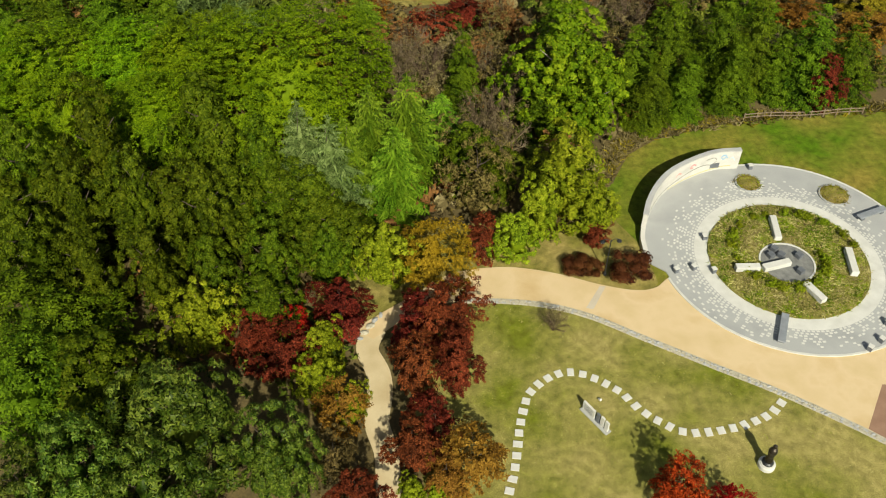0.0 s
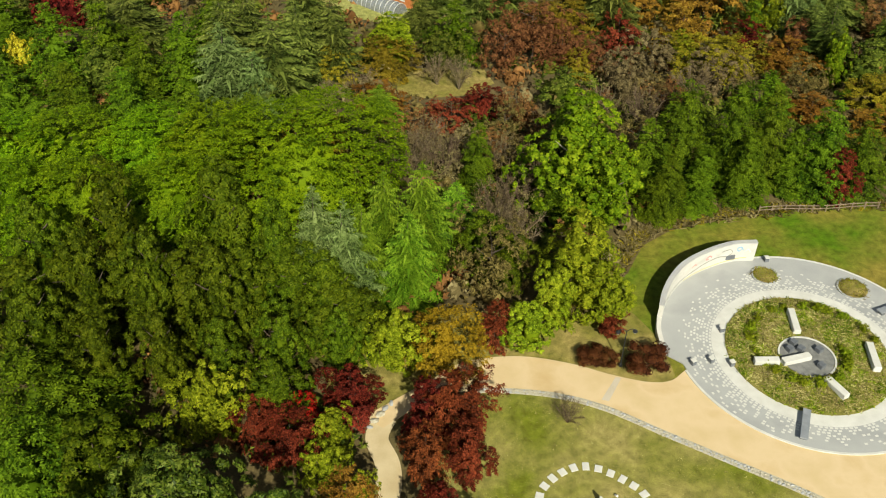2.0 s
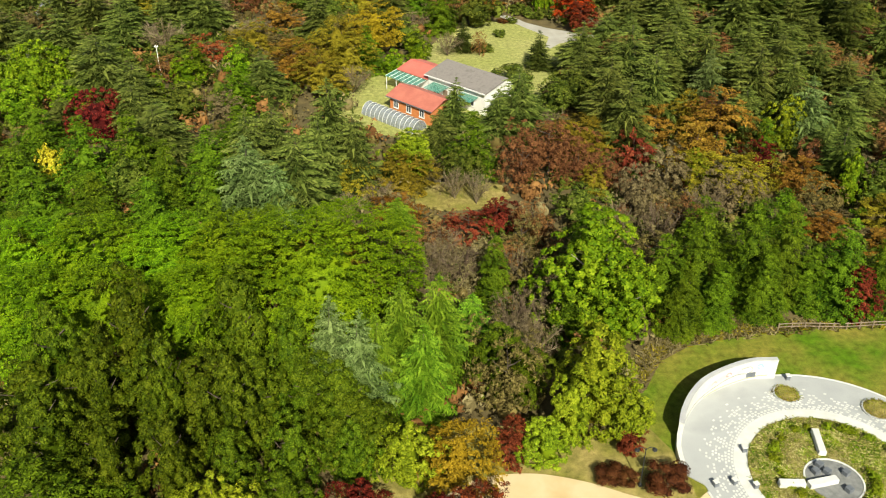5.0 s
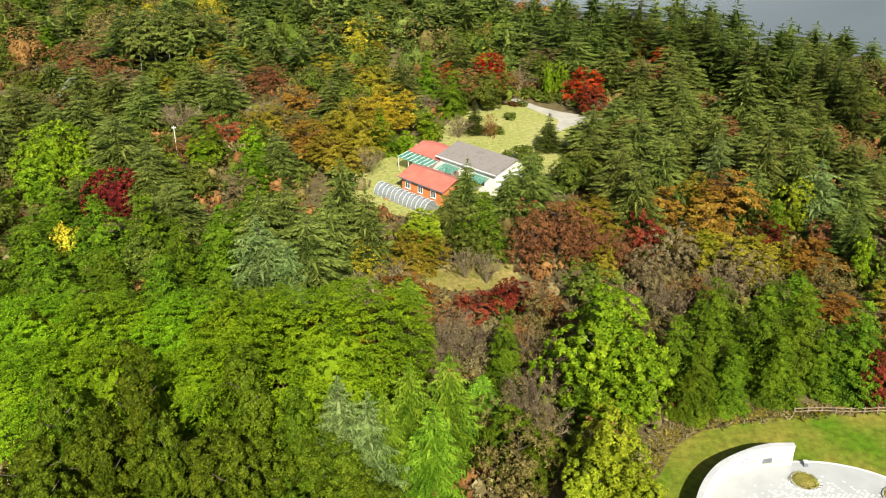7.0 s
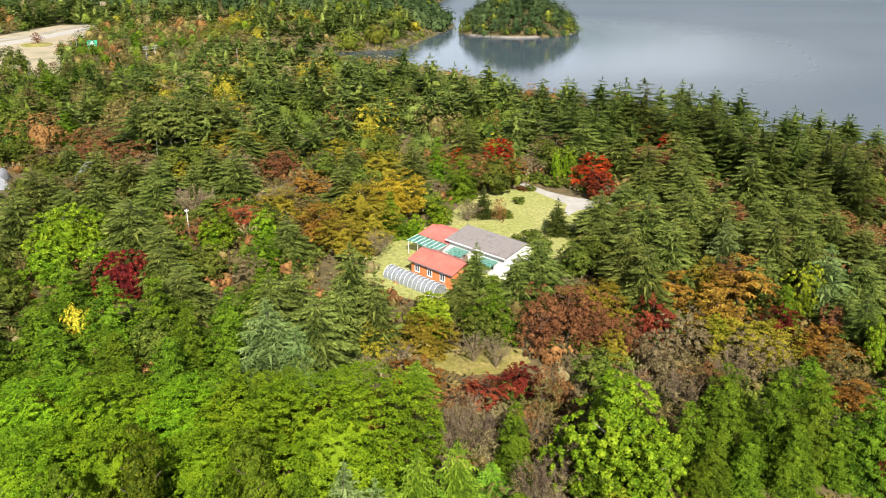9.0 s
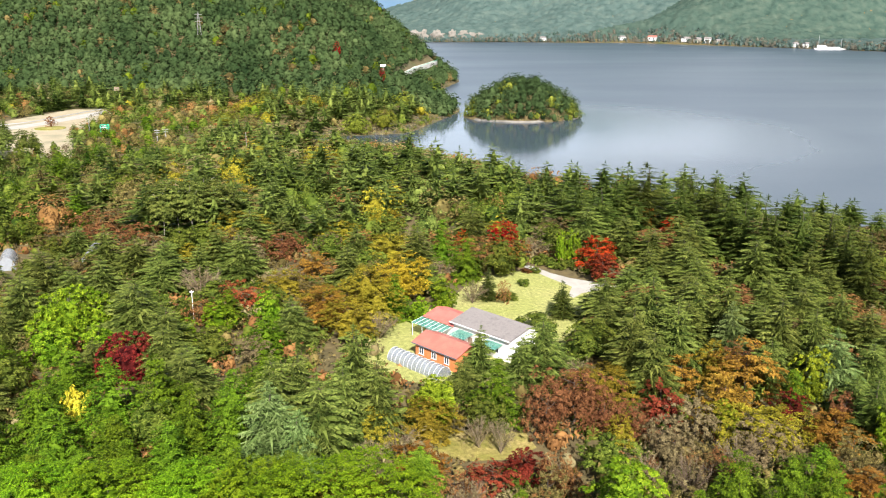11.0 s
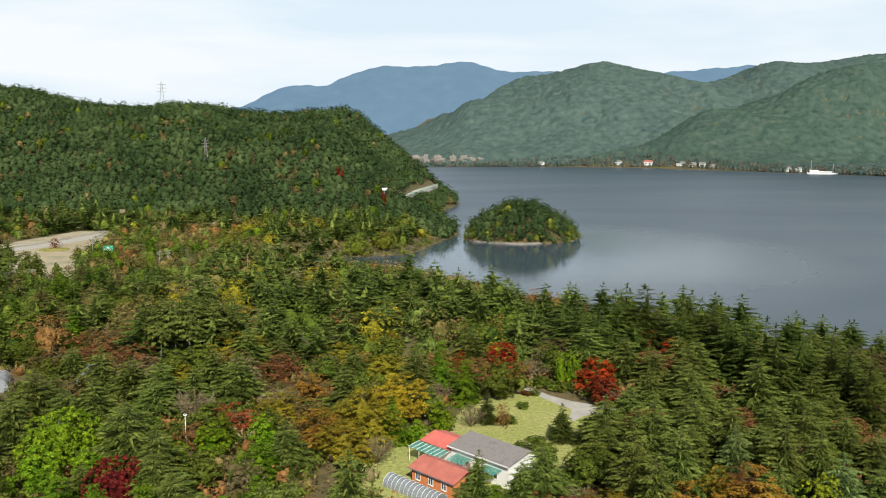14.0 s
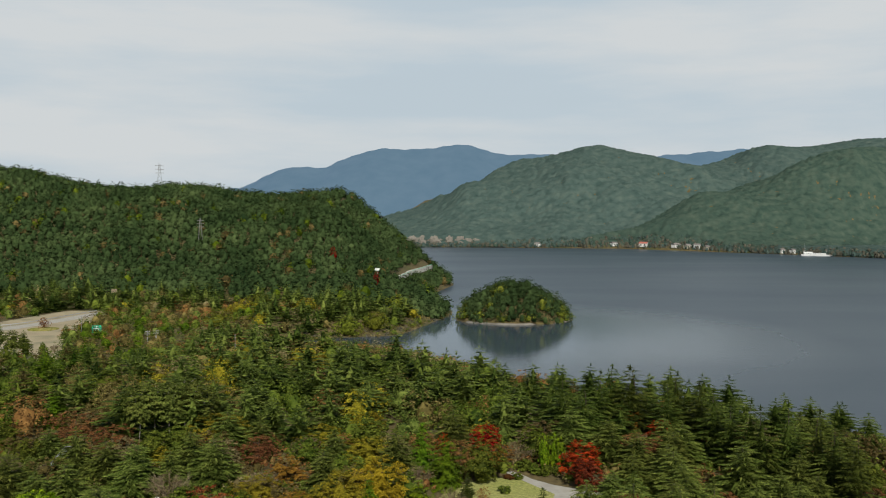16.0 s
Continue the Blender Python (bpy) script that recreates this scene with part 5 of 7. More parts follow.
class Woods:
    """Gathers many small trees in one mesh, with a material for each colour."""

    def __init__(self):
        self.v, self.f, self.n, self.mi, self.at, self.mats = [], [], [], [], 0, []

    def slot(self, mat):
        if mat not in self.mats:
            self.mats.append(mat)
        return self.mats.index(mat)

    def add(self, v, f, mat, place, scale, spin):
        c, s = math.cos(spin), math.sin(spin)
        q = v * scale
        q = np.stack([q[:, 0] * c - q[:, 1] * s, q[:, 0] * s + q[:, 1] * c, q[:, 2]], -1) + place
        self.v.append(q)
        loops, sides = f if isinstance(f, tuple) else (f.ravel(), np.full(len(f), 4))
        self.f.append(loops + self.at)
        self.n.append(sides)
        self.mi.append(np.full(len(sides), self.slot(mat)))
        self.at += len(v)

    def mesh(self, name):
        v, f, n, mi = map(np.concatenate, (self.v, self.f, self.n, self.mi))
        me = bpy.data.meshes.new(name)
        me.vertices.add(len(v))
        me.vertices.foreach_set("co", v.astype(np.float32).ravel())
        me.loops.add(len(f))
        me.loops.foreach_set("vertex_index", f.astype(np.int32).ravel())
        me.polygons.add(len(n))
        me.polygons.foreach_set("loop_start", (np.cumsum(n) - n).astype(np.int32))
        me.polygons.foreach_set("use_smooth", n == 3)
        me.polygons.foreach_set("material_index", mi.astype(np.int32))
        for m in self.mats:
            me.materials.append(m)
        me.update(calc_edges=True)
        return me


def form(maker, wide, high, seed):
    """Corners and faces of one small tree, in metres."""
    SIZE[:] = wide / 2, wide / 2, high
    me = maker(np.random.default_rng(seed))
    v = np.empty(3 * len(me.vertices))
    me.vertices.foreach_get("co", v)
    f = np.empty(len(me.loops), np.int32)
    me.loops.foreach_get("vertex_index", f)
    n = np.empty(len(me.polygons), np.int32)
    me.polygons.foreach_get("loop_total", n)
    bpy.data.meshes.remove(me)
    return v.reshape(-1, 3), (f, n)


L_ = LEAVES["deodar"]
FORMS = {
    "spire": [form(lambda r: tier_crown(r, 11, 12, 0.6, L_, 0.03, 0.5, 0.66, 0.8), 10.5, 12, s) for s in (1, 2, 3, 30)],
    "far_spire": [form(lambda r: tier_crown(r, 9, 9, 0.9, L_, 0.03, 0.5, 0.64, 0.9), 11, 11, s) for s in (21, 22, 23, 31)],
    "far_round": [form(lambda r: shell_crown(r, 620, 0.48, 44, 1.0, L_, DOME, deep=0.28, slim=0.8, core=0.4, fan=True), 9.5, 8, s) for s in (24, 25, 26)],
    "brush": [form(lambda r: shell_crown(r, 90, 0.36, 14, 0.45, L_, DOME, deep=0.36, boughs=5, core=0.3), 4.2, 2.0, s) for s in (41, 42, 43, 44)],
    "scrub": [form(lambda r: shell_crown(r, 260, 0.5, 24, 0.7, L_, DOME, deep=0.36, core=0.3), 6.5, 3.6, s) for s in (27, 28, 29)],
    "round": [form(lambda r: shell_crown(r, 1000, 0.45, 54, 0.95, L_, DOME, deep=0.34, core=0.4), 9.5, 8.5, s) for s in (4, 5, 6)],
    "hill": [form(lambda r: shell_crown(r, 110, 0.85, 18, 1.2, L_, DOME, deep=0.2, slim=0.8, boughs=6, inner=0.0, core=0.6, fan=True), 7.5, 8.0, s) for s in (7, 8, 9, 10, 32, 33)],
}


def wooded(name, label, spots, shape_of):
    w = Woods()
    for (x, y), z, d in zip(spots, ground_z(spots[:, 0], spots[:, 1]), lake_distance(spots[:, 0], spots[:, 1])):
        shape, mat, size = shape_of(x, y, d)
        if y > 290 and shape in ("spire", "round") and name == "woodland":
            shape = "far_" + shape
        v, f = rnd.choice(FORMS[shape])
        w.add(v, f, LEAVES[mat], (x, y, z - 0.3), size * rnd.uniform(0.85, 1.15) * (np.array((1.35, 1.35, 1.12)) if name == "woodland" else 1.0), rnd.uniform(0, 6.28))
    return tagged(part(name, w.mesh(name), None), label, "woods", kind="stuff")


def valley(x, y, d):
    c = rnd.random()
    if d < (40 if y < 400 else 12) and (x < 42 or y > 330):
        return ("scrub", rnd.choice(["tan", "brown", "olive", "tan", "rust"]), 0.8 if d < 25 else 1.25)
    if -40 < x < 62 and 300 < y < 392 and d < 62:
        return ("scrub", rnd.choice(["brown", "rust", "tan", "brown", "olive"]), rnd.uniform(0.9, 1.3))
    if y < 300 and x > 20:
        return ("spire", "dark" if c < 0.45 else "deodar", rnd.uniform(0.65, 0.95)) if c < 0.85 else ("round", rnd.choice(["rust", "tan", "olive"]), 0.7)
    if x < -95 and 330 < y < 470:
        return ("far_round", rnd.choice(["brown", "brown", "olive", "deodar", "brown", "rust", "oak"]), rnd.uniform(0.6, 0.9))
    if x < -100 and y < 330:
        return ("spire" if c < 0.45 else "round", rnd.choice(["olive", "dark", "brown", "oak"]), 0.8)
    if c < 0.58:
        return ("spire", "deodar" if c < 0.42 else "dark", rnd.uniform(0.85, 1.2))
    return ("round", rnd.choice(["olive", "olive", "deodar", "brown", "brown", "rust", "brown", "olive", "tan", "ochre"]), rnd.uniform(0.7, 1.05))


wooded("undergrowth", "low tangled undergrowth on the woodland floor", UNDER, lambda x, y, d: ("brush", rnd.choice(["brown", "tan", "olive", "brown", "rust", "olive", "olive"]), rnd.uniform(1.0, 1.7)))
west = lambda x, y: ridge(x, y, RIDGE_WEST, 285)
near_wood = jitter(-330, 300, 203, 640, 8.6, lambda x, y: wild(x, y) & (lake_distance(x, y) > 2) & (west(x, y) < 3) & ~((lake_distance(x, y) < 34) & (x > 45)))
near_wood = np.array([p for p in near_wood if fits(p[0], p[1], 3, 0.6)])
wooded("woodland", "mixed cedar and autumn woodland down to the lake", near_wood, valley)
reeds = jitter(-95, 62, 300, 565, 3.0, lambda x, y: (lake_distance(x, y) > 0.6) & (lake_distance(x, y) < 13))
wooded("reed_bed", "tan reeds and low scrub along the inlet", reeds, lambda x, y, d: ("scrub", rnd.choice(["tan", "bank", "brown", "tan", "olive"]), rnd.uniform(0.35, 0.6)))
HILL_ROAD = np.array([(-30, 590), (-28, 620), (-22.2, 690), (-14.2, 740), (-6.4, 790)], float)
road_gap = lambda x, y: np.hypot(x - np.interp(y, HILL_ROAD[:, 1], HILL_ROAD[:, 0]), np.clip(np.abs(y - 690) - 100, 0, 1e9))
hill_spots = jitter(-620, 20, 430, 815, 5.9, lambda x, y: wild(x, y) & (lake_distance(x, y) > 2) & (west(x, y) >= 3) & (road_gap(x, y) > 4.5))
wooded("hill_forest", "dense dark green pine forest covering the hill", hill_spots,
       lambda x, y, d: ("hill", rnd.choice(["far"] * 40 + ["oak", "brown"]), rnd.uniform(0.95, 1.35)))


def canopy(x, y, cell):
    """Height of a closed forest canopy: a dome over each uneven cell."""
    ix, iy = np.floor(x / cell), np.floor(y / cell)
    high = np.zeros(x.shape)
    for dx in (-1, 0, 1):
        for dy in (-1, 0, 1):
            a, b = ix + dx, iy + dy
            h1 = np.modf(np.abs(np.sin(a * 12.9898 + b * 78.233) * 43758.5453))[0]
            h2 = np.modf(np.abs(np.sin(a * 39.346 + b * 11.135) * 24634.6345))[0]
            h3 = np.modf(np.abs(np.sin(a * 73.156 + b * 52.235) * 16345.1234))[0]
            d2 = ((x - (a + h1) * cell) ** 2 + (y - (b + h2) * cell) ** 2) / (cell * (0.55 + 0.4 * h3)) ** 2
            high = np.maximum(high, (8 + 9 * h3) * np.sqrt(np.clip(1 - d2, 0, 1)))
    return high


def far_forest_z(x, y):
    d = lake_distance(x, y)
    return ground_z(x, y) - 1.5 + 0.42 * (canopy(x, y, 8.0) + 0.4 * canopy(x + 31, y + 17, 13)) * np.clip((d - 2) / 25, 0, 1)


fx = np.concatenate([np.arange(-330, 900, 3.6), np.arange(900, 1400, 5.5)])
fy = np.concatenate([np.arange(1310, 1700, 6.0), np.arange(1700, 2130, 4.2), np.arange(2130, 2460, 6.5)])
far_mesh = grid_mesh("far_forest", fx, fy, far_forest_z)
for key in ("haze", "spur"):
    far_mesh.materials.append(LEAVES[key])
mx, my = np.meshgrid((fx[1:] + fx[:-1]) / 2, (fy[1:] + fy[:-1]) / 2)     # less painted haze on the spur in front, more on the range behind
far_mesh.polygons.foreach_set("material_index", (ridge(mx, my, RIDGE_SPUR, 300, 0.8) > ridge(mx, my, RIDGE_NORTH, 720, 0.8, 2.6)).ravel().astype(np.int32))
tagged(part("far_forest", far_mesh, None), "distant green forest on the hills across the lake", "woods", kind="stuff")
shore = jitter(-60, 760, 1300, 1765, 6.0, lambda x, y: (lake_distance(x, y) > 2) & (lake_distance(x, y) < 40))
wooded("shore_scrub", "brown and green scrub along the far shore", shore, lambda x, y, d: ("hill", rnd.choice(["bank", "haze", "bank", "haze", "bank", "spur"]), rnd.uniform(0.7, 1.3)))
cx, cy, ax, ay = ISLAND
rim = jitter(8, 92, 490, 562, 3.4, lambda x, y: np.abs(np.hypot((x - cx) / ax, (y - cy) / ay) - 0.99) < 0.07)
wooded("island_scrub", "low green scrub along the island's bank", rim, lambda x, y, d: ("scrub", rnd.choice(["far", "willow", "far", "far"]), 1.5))
isle = jitter(10, 90, 495, 560, 4.4, lambda x, y: np.hypot((x - cx) / ax, (y - cy) / ay) < 0.97)
wooded("island_trees", "round wooded island of dark green pines", isle, lambda x, y, d: ("far_round", rnd.choice(["far"] * 7 + ["willow"]), 1.15))

# ---------------------------------------------------------------- things of the plaza and lawn
def box(sx, sy, sz, bevel=0.0, z0=0.0, taper=1.0):
    """A block with softened edges standing on z0."""
    bm = bmesh.new()
    bmesh.ops.create_cube(bm, size=1.0)
    for v in bm.verts:
        k = taper if v.co.z > 0 else 1.0
        v.co = (v.co.x * sx * k, v.co.y * sy * k, (v.co.z + 0.5) * sz + z0)
    if bevel:
        bmesh.ops.bevel(bm, geom=bm.edges[:], offset=bevel, segments=2, profile=0.6, affect="EDGES")
    return bm


def tube(r0, r1, z0, z1, sides=14, cap=True):
    bm = bmesh.new()
    bmesh.ops.create_cone(bm, cap_ends=cap, segments=sides, radius1=r0, radius2=r1, depth=z1 - z0)
    bmesh.ops.translate(bm, vec=(0, 0, (z0 + z1) / 2), verts=bm.verts)
    return bm


def turned(profile, steps=20):
    """A lathe form from (radius, height) pairs."""
    bm = bmesh.new()
    rings = [[bm.verts.new((r * math.cos(2 * math.pi * k / steps), r * math.sin(2 * math.pi * k / steps), z)) for k in range(steps)] for r, z in profile]
    for a, b in zip(rings, rings[1:]):
        for k in range(steps):
            bm.faces.new((a[k], a[(k + 1) % steps], b[(k + 1) % steps], b[k]))
    bm.faces.new(rings[-1])
    bm.faces.new(rings[0][::-1])
    bmesh.ops.recalc_face_normals(bm, faces=bm.faces)
    return bm


def moved(bm, m):
    bmesh.ops.transform(bm, matrix=m, verts=bm.verts)
    return bm


def thing(name, label, category, m, group=""):
    ob = tagged(new(name), label, category, group)
    ob.empty_display_size = 0.3
    ob.matrix_basis = m
    return ob


# the curved wall with its painted inner face
WALL_LINE = smooth_line([(34.35, 63.35), (31.8, 63.25), (28.9, 62.15), (26.4, 60.6), (24.6, 58.6), (23.4, 56.6), (22.7, 54.9)], 8)
LOW_LINE = smooth_line([(22.7, 54.9), (22.35, 53.6), (22.3, 52.2)], 6)


def standing_wall(line, thick, heights, z0=0.0):
    d = np.gradient(line, axis=0)
    n = np.stack([-d[:, 1], d[:, 0]], -1) / np.linalg.norm(d, axis=1)[:, None]
    bm = bmesh.new()
    rows = []
    for p, q, h, base in zip(line, n, np.broadcast_to(heights, len(line)), np.broadcast_to(z0, len(line))):
        a, b = p + q * thick / 2, p - q * thick / 2
        rows.append([bm.verts.new((*a, base)), bm.verts.new((*a, h)), bm.verts.new((*b, h)), bm.verts.new((*b, base))])
    for r, s in zip(rows, rows[1:]):
        for j in range(4):
            bm.faces.new((r[j], r[(j + 1) % 4], s[(j + 1) % 4], s[j]))
    bm.faces.new(rows[0])
    bm.faces.new(rows[-1][::-1])
    bmesh.ops.recalc_face_normals(bm, faces=bm.faces)
    return bm


mural = tagged(part("wall_mural", standing_wall(WALL_LINE, 0.42, 2.3), WALL_WHITE), "curved white concrete wall with a faint painted mural", "wall", kind="structure")
part("coping", standing_wall(WALL_LINE, 0.50, 2.42, 2.303), COPING, mural, "grey stone coping")
part("low_wall", standing_wall(LOW_LINE, 0.40, np.linspace(0.95, 0.55, len(LOW_LINE))), WALL_WHITE, mural, "low white end of the wall")
inner = np.gradient(WALL_LINE, axis=0)
inner = np.stack([-inner[:, 1], inner[:, 0]], -1) / np.linalg.norm(inner, axis=1)[:, None]
if (PLAZA[0] - WALL_LINE[20][0]) * inner[20][0] + (PLAZA[1] - WALL_LINE[20][1]) * inner[20][1] < 0:
    inner = -inner


def paint(name, colour, points, width):
    """A painted stroke on the inner face: points are (step along the wall, height)."""
    m = surface(name, [colour, tuple(c * 0.8 + 0.1 for c in colour)], 3.0, 0.8, 0.05, 30)
    p = smooth_line(points, 6)
    bm = bmesh.new()
    rows = []
    for (s, z), (ds, dz) in zip(p, np.gradient(p, axis=0)):
        k = np.hypot(ds, dz) or 1
        row = []
        for sg in (-1, 1):
            ss, zz = s - sg * dz / k * width, z + sg * ds / k * width
            xy = [np.interp(ss, np.arange(len(WALL_LINE)), WALL_LINE[:, c] + inner[:, c] * 0.214) for c in (0, 1)]
            row.append(bm.verts.new((*xy, zz)))
        rows.append(row)
    for a, b in zip(rows, rows[1:]):
        bm.faces.new((a[0], a[1], b[1], b[0]))
    part("paint", bm, m, mural, name.replace("_", " "))


paint("dark_painted_vine", (0.20, 0.21, 0.18), [(6, 0.5), (9, 0.9), (12, 1.15), (16, 1.0), (20, 0.7), (24, 0.55), (30, 0.6), (36, 0.5)], 0.05)
paint("dark_painted_loop", (0.22, 0.23, 0.2), [(9, 0.9), (7.5, 1.3), (8.5, 1.75), (11, 1.7)], 0.05)
paint("pale_blue_flower", (0.25, 0.45, 0.65), [(4, 1.5), (5, 1.9), (6.2, 1.7), (5.4, 1.4), (4.6, 1.7)], 0.09)
paint("pale_blue_leaf", (0.5, 0.65, 0.7), [(1.5, 1.2), (2.5, 1.6), (3.4, 1.3)], 0.09)
paint("pink_flower", (0.62, 0.26, 0.26), [(14, 1.5), (15, 1.75), (16, 1.5), (15, 1.35)], 0.10)
paint("pink_bud", (0.62, 0.33, 0.30), [(19, 1.25), (20, 1.45), (21, 1.2)], 0.10)
paint("yellow_stripe", (0.55, 0.50, 0.22), [(2.5, 0.55), (5, 0.5), (8, 0.35), (16, 0.3), (24, 0.25)], 0.06)
niche = moved(box(1.5, 0.10, 0.55, 0.02), pose(31.6, 63.0, 0.45, 0, 0, 6))
part("niche_frame", niche, STONE_DARK, mural, "dark framed niche")

# planted circle, its kerb and pale ring
tagged(part("planted_circle", turned([(7.05, 0.0), (7.05, 0.2), (6.2, 0.34), (4.0, 0.42), (0.05, 0.44)], 72), grass_material("meadow_soil", (0.18, 0.19, 0.035), (0.34, 0.29, 0.11), 0.35)),
       "round bed of tufted grass and low plants", "flower bed", kind="structure").location = (BED[0], BED[1], 0.0)
ring_white = part("ring", ring_mesh(BED[0], BED[1], 7.06, 8.25, 0.128, 0.1), STONE_WHITE, plaza, "white granite ring")
part("edge", ring_mesh(PLAZA[0], PLAZA[1], PLAZA[2] + 0.003, PLAZA[2] + 0.2, 0.14, 0.2, -168, 95), STONE_WHITE, plaza, "pale stone edging")
gravel = tagged(part("gravel_circle", ring_mesh(34.45, 49.7, 0.02, 2.3, 0.47, 0.2), surface("dark_gravel", [(0.15, 0.155, 0.15), (0.25, 0.255, 0.25)], 2.0, 0.9, 0.6, 60)), "dark gravel circle in the planted bed", "gravel", kind="structure")
part("kerb", ring_mesh(34.45, 49.7, 2.303, 2.45, 0.53, 0.3, -60, 170), STONE_WHITE, gravel, "thin pale stone kerb")


def beam(p, q, wide=0.62, high=0.55, z=0.36):
    (x0, y0), (x1, y1) = p, q
    bm = box(math.hypot(x1 - x0, y1 - y0), wide, high, 0.05)
    r = random.Random(int(x0 * 100))
    for v in bm.verts:
        v.co += Vector((r.uniform(-0.02, 0.02), r.uniform(-0.03, 0.03), r.uniform(-0.02, 0.02)))
    ob = part("stone_beam", bm, STONE_WHITE)
    ob.matrix_basis = pose((x0 + x1) / 2, (y0 + y1) / 2, z, 0, 0, math.degrees(math.atan2(y1 - y0, x1 - x0)))
    return tagged(ob, "long white granite block lying in the grass", "stone", "granite blocks in the bed")


for p, q in (((29.6, 49.35), (31.75, 49.2)), ((32.0, 49.05), (34.6, 49.6)), ((35.05, 55.4), (34.6, 52.5)), ((40.35, 50.75), (39.75, 47.7)), ((35.0, 47.0), (35.85, 44.9))):
    beam(p, q)
stone_cube = tagged(part("granite_block", box(0.55, 0.55, 0.45, 0.03), STONE_DARK), "dark square granite block on the gravel", "stone", "dark blocks on the gravel")
stone_cube.matrix_basis = pose(33.8, 51.3, 0.46, 0, 0, 30)
for x, y, a in ((33.2, 50.55, 20), (34.15, 50.5, 35), (35.7, 50.3, 28), (35.15, 48.45, 25)):
    copy_thing(stone_cube, pose(x, y, 0.46, 0, 0, a))

for x, y, r in ((34.7, 60.8, 1.25), (42.4, 58.4, 1.45)):
    bed = tagged(part("round_planter", turned([(r - 0.12, 0.05), (r - 0.12, 0.16), (r * 0.6, 0.22), (0.03, 0.24)], 36), DRY_GRASS), "small round planting bed with dry grass", "planter", "small round beds")
    bed.location = (x, y, 0.09)
    rim = part("rim", ring_mesh(0, 0, r - 0.12, r + 0.03, 0.17, 0.16), STONE_GREY, bed, "grey stone rim")


def bench(x, y, turn, length=3.2):
    ob = thing("stone_bench", "long dark granite bench on the paving", "bench", pose(x, y, 0.12, 0, 0, turn), "plaza benches")
    part("seat", box(length, 0.62, 0.14, 0.02, 0.36), surface("bench_granite", [(0.20, 0.22, 0.25), (0.30, 0.325, 0.36)], 1.5, 0.45, 0.15, 40), ob)
    for s in (-1, 1):
        part("support", moved(box(0.35, 0.5, 0.357, 0.015), pose(s * length * 0.36, 0, 0)), STONE_DARK, ob)
    return ob


bench(31.45, 42.45, 64.0)
bench(44.7, 55.35, 19.0)
bench(45.9, 50.0, 80.0)

BOLLARD_MESH = box(0.42, 0.42, 0.46, 0.03, 0, 0.94)
bollard = thing("bollard", "square dark stone bollard with a pale cap", "bollard", pose(24.45, 49.75, 0.12, 0, 0, 20), "plaza bollards")
part("post", BOLLARD_MESH, STONE_DARK, bollard)
part("cap", box(0.44, 0.44, 0.07, 0.02, 0.462), STONE_WHITE, bollard, "pale granite cap")
for x, y, a in ((26.1, 49.95, 24), (27.75, 49.45, 15), (28.15, 53.6, 5), (35.6, 63.0, 0), (37.8, 39.95, 40), (39.1, 40.7, 30), (40.4, 42.4, 30)):
    copy_thing(bollard, pose(x, y, 0.12, 0, 0, a))

# park lamp with two heads
lamp = thing("park_lamp", "slim dark lamp post with two hanging lanterns", "lamp post", pose(18.15, 50.0, 0.03))
part("base", turned([(0.16, 0), (0.16, 0.25), (0.09, 0.4), (0.06, 0.5)], 14), METAL_DARK, lamp)
part("pole", tube(0.055, 0.04, 0.5, 4.35, 12), METAL_DARK, lamp)
LAMP_GLASS = surface("lamp_glass", [(0.75, 0.76, 0.74), (0.82, 0.82, 0.8)], 3.0, 0.3, 0.0, 20)
for s in (-1, 1):
    arm = part("arm", bmesh.new(), METAL_DARK, lamp)
    bm = bmesh.new()
    pts = [(0, 0, 4.15), (s * 0.25, 0, 4.42), (s * 0.55, 0, 4.45), (s * 0.72, 0, 4.3)]
    for a, b in zip(pts, pts[1:]):
        v, f = limb(a, b, 0.03, 0.03, 6)
        vs = [bm.verts.new(c) for c in v]
        for q in f:
            bm.faces.new([vs[k] for k in q])
    bm.to_mesh(arm.data)
    bm.free()
    head = part("lantern", moved(turned([(0.05, 0.30), (0.20, 0.22), (0.22, 0.14)][::-1], 14), pose(s * 0.72, 0, 4.0)), METAL_DARK, lamp)
    part("globe", moved(turned([(0.06, 0.0), (0.15, 0.05), (0.17, 0.13)], 14), pose(s * 0.72, 0, 4.0)), LAMP_GLASS, head, "white glass globe")

# upright stone tablets on the lawn
tablet = thing("memorial_tablet", "row of upright grey and white stone tablets on the lawn", "monument", pose(14.25, 35.15, 0.03, 0, 0, -58))
part("plinth", box(2.9, 0.55, 0.12, 0.02), STONE_GREY, tablet)
for k, (w, h) in enumerate(((1.25, 0.95), (0.30, 1.05), (0.34, 1.1), (0.34, 1.05))):
    x = (-0.75, 0.22, 0.68, 1.15)[k]
    slab = part("slab", moved(box(w, 0.16, h, 0.02), pose(x, 0, 0.122)), STONE_WHITE if k != 1 else STONE_DARK, tablet)
    if k == 0:
        for j in range(5):
            part("line", moved(box(0.85, 0.012, 0.035), pose(x, -0.086, 0.30 + 0.13 * j)), STONE_DARK, slab, "engraved line")
spot = thing("garden_light", "tiny pale garden spotlight in the grass", "light", pose(14.9, 37.0, 0.03, 0, 0, 30))
part("body", moved(tube(0.09, 0.11, 0, 0.24, 10), pose(0, 0, 0.12, 60, 0, 0)), STONE_WHITE, spot)
part("stake", tube(0.025, 0.03, 0, 0.16, 8), METAL_DARK, spot)

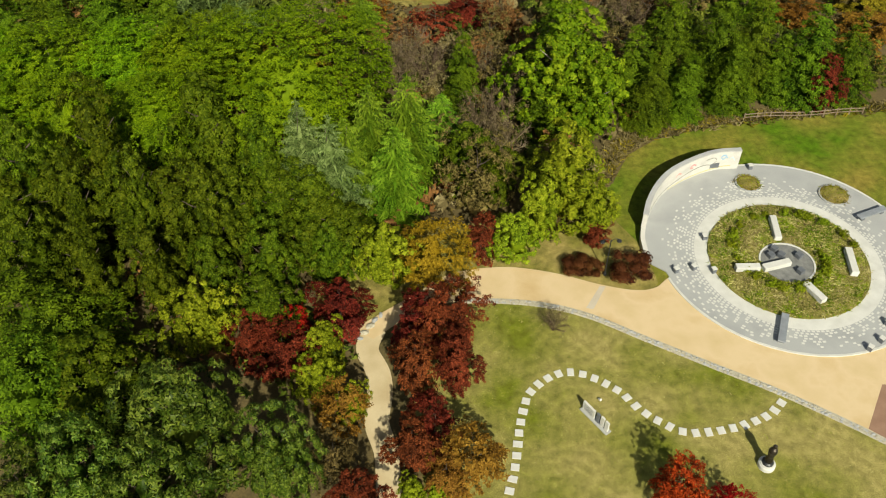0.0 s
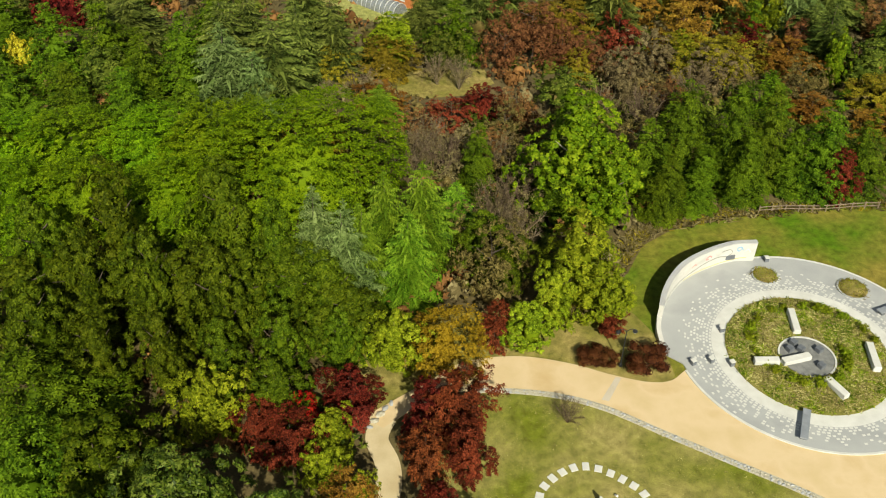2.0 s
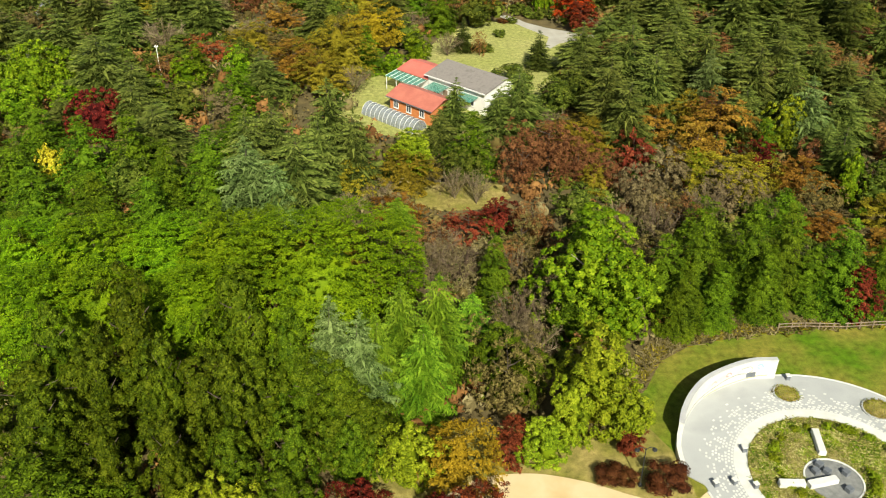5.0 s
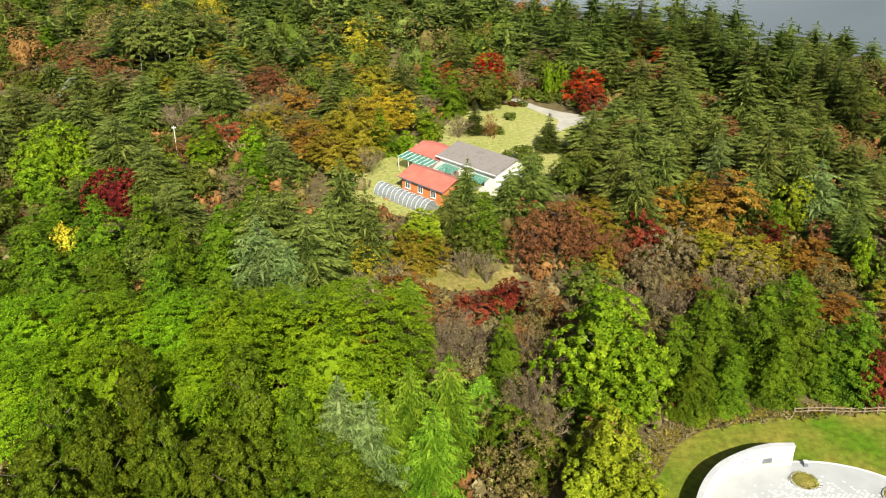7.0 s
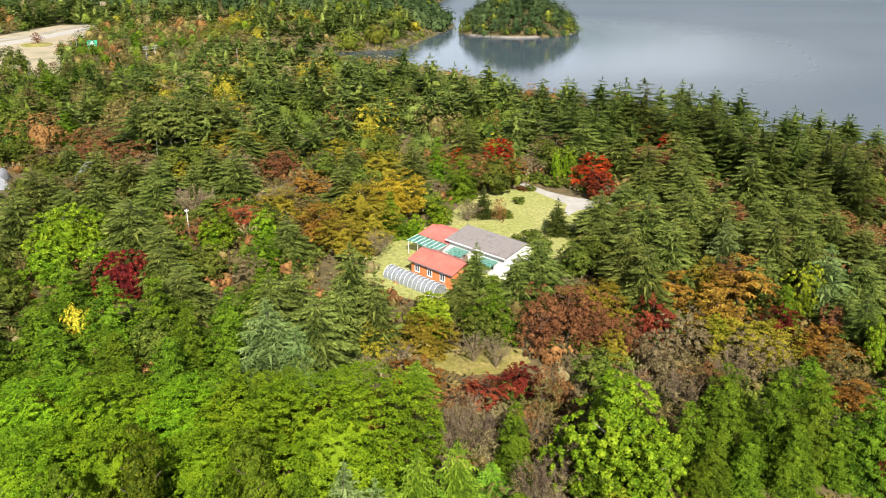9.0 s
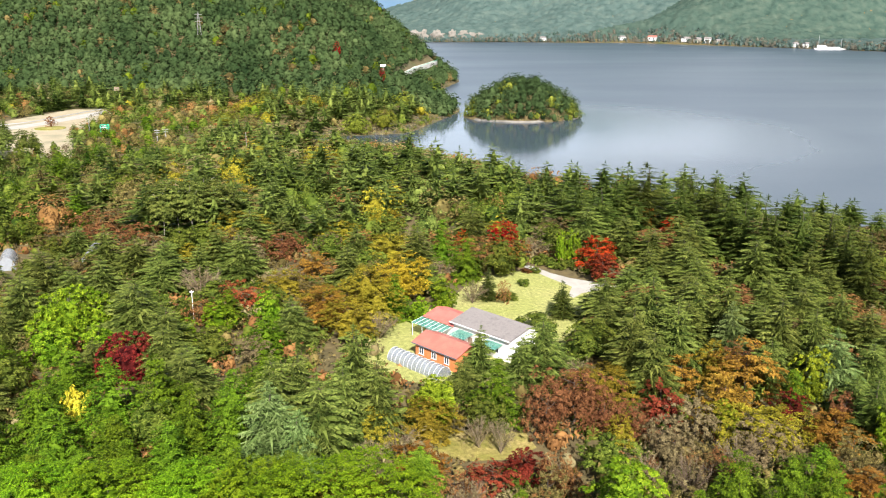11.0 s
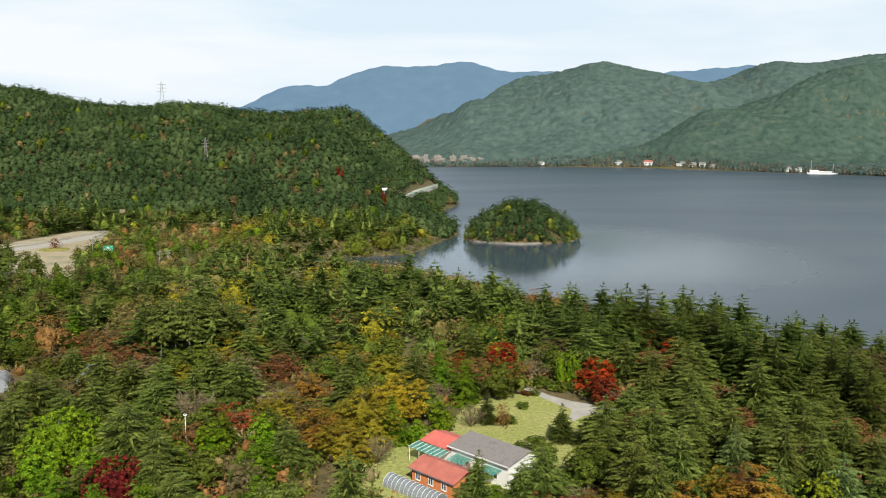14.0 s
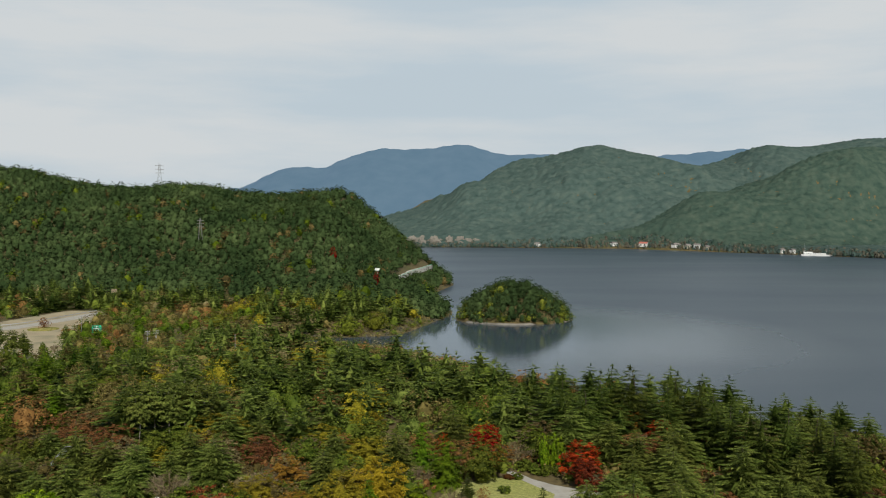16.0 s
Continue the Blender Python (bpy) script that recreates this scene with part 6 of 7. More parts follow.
# sculpture on a round white plinth
sculpture = thing("sculpture", "dark bronze upright sculpture on a round white plinth", "sculpture", pose(25.85, 30.35, 0.03))
part("plinth", turned([(0.62, 0), (0.62, 0.34), (0.56, 0.40), (0.50, 0.40), (0.50, 0.48)], 28), STONE_WHITE, sculpture, "white stone plinth")
part("collar", turned([(0.42, 0.0), (0.42, 0.1), (0.3, 0.2)], 20), METAL_DARK, sculpture).location = (0, 0, 0.483)
part("figure", turned([(0.26, 0.0), (0.30, 0.25), (0.22, 0.6), (0.27, 1.0), (0.33, 1.35), (0.24, 1.6), (0.12, 1.72), (0.17, 1.86), (0.13, 2.02), (0.02, 2.08)], 16),
     surface("bronze", [(0.035, 0.03, 0.025), (0.08, 0.065, 0.05)], 3.0, 0.4, 0.3, 20, 0.7), sculpture, "dark bronze figure").location = (0, 0, 0.66)

# wooden rail fence along the wood's edge
fence = thing("rail_fence", "low weathered wooden rail fence at the wood's edge", "fence", pose(37.6, 70.9, 0.0))
for k in range(10):
    part("post", moved(tube(0.07, 0.06, -0.05, 0.95, 8), pose(k * 1.45, 0.12 * math.sin(k), 0)), WOOD_POST, fence)
for k in range(9):
    for z in (0.42, 0.80):
        p, q = (k * 1.45, 0.12 * math.sin(k), z), ((k + 1) * 1.45, 0.12 * math.sin(k + 1), z)
        bm = bmesh.new()
        v, f = limb(p, q, 0.05, 0.045, 6)
        vs = [bm.verts.new(c) for c in v]
        for face in f:
            bm.faces.new([vs[j] for j in face])
        part("rail", bm, WOOD_POST, fence)

# pale strip across the path, darker paving at its lower end
bm = flat_mesh("strip", [(17.45, 48.7), (17.95, 48.6), (16.35, 46.1), (15.75, 46.3)], 0.066)
tagged(part("path_strip", bm, surface("pale_concrete", [(0.50, 0.43, 0.33), (0.58, 0.52, 0.42)], 1.0, 0.9, 0.1, 30)), "pale concrete strip across the sandy path", "paving", kind="structure")
bm = flat_mesh("strip", [(37.4, 36.6), (34.6, 32.75), (40.2, 27.2), (48, 22), (52, 34)], 0.066)
tagged(part("brown_paving", bm, surface("brown_paving", [(0.26, 0.15, 0.10), (0.33, 0.20, 0.14)], 1.0, 0.9, 0.2, 30)), "reddish-brown paving beyond the sandy path", "paving", kind="structure")

# ---------------------------------------------------------------- the house in the woods
HOUSE = pose(1.7, 137.7, 0.04, 0, 0, -45)       # its own axes: x along the front, y away from it
ROOF_GREY = surface("grey_shingle", [(0.16, 0.145, 0.135), (0.24, 0.215, 0.20), (0.19, 0.17, 0.16)], 0.9, 0.9, 0.4, 12)
ROOF_RED = surface("red_metal_roof", [(0.55, 0.13, 0.10), (0.66, 0.19, 0.15)], 0.7, 0.5, 0.1, 20)
ROOF_BRICK = surface("faded_red_roof", [(0.40, 0.12, 0.09), (0.52, 0.18, 0.13)], 0.7, 0.6, 0.15, 20)
ORANGE_WALL = surface("orange_wall", [(0.52, 0.17, 0.05), (0.64, 0.24, 0.085)], 1.2, 0.8, 0.15, 20)
GLASS_DARK = surface("window_glass", [(0.05, 0.06, 0.07), (0.09, 0.10, 0.11)], 2.0, 0.12, 0.0, 20, 0.0, 0.6)
FRAME_WHITE = surface("white_frame", [(0.74, 0.74, 0.72), (0.8, 0.8, 0.78)], 2.0, 0.5, 0.05, 30)


def clear_sheet(name, colour, see=0.6, rough=0.25):
    """Corrugated plastic or greenhouse film: partly see-through."""
    m, n, l, b = shader(name)
    b.inputs["Base Color"].default_value, b.inputs["Roughness"].default_value = (*colour, 1), rough
    tr, mix, nz, co = n.new("ShaderNodeBsdfTransparent"), n.new("ShaderNodeMixShader"), n.new("ShaderNodeTexNoise"), n.new("ShaderNodeTexCoord")
    nz.inputs["Scale"].default_value, nz.inputs["Detail"].default_value = 1.2, 5
    l.new(co.outputs["Object"], nz.inputs["Vector"])
    r = n.new("ShaderNodeMapRange")
    r.inputs["To Min"].default_value, r.inputs["To Max"].default_value = see - 0.25, see + 0.2
    l.new(nz.outputs["Fac"], r.inputs["Value"])
    l.new(r.outputs[0], mix.inputs["Fac"])
    l.new(b.outputs["BSDF"], mix.inputs[1])
    l.new(tr.outputs["BSDF"], mix.inputs[2])
    l.new(mix.outputs["Shader"], n["Material Output"].inputs["Surface"])
    return m


GREEN_SHEET = clear_sheet("green_plastic_sheet", (0.12, 0.33, 0.26), 0.5)
FILM = clear_sheet("greenhouse_film", (0.30, 0.33, 0.36), 0.55)


def walls(x0, x1, y0, y1, z, thick=0.22):
    """Four walls of one room, open above."""
    bm = bmesh.new()
    for a, b, c, d in ((x0, x1, y0, y0 + thick), (x0, x1, y1 - thick, y1), (x0, x0 + thick, y0 + thick, y1 - thick), (x1 - thick, x1, y0 + thick, y1 - thick)):
        made = bmesh.ops.create_cube(bm, size=1.0)["verts"]
        for v in made:
            v.co = ((a + b) / 2 + v.co.x * (b - a), (c + d) / 2 + v.co.y * (d - c), z / 2 + v.co.z * z)
    return bm


def pitched(x0, x1, points, thick=0.14):
    """A roof of flat pitches: points are (y, z) from front eave to back eave."""
    bm = bmesh.new()
    ends = []
    for x in (x0, x1):
        ends.append([bm.verts.new((x, y, z)) for y, z in points] + [bm.verts.new((x, y, z - thick)) for y, z in points[::-1]])
    n = len(ends[0])
    for k in range(n):
        bm.faces.new((ends[0][k], ends[0][(k + 1) % n], ends[1][(k + 1) % n], ends[1][k]))
    bm.faces.new(ends[0][::-1])
    bm.faces.new(ends[1])
    bmesh.ops.recalc_face_normals(bm, faces=bm.faces)
    return bm


def window(parent, x, y, z, w, h, turn=0.0):
    """A two-leaf window standing proud of a wall: frame, sill and panes."""
    at = pose(x, y, z, 0, 0, turn)
    bm = bmesh.new()
    for cx_, cz_, sx, sz in ((-w / 2, h / 2, 0.09, h), (w / 2, h / 2, 0.09, h), (0, h / 2, 0.07, h), (0, 0, w + 0.09, 0.09), (0, h, w + 0.09, 0.09)):
        for v in bmesh.ops.create_cube(bm, size=1.0)["verts"]:
            v.co = (cx_ + v.co.x * sx, -0.03 + v.co.y * 0.07, cz_ + v.co.z * sz)
    win = part("window", moved(bm, at), FRAME_WHITE, parent, "white framed window")
    for s in (-1, 1):
        part("pane", moved(box(w / 2 - 0.08, 0.02, h - 0.09, 0, 0.045), at @ pose(s * w / 4, -0.012, 0)), GLASS_DARK, win)
    part("sill", moved(box(w + 0.2, 0.16, 0.06, 0, -0.11), at @ pose(0, -0.06, 0)), FRAME_WHITE, win)


house = thing("house", "white rendered house with a grey shingled roof", "house", HOUSE)
part("wall", walls(0.3, 12.9, 0.3, 7.2, 3.55), PLASTER, house)
for x in (0.3, 12.68):
    gable = bmesh.new()
    vs = [[gable.verts.new((x + dx, y, z)) for y, z in ((0.3, 3.552), (7.2, 3.552), (7.2, 3.7), (5.4, 4.9), (0.3, 3.86))] for dx in (0, 0.22)]
    for k in range(5):
        gable.faces.new((vs[0][k], vs[0][(k + 1) % 5], vs[1][(k + 1) % 5], vs[1][k]))
    gable.faces.new(vs[0]); gable.faces.new(vs[1][::-1])
    bmesh.ops.recalc_face_normals(gable, faces=gable.faces)
    part("gable", gable, PLASTER, house)
roof = part("roof", pitched(-0.15, 13.3, [(-0.25, 3.95), (5.4, 5.15), (7.6, 3.95)]), ROOF_GREY, house, "grey shingled roof")
for k in range(1, 11):
    y = -0.25 + 5.65 * k / 11
    part("course", pitched(-0.16, 13.31, [(y - 0.02, 3.95 + 1.2 * (y + 0.25) / 5.65 + 0.002), (y + 0.10, 3.95 + 1.2 * (y + 0.35) / 5.65 + 0.014)], 0.03), ROOF_GREY, roof)
part("fascia", moved(box(13.5, 0.05, 0.22), pose(6.57, -0.285, 3.76)), FRAME_WHITE, house, "white fascia board")
for x, z, w, h in ((2.2, 1.0, 1.5, 1.2), (6.0, 1.0, 1.5, 1.2), (9.8, 1.0, 1.5, 1.2)):
    window(house, x, 0.297, z, w, h)
window(house, 12.903, 2.2, 1.0, 1.3, 1.2, 90)
window(house, 12.903, 5.2, 1.0, 1.3, 1.2, 90)
part("door", moved(box(1.0, 0.06, 2.05, 0.01), pose(4.2, 0.265, 0.02)), WOOD_POST, house, "brown front door")
part("canopy", pitched(1.5, 5.0, [(-2.2, 2.55), (0.29, 2.85)], 0.05), GREEN_SHEET, house, "green plastic canopy")
part("canopy", pitched(8.0, 11.5, [(-1.8, 2.5), (0.29, 2.8)], 0.05), GREEN_SHEET, house, "green plastic canopy")

annex = thing("annex", "low white annex with a bright red metal roof", "house", HOUSE)
part("wall", walls(-6.7, 0.0, 0.5, 6.0, 2.9), PLASTER, annex)
red = part("roof", pitched(-7.1, 0.25, [(0.1, 3.05), (3.6, 3.95), (6.3, 3.2)]), ROOF_RED, annex, "bright red metal roof")
for k in range(14):
    part("seam", pitched(-6.9 + 0.52 * k, -6.86 + 0.52 * k, [(0.1, 3.085), (3.6, 3.985)], 0.03), ROOF_RED, red)
lean = part("canopy", pitched(-7.4, 0.0, [(-2.5, 2.45), (0.45, 2.85)], 0.04), GREEN_SHEET, annex, "green see-through plastic canopy")
for k in range(8):
    part("rib", pitched(-7.4 + 1.05 * k, -7.34 + 1.05 * k, [(-2.52, 2.50), (0.45, 2.90)], 0.045), FRAME_WHITE, lean)
for x in (-7.2, -4.8, -2.4, -0.2):
    part("post", moved(tube(0.05, 0.05, 0, 2.4, 8), pose(x, -2.35, 0)), FRAME_WHITE, annex)
window(annex, -4.6, 0.497, 0.9, 1.6, 1.2)

cottage = thing("cottage", "orange-walled cottage with a faded red roof", "house", HOUSE)
part("wall", walls(0.2, 9.4, -8.6, -3.0, 2.5), ORANGE_WALL, cottage)
for x in (0.2, 9.2):
    gable = bmesh.new()
    vs = [[gable.verts.new((x + dx, y, z)) for y, z in ((-8.6, 2.502), (-3.0, 2.502), (-5.7, 3.60))] for dx in (0, 0.2)]
    for k in range(3):
        gable.faces.new((vs[0][k], vs[0][(k + 1) % 3], vs[1][(k + 1) % 3], vs[1][k]))
    gable.faces.new(vs[0]); gable.faces.new(vs[1][::-1])
    bmesh.ops.recalc_face_normals(gable, faces=gable.faces)
    part("gable", gable, ORANGE_WALL, cottage)
brick = part("roof", pitched(-0.4, 9.9, [(-9.0, 2.62), (-5.7, 3.85), (-2.6, 2.62)]), ROOF_BRICK, cottage, "faded red roof")
for k in range(19):
    part("seam", pitched(-0.15 + 0.53 * k, -0.11 + 0.53 * k, [(-9.0, 2.65), (-5.7, 3.88)], 0.03), ROOF_BRICK, brick)
part("fascia", moved(box(10.3, 0.05, 0.16), pose(4.75, -9.03, 2.44)), STONE_DARK, cottage, "dark eaves board")
for x in (1.6, 4.5, 7.4):
    window(cottage, x, -8.603, 0.95, 1.0, 1.15)

tunnel = thing("greenhouse", "hooped greenhouse tunnel of cloudy plastic film", "greenhouse", HOUSE @ pose(0, -11.2, 0))
ARC = [(1.55 * math.cos(radians(a)), 1.75 * math.sin(radians(a))) for a in range(0, 181, 12)]
part("film", pitched(-2.2, 9.4, [(-y, z + 0.02) for y, z in ARC], 0.02), FILM, tunnel)
for k in range(13):
    x = -2.2 + 11.6 * k / 12
    part("hoop", pitched(x - 0.03, x + 0.03, [(-y * 1.012, z * 1.012 + 0.045) for y, z in ARC], 0.04), FRAME_WHITE, tunnel)
for x in (-2.2, 9.4):
    bm = bmesh.new()
    bm.faces.new([bm.verts.new((x, -y, z + 0.01)) for y, z in ARC])
    bmesh.ops.solidify(bm, geom=bm.faces[:], thickness=0.02)
    part("end_sheet", bm, FILM, tunnel)

# drive and garden plants
tagged(part("driveway", flat_mesh("driveway", [(19.5, 184), (21.6, 181.5), (23.6, 178.2), (27.5, 174.4), (34.5, 170.4), (37, 169), (36, 165.5), (33.2, 166.4), (28.5, 164.5), (26.4, 161.5), (25.4, 162.4), (27.0, 168.6), (23.4, 174.0), (20.6, 178.6), (18.2, 183)], 0.06), ASPHALT),
       "pale concrete driveway across the garden lawn", "driveway", kind="structure")
for x, y, h, w in ((13.2, 161.0, 1.3, 4.2), (20.6, 178.2, 1.3, 2.4), (22.7, 184.2, 2.6, 3.2), (24.6, 182.0, 1.6, 3.0), (26.2, 180.6, 1.5, 2.4)):
    plant("hedge", x, y, h, w)
plant("redhedge", 18.6, 178.6, 0.9, 2.6)
plant("redhedge", 11.0, 161.5, 0.9, 2.4)
plant("hedge", 17.1, 169.3, 1.5, 2.4)
plant("lime", 26.3, 183.0, 8.5, 3.2)

# ---------------------------------------------------------------- beyond: car park, poles, hill road, far shore
tagged(part("car_park", flat_mesh("car_park", CAR_PARK, 0.06), surface("pale_gravel", [(0.30, 0.245, 0.15), (0.40, 0.34, 0.22), (0.20, 0.19, 0.11)], 0.05, 0.95, 0.2, 3)),
       "pale sandy car park among the trees", "car park", kind="structure")
tagged(part("road", flat_mesh("road", [(-206, 404), (-199, 412), (-187, 452), (-183, 474), (-190, 484), (-194, 470), (-203, 430), (-212, 415)], 0.10), ASPHALT), "pale concrete road curving past the car park", "road", kind="structure")
rail = thing("guard_rail", "low grey guard rail beside the road", "rail", pose(0, 0, 0))
line = smooth_line([(-214, 417), (-205, 432), (-197, 466), (-192, 486)], 6)
part("beam", standing_wall(line, 0.15, 0.95, 0.55), STONE_GREY, rail)
for p in line[::3]:
    part("post", moved(box(0.16, 0.16, 0.9), pose(p[0], p[1], 0)), STONE_GREY, rail)
isle_bed = tagged(part("traffic_island", turned([(7.0, 0), (7.0, 0.25), (5.0, 0.5), (0.1, 0.8)], 28), LAWN), "round grassy traffic island", "planter", kind="structure")
isle_bed.matrix_basis = pose(-187, 410, 0.06)
plant("rust", -187, 411, 6, 6)
for x, y, h in ((-166, 318, 15), (-160, 311, 14), (-172, 323, 15), (-157, 321, 12), (-177, 330, 14)):
    plant("pine", x, y, h, h * 0.6)
plant("broad", -158, 333, 5, 6)
plant("bare", -150, 340, 4, 5)
for x, y, key, h in ((-160, 306, "broad", 7), (-152, 316, "rust", 5), (-150, 330, "broad", 6), (-176, 318, "broad", 8), (-168, 352, "deodar", 8), (-181, 345, "deodar", 10), (-190, 372, "deodar", 11), (-163, 380, "deodar", 7), (-172, 300, "deodar", 9), (-166, 410, "olive", 5)):
    plant(key, x, y, h, h * 0.75)

for k in range(16):                             # trees along the near edge of the car park
    plant(("deodar", "broad", "deodar", "brown")[k % 4], -212 + 4.6 * k + 2 * math.sin(5 * k), 302 + 3.5 * math.sin(3.1 * k) + (10 if k % 3 == 0 else 0), 8 + 2 * math.sin(2 * k), 7.5)

SIGN_GREEN = surface("green_sign", [(0.02, 0.42, 0.24), (0.035, 0.50, 0.30)], 0.5, 0.4, 0.0, 10)
sign = thing("road_sign", "large green road sign on a grey post", "sign", pose(-150.5, 383.0, 0, 0, 0, 22))
part("post", tube(0.12, 0.1, 0, 5.6, 8), STONE_GREY, sign)
board = part("board", moved(box(4.0, 0.12, 3.2, 0.03), pose(0, -0.2, 2.4)), SIGN_GREEN, sign, "green board")
for z, w in ((4.8, 2.0), (4.0, 2.8), (3.2, 2.2)):
    part("bar", moved(box(w, 0.02, 0.35), pose(-0.2, -0.275, z)), FRAME_WHITE, board, "white line of writing")


for x, y, w_, h_, mat, words in ((-38.2, 569.0, 3.6, 1.6, FRAME_WHITE, "small white sign board on the wooded hill"), (-189.0, 505.0, 3.0, 2.2, WOOD_POST, "pale grey billboard beyond the car park")):
    board = thing("sign_board", words, "sign", pose(x, y, float(ground_z(x, y)), 0, 0, 10))
    part("post", tube(0.16, 0.14, -0.2, 9.0, 8), STONE_GREY, board)
    part("board", moved(box(w_, 0.16, h_, 0.03), pose(0, -0.25, 8.2)), mat, board, "plain board")
plant("red", -70.0, 586.0, 11.5, 7)
plant("red", -38.0, 556.0, 10.5, 6)


POLE_GREY = surface("weathered_concrete", [(0.19, 0.185, 0.175), (0.27, 0.265, 0.25)], 1.0, 0.9, 0.2, 20)


def pole(x, y, high, crossarm=True, label="tall concrete power pole with a crossarm"):
    ob = thing("power_pole", label, "pole", pose(x, y, float(ground_z(x, y)), 0, 0, 15), "power poles")
    part("post", tube(0.17, 0.11, -0.1, high, 10), POLE_GREY, ob)
    if crossarm:
        for z in (high - 0.6, high - 1.5):
            part("crossarm", moved(box(2.2, 0.14, 0.14), pose(0, 0.2, z)), STONE_GREY, ob)
        for s in (-0.95, -0.35, 0.35, 0.95):
            part("insulator", moved(tube(0.07, 0.05, 0, 0.3, 6), pose(s, 0.2, high - 0.53)), POLE_GREY, ob)
        part("transformer", moved(tube(0.32, 0.32, 0, 1.1, 10), pose(0.0, -0.45, high - 3.6)), POLE_GREY, ob)
    return ob


pole(-29.8, 290, 10.5)
pole(-116.0, 349, 8)
pole(-113.5, 352, 8)
pole(-156.5, 381, 10, False, "plain pale lamp pole by the car park")
pole(-74.6, 326, 10, False, "plain pale lamp pole among trees")


def pylon(x, y, high, wide):
    ob = thing("power_pylon", "lattice steel power pylon on the wooded hill", "pylon", pose(x, y, float(ground_z(x, y)), 0, 0, 20), "power pylons")
    def bars(name, pairs, r):
        pieces = [limb(a, b, r, r, 4) for a, b in pairs]
        v, f = gather(pieces)
        part(name, mesh_of(name, v, f, POLE_GREY), None, ob)
    corners = [(-1, -1), (1, -1), (1, 1), (-1, 1)]
    at = lambda c, z: (c[0] * wide * (1 - 0.85 * z / high) / 2, c[1] * wide * (1 - 0.85 * z / high) / 2, z)
    for c in corners:
        bars("leg", [(at(c, 0), at(c, high))], 0.11)
    zs = np.linspace(0, high * 0.95, 7)
    for k in range(4):
        bars("bracing", [(at(corners[k], a), at(corners[(k + 1) % 4], b)) for a, b in zip(zs, zs[1:])], 0.06)
    for z in (0.66, 0.78, 0.9):
        bars("crossarm", [((-wide * 0.75, 0, high * z), (wide * 0.75, 0, high * z))], 0.16)


pylon(-247, 765, 27, 5.0)
pylon(-168, 612, 19, 3.2)

# hooped greenhouses in the woods
FILM = clear_sheet("white_film", (0.30, 0.32, 0.34), 0.3)
for x, y, a in ((-96.5, 183, 112), (-79.5, 188, 100)):
    g = thing("greenhouse", "white hooped greenhouse roof among cedars", "greenhouse", pose(x, y, 0, 0, 0, a), "greenhouses in the woods")
    part("film", pitched(-4, 4, [(-y_ * 1.2, z_ * 1.7 + 0.05) for y_, z_ in ARC], 0.04), FILM, g)
    for j in range(7):
        part("hoop", pitched(-4 + 1.33 * j - 0.04, -4 + 1.33 * j + 0.04, [(-y_ * 1.22, z_ * 1.73 + 0.06) for y_, z_ in ARC], 0.05), POLE_GREY, g)
    part("end_wall", flat_mesh("end_wall", [(-y_ * 1.18, z_ * 1.68 + 0.04) for y_, z_ in ARC], 0.0, 0.04), FILM, g).matrix_basis = pose(-3.95, 0, 0, 90, 0, 90)

for x, y, key, h in ((-93, 170, "deodar", 6), (-87, 172, "broad", 5), (-82, 177, "deodar", 5.5), (-77, 180, "broad", 5), (-99, 172, "deodar", 6), (-90, 176, "tan", 4), (-88, 188, "broad", 6), (-84, 191, "deodar", 8)):
    plant(key, x, y, h, h * 1.1)

# a white cross-armed post that stands among the trees
cross = thing("garden_lamp", "white cross-armed lamp post among brown trees", "lamp post", pose(-44.9, 146.2, 0, 0, 0, 10))
part("post", tube(0.08, 0.06, -0.1, 6.6, 8), FRAME_WHITE, cross)
part("crossarm", moved(box(0.6, 0.1, 0.1, 0.02), pose(0, 0, 6.2)), FRAME_WHITE, cross)
for s_ in (-0.26, 0.26):
    part("lamp_head", moved(box(0.16, 0.16, 0.2, 0.04), pose(s_, 0, 6.3)), FRAME_WHITE, cross)

# hillside road on its white retaining wall
line = smooth_line([(-28, 620), (-22.2, 690), (-14.2, 740), (-6.4, 790)], 6)
road_z = np.maximum(ground_z(line[:, 0], line[:, 1]) + 0.8, 10.3)
tagged(part("retaining_wall", standing_wall(line, 5.0, road_z, road_z - 3.5), surface("pale_wall", [(0.55, 0.53, 0.48), (0.66, 0.64, 0.58)], 0.1, 0.9, 0.1, 4)), "pale lakeside road on its retaining wall", "road", kind="structure")
rail = thing("road_rail", "green guard rail beside the lakeside road", "rail", pose(0, 0, 0))
part("beam", standing_wall(line + (2.3, -0.5), 0.2, road_z + 0.9, road_z + 0.5), SIGN_GREEN, rail)
for p, z in zip(line[::2], road_z[::2]):
    part("post", moved(box(0.2, 0.2, 1.1), pose(p[0] + 2.3, p[1] - 0.5, z - 0.02)), POLE_GREY, rail)

# far shore: boat restaurant, houses and pale rock
ROCK = surface("pale_rock", [(0.10, 0.09, 0.075), (0.22, 0.20, 0.17), (0.14, 0.13, 0.105)], 0.08, 0.95, 0.5, 0.6)


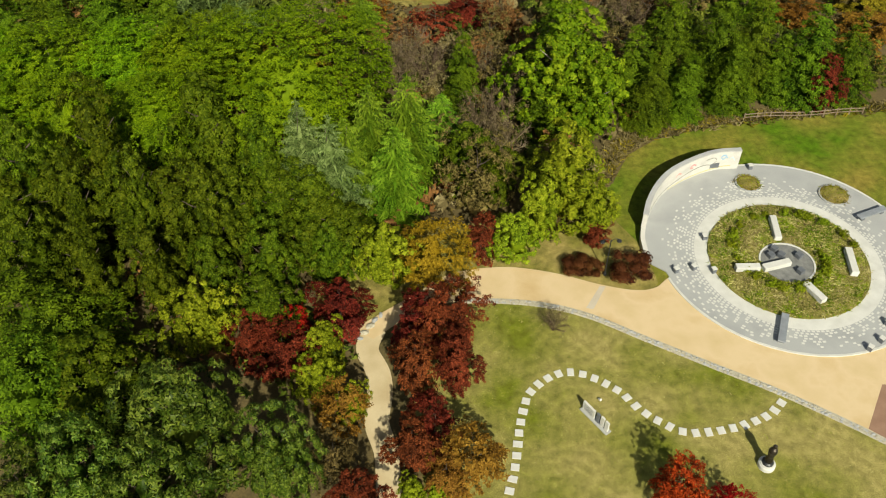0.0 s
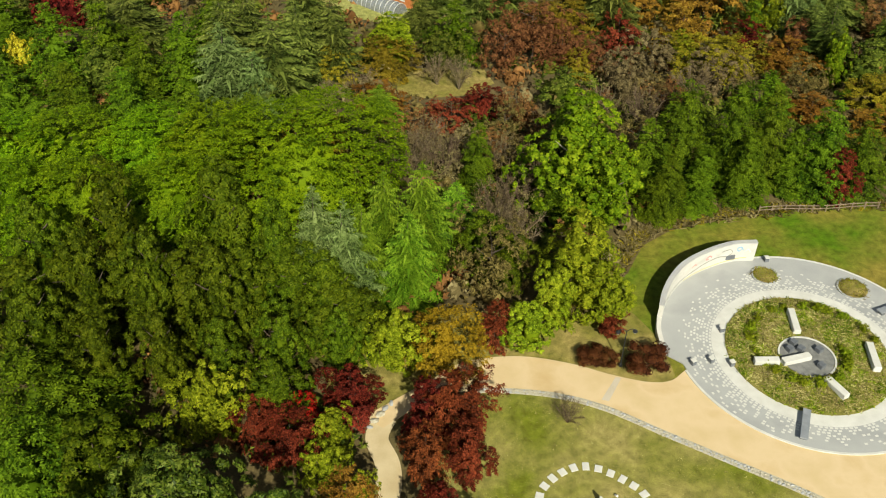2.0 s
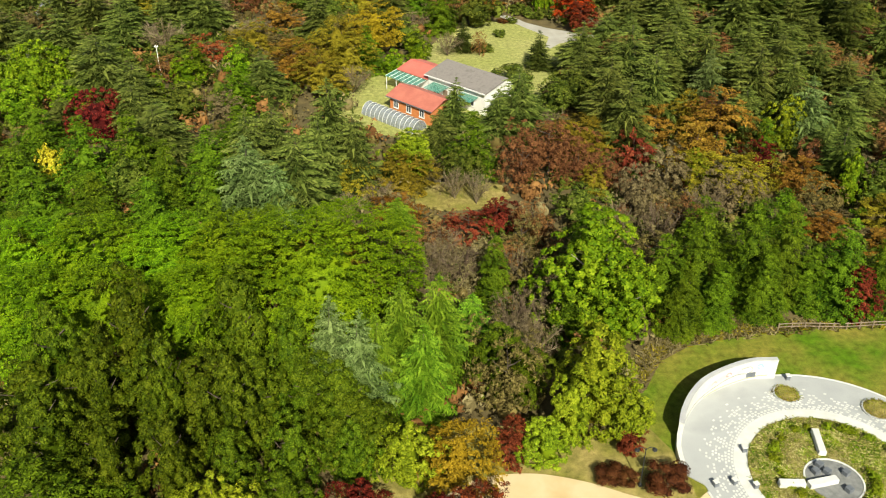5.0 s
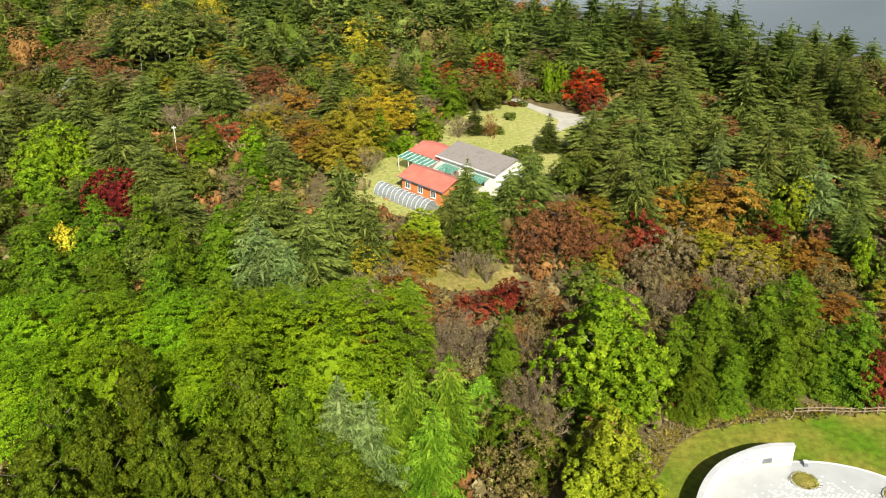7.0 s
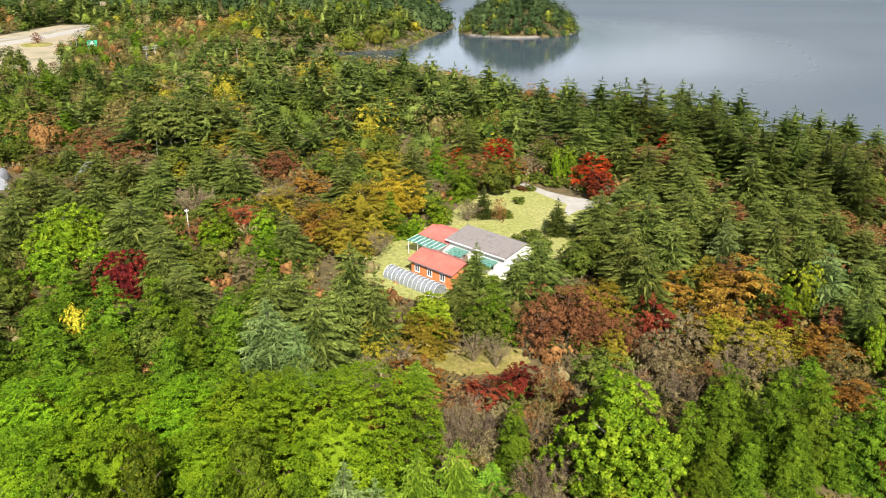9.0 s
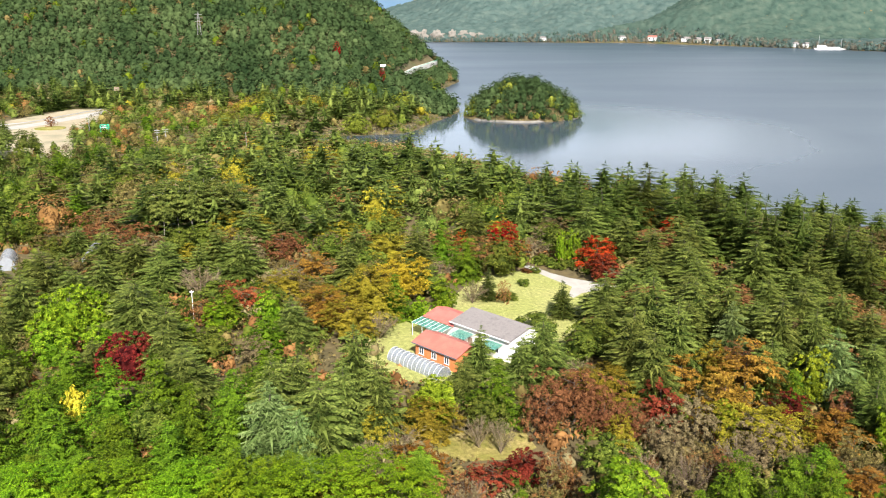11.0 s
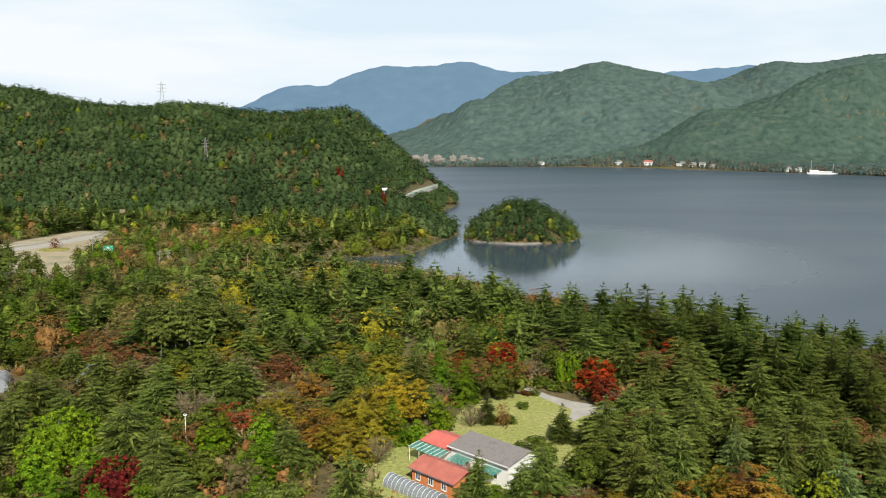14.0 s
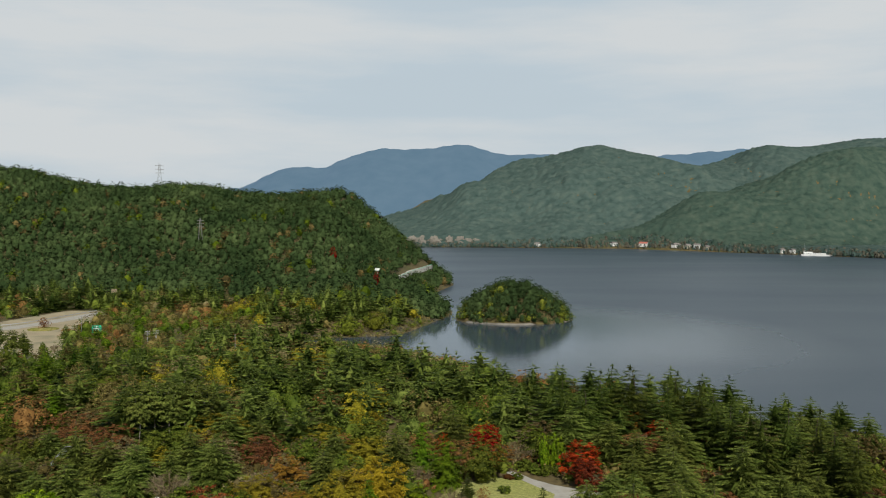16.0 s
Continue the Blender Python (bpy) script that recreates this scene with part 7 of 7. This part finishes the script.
def cottage_far(x, y, w, d, h, colour, roof_mat):
    ob = thing("shore_house", "small house on the far lake shore", "house", pose(x, y, float(ground_z(x, y)), 0, 0, random.Random(int(x)).uniform(-40, 40)), "houses on the far shore")
    part("wall", walls(-w / 2, w / 2, -d / 2, d / 2, h, 0.4), colour, ob)
    part("roof", pitched(-w / 2 - 0.6, w / 2 + 0.6, [(-d / 2 - 0.6, h), (0, h + d * 0.3), (d / 2 + 0.6, h)], 0.3), roof_mat, ob)
    for s in (-0.25, 0.25):
        part("window", moved(box(w * 0.2, 0.2, h * 0.4), pose(s * w, -d / 2 - 0.05, h * 0.35)), GLASS_DARK, ob)


for x, y, w, d, h, c, r in ((352, 1724, 12, 9, 6, PLASTER, ROOF_GREY), (404, 1690, 16, 10, 7, PLASTER, ROOF_BRICK), (455, 1641, 16, 10, 6, PLASTER, ROOF_GREY), (472, 1624, 12, 10, 6, RUBBLE, ROOF_GREY),
                            (486, 1610, 11, 9, 8, PLASTER, ROOF_GREY), (500, 1595, 9, 8, 6, RUBBLE, ROOF_GREY), (598, 1490, 9, 8, 6, PLASTER, ROOF_GREY), (612, 1476, 10, 8, 6, PLASTER, ROOF_GREY), (200, 1740, 10, 8, 6, PLASTER, ROOF_GREY)):
    cottage_far(x, y, w, d, h, c, r)
boat = thing("boat_restaurant", "long white passenger boat moored at the shore", "boat", pose(632, 1425, LAKE_Z, 0, 0, -18))
bm = bmesh.new()
outline = [(-26, -3.5), (18, -3.5), (25, -1.5), (28, 0), (25, 1.5), (18, 3.5), (-26, 3.5)]
low, up = [bm.verts.new((x * 0.96, y * 0.8, -0.6)) for x, y in outline], [bm.verts.new((x, y, 2.4)) for x, y in outline]
for k in range(7):
    bm.faces.new((low[k], low[(k + 1) % 7], up[(k + 1) % 7], up[k]))
bm.faces.new(up); bm.faces.new(low[::-1])
bmesh.ops.recalc_face_normals(bm, faces=bm.faces)
part("hull", bm, FRAME_WHITE, boat)
cabin = part("cabin", moved(box(34, 5.6, 2.2, 0.2), pose(-5, 0, 2.402)), FRAME_WHITE, boat)
part("upper_deck", moved(box(14, 5.0, 2.0, 0.2), pose(-15, 0, 4.603)), FRAME_WHITE, boat)
for k in range(12):
    part("window", moved(box(1.6, 0.1, 1.1), pose(-20 + 2.7 * k, -2.83, 2.9)), GLASS_DARK, cabin)
part("mast", moved(tube(0.25, 0.15, 0, 16, 8), pose(-20, 0, 6.6)), STONE_GREY, boat)
part("mast", moved(tube(0.25, 0.15, 0, 16, 8), pose(14, 0, 2.4)), STONE_GREY, boat)


def crag(name, x, y, w, h, seed):
    """A broken rock face."""
    r = random.Random(seed)
    bm = bmesh.new()
    bmesh.ops.create_icosphere(bm, subdivisions=3, radius=1.0)
    for v in bm.verts:
        k = 1 + 0.55 * noise.noise(v.co * 1.9 + Vector((seed, 0, 0))) + 0.4 * noise.noise(v.co * 4.6 + Vector((0, seed, 0)))
        v.co = Vector((v.co.x * w * k, v.co.y * w * 0.35 * k, v.co.z * h * k))
    ob = part(name, bm, ROCK)
    ob.matrix_basis = pose(x, y - 6, float(ground_z(x, y)) + h * 0.15, 0, 0, r.uniform(-10, 10))
    return tagged(ob, "pale broken rock outcrop above the far shore", "rock", "rock outcrops")


for k in range(13):
    crag("crag", -62 + 11 * k + 7 * math.sin(3.7 * k), 1768 + 7 * math.sin(2.3 * k), 9 + 3.5 * math.sin(1.7 * k), (8.5 + 4.0 * math.sin(2.9 * k)) * (1.0 if k < 8 else 0.7), k + 3)

# bare banks: reed bed by the inlet, stony rim of the island
cx, cy, ax, ay = ISLAND
bm = bmesh.new()
rings = []
for k in range(64):
    a = 2 * math.pi * k / 64
    wob = 1 + 0.05 * math.sin(3 * a + 1) + 0.03 * math.sin(7 * a)
    rings.append([bm.verts.new((cx + ax * s * wob * math.cos(a), cy + ay * s * wob * math.sin(a), LAKE_Z + z)) for s, z in ((1.10, -0.3), (1.07, 0.3), (1.03, 0.9), (0.95, 0.5))])
for k in range(64):
    p, q = rings[k], rings[(k + 1) % 64]
    for j in range(3):
        bm.faces.new((p[j], p[j + 1], q[j + 1], q[j]))
bmesh.ops.recalc_face_normals(bm, faces=bm.faces)
tagged(part("island_bank", bm, ROCK), "pale stony bank round the island", "bank", kind="structure")

# ---------------------------------------------------------------- small pieces: stepping stones, kerb stones, paving tiles, grass
def shared(name, bm, material):
    me = bpy.data.meshes.new(name)
    bm.to_mesh(me)
    bm.free()
    me.materials.append(material)
    return me


step_line = smooth_line([(6.2, 27.0), (6.9, 29.6), (7.7, 31.9), (8.6, 35.5), (9.8, 38.2), (12.1, 39.65), (14.1, 39.5), (16.5, 37.8), (18.1, 35.6), (20.4, 33.75), (22.4, 33.45), (25.0, 33.75), (27.6, 34.6), (29.3, 35.9)], 12)
run = np.r_[0, np.cumsum(np.linalg.norm(np.diff(step_line, axis=0), axis=1))]
STEP = [shared("stepping_stone", box(0.66 * a, 0.56 * b, 0.09, 0.02), STONE_WHITE) for a, b in ((1, 1), (1.08, 0.95), (0.95, 1.05))]
r = random.Random(3)
for k in range(int(run[-1] / 0.98) + 1):
    s = k * 0.98
    x, y = (np.interp(s, run, step_line[:, c]) for c in (0, 1))
    dx, dy = (np.interp(s + 0.3, run, step_line[:, c]) - np.interp(s - 0.3, run, step_line[:, c]) for c in (0, 1))
    ob = tagged(new("stepping_stone", STEP[k % 3]), "pale square stepping stone set in the lawn", "stepping stone", "stepping stones")
    ob.matrix_basis = pose(x, y, 0.0, r.uniform(-1, 1), r.uniform(-1, 1), math.degrees(math.atan2(dy, dx)) + 90 + r.uniform(-7, 7))

kerb = tagged(part("stone_kerb", flat_mesh("stone_kerb", [tuple(p + (0.14, 0.22)) for p in path_near if 5 < p[0] < 49] + [tuple(p - (0.14, 0.30)) for p in path_near[::-1] if 5 < p[0] < 49], 0.09, 0.12), RUBBLE),
              "rough field-stone kerb between path and lawn", "kerb", kind="structure")


def rubble(seed):
    bm = bmesh.new()
    bmesh.ops.create_icosphere(bm, subdivisions=1, radius=0.5)
    q = random.Random(seed)
    for v in bm.verts:
        v.co = Vector((v.co.x * 1.15, v.co.y * 0.85, v.co.z * 0.62)) * q.uniform(0.82, 1.15)
    return shared("stone", bm, RUBBLE if seed % 3 else STONE_GREY)


ROCKS = [rubble(k) for k in range(7)]
kl = np.array([p for p in path_near if 5 < p[0] < 42])
kr = np.r_[0, np.cumsum(np.linalg.norm(np.diff(kl, axis=0), axis=1))]
for row, shift in enumerate((0.05, -0.18)):
    s = 0.1 * row
    while s < kr[-1]:
        w = r.uniform(0.20, 0.36)
        x, y = (np.interp(s, kr, kl[:, c]) for c in (0, 1))
        ob = new("stone", ROCKS[r.randrange(7)])
        ob.parent = kerb
        ob.matrix_basis = Matrix.LocRotScale((x + shift * 0.5, y + shift, 0.075 + r.uniform(-0.03, 0.02)), Euler((r.uniform(-0.2, 0.2), r.uniform(-0.2, 0.2), r.uniform(0, 6.3))), (w, w, w * r.uniform(0.7, 1.0)))
        s += w * 0.92
for x, y, w in ((-2.6, 45.8, 0.9), (-3.1, 45.1, 0.8), (-2.2, 46.4, 0.7), (-3.5, 44.5, 0.6), (-1.7, 46.9, 0.6)):
    ob = tagged(new("field_stone", ROCKS[int(w * 10) % 7]), "pale boulder beside the footpath", "boulder", "boulders by the path")
    ob.matrix_basis = Matrix.LocRotScale((x, y, 0.12), Euler((0.1, 0, x)), (w, w * 0.8, w * 0.7))

# white tiles strewn ever thinner outwards over the grey paving
TILE = shared("tile", box(0.26, 0.18, 0.02, 0.004), STONE_WHITE)
spots_t = []
for k, rad in enumerate(np.arange(8.37, 11.4, 0.27)):
    n = int(2 * math.pi * rad / 0.40)
    for j in range(n):
        a = 2 * math.pi * (j + 0.5 * (k % 2)) / n
        side = 0.25 * math.cos(a - radians(165))
        if r.random() < np.interp(rad - 1.2 * side, [8.2, 8.9, 9.6, 10.6, 11.2], [0.95, 0.62, 0.38, 0.12, 0.0]):
            x, y = BED[0] + rad * math.cos(a), BED[1] + rad * math.sin(a)
            if math.hypot(x - PLAZA[0], y - PLAZA[1]) < PLAZA[2] - 0.3:
                spots_t.append((x, y, math.degrees(a) + 90))
spots_t.sort(key=lambda q: q[1])
for x, y, a in spots_t[:300]:
    ob = new("tile", TILE)
    ob.parent = plaza
    ob.matrix_basis = pose(x, y, 0.108, 0, 0, a + r.uniform(-3, 3))
w = Woods()
tv, tf = np.array([(-0.13, -0.09, 0), (0.13, -0.09, 0), (0.13, 0.09, 0), (-0.13, 0.09, 0)], float), np.array([[0, 1, 2, 3]])
for x, y, a in spots_t[300:]:
    w.add(tv, tf, STONE_WHITE, (x, y, 0.127), 1.0, radians(a))
tagged(part("tiles", w.mesh("tiles"), None, plaza), "white paving tiles scattered over the grey stone", kind="stuff")


def tufts(name, label, spots, z, colours, high, count=5, wide=0.05):
    """Bunches of grass blades."""
    rg = np.random.default_rng(len(spots))
    w = Woods()
    forms = []
    for k in range(6):
        p = rg.normal(0, 0.12, (count, 3)) * (1, 1, 0)
        lean = rg.normal(0, 0.9, (count, 3)) * (1, 1, 0) + (0, 0, 0.8)
        tip = p + lean * high * rg.uniform(0.6, 1.2, (count, 1))
        side = unit(np.cross(lean, rg.normal(size=(count, 3)))) * wide
        v = np.stack([p - side, p + side, tip + side * 0.5, tip - side * 0.5], 1).reshape(-1, 3)
        forms.append((v, np.arange(4 * count).reshape(count, 4)))
    for x, y in spots:
        v, f = forms[rg.integers(6)]
        w.add(v, f, LEAVES[colours[rg.integers(len(colours))]], (x, y, z(x, y)), rg.uniform(0.7, 1.3), rg.uniform(0, 6.28))
    return tagged(part(name, w.mesh(name), None), label, "grass", kind="stuff")


def bed_z(x, y):
    return float(np.interp(math.hypot(x - BED[0], y - BED[1]), [0, 4, 6.2, 7.05], [0.44, 0.42, 0.34, 0.2])) - 0.02


rg = np.random.default_rng(8)
bed_spots = [(BED[0] + q * math.cos(a), BED[1] + q * math.sin(a)) for q, a in zip(6.95 * np.sqrt(rg.uniform(0, 1, 5200)), rg.uniform(0, 6.283, 5200))]
bed_spots = [p for p in bed_spots if math.hypot(p[0] - 34.45, p[1] - 49.7) > 2.5]
patchy = [noise.noise(Vector((x * 0.45, y * 0.45, 3.0))) + rg.normal(0, 0.12) for x, y in bed_spots]
tufts("bed_grass", "tufted green grass in the round bed", [p for p, q in zip(bed_spots, patchy) if q > -0.08], bed_z, ["yellowgreen", "lime", "yellowgreen", "straw", "straw"], 0.12, 7, 0.035)
tufts("dry_bed_grass", "dry straw grass in the round bed", [p for p, q in zip(bed_spots, patchy) if q <= -0.08], bed_z, ["straw", "tan", "yellowgreen", "straw", "straw"], 0.10, 7, 0.03)
for k in range(26):
    a, q = 2.399963 * k, 2.9 + 3.6 * ((k * 0.618) % 1.0)
    x, y = BED[0] + q * math.cos(a), BED[1] + q * math.sin(a)
    plant("clump", x, y, 0.45 + 0.35 * ((k * 0.37) % 1.0), 0.8 + 0.7 * ((k * 0.53) % 1.0)).location.z = bed_z(x, y) - 0.05
for x0, y0, rr in ((34.7, 60.8, 1.1), (42.4, 58.4, 1.3)):
    tufts("planter_grass", "dry tufted grass in the small bed", [(x0 + rr * math.sqrt(u) * math.cos(a), y0 + rr * math.sqrt(u) * math.sin(a)) for u, a in rg.uniform(0, 1, (220, 2)) * (1, 6.283)],
          lambda x, y: 0.27, ["tan", "ochre", "yellowgreen"], 0.09, 5, 0.035)
edge = smooth_line([(11, 55.5), (16.5, 57.8), (21.5, 64.5), (24.5, 68.3), (30, 70.2), (37, 71.2), (50, 71.8), (70, 71.5)], 40)
edge_spots = [(p[0] + rg.normal(0, 0.35), p[1] + rg.normal(0, 0.5)) for p in edge for _ in range(9)]
tufts("edge_grass", "long dry grass along the wood's edge", edge_spots, lambda x, y: 0.0, ["tan", "tan", "ochre", "brown"], 0.4, 6, 0.06)
lawn_spots = [(x, y) for x, y in zip(rg.uniform(1.5, 40, 4500), rg.uniform(26, 47, 4500)) if y < np.interp(x, path_near[:, 0], path_near[:, 1]) - 0.6]
tufts("lawn_grass", "short worn grass blades on the lawn", lawn_spots, lambda x, y: 0.02, ["yellowgreen", "straw", "tan", "straw"], 0.05, 5, 0.02)
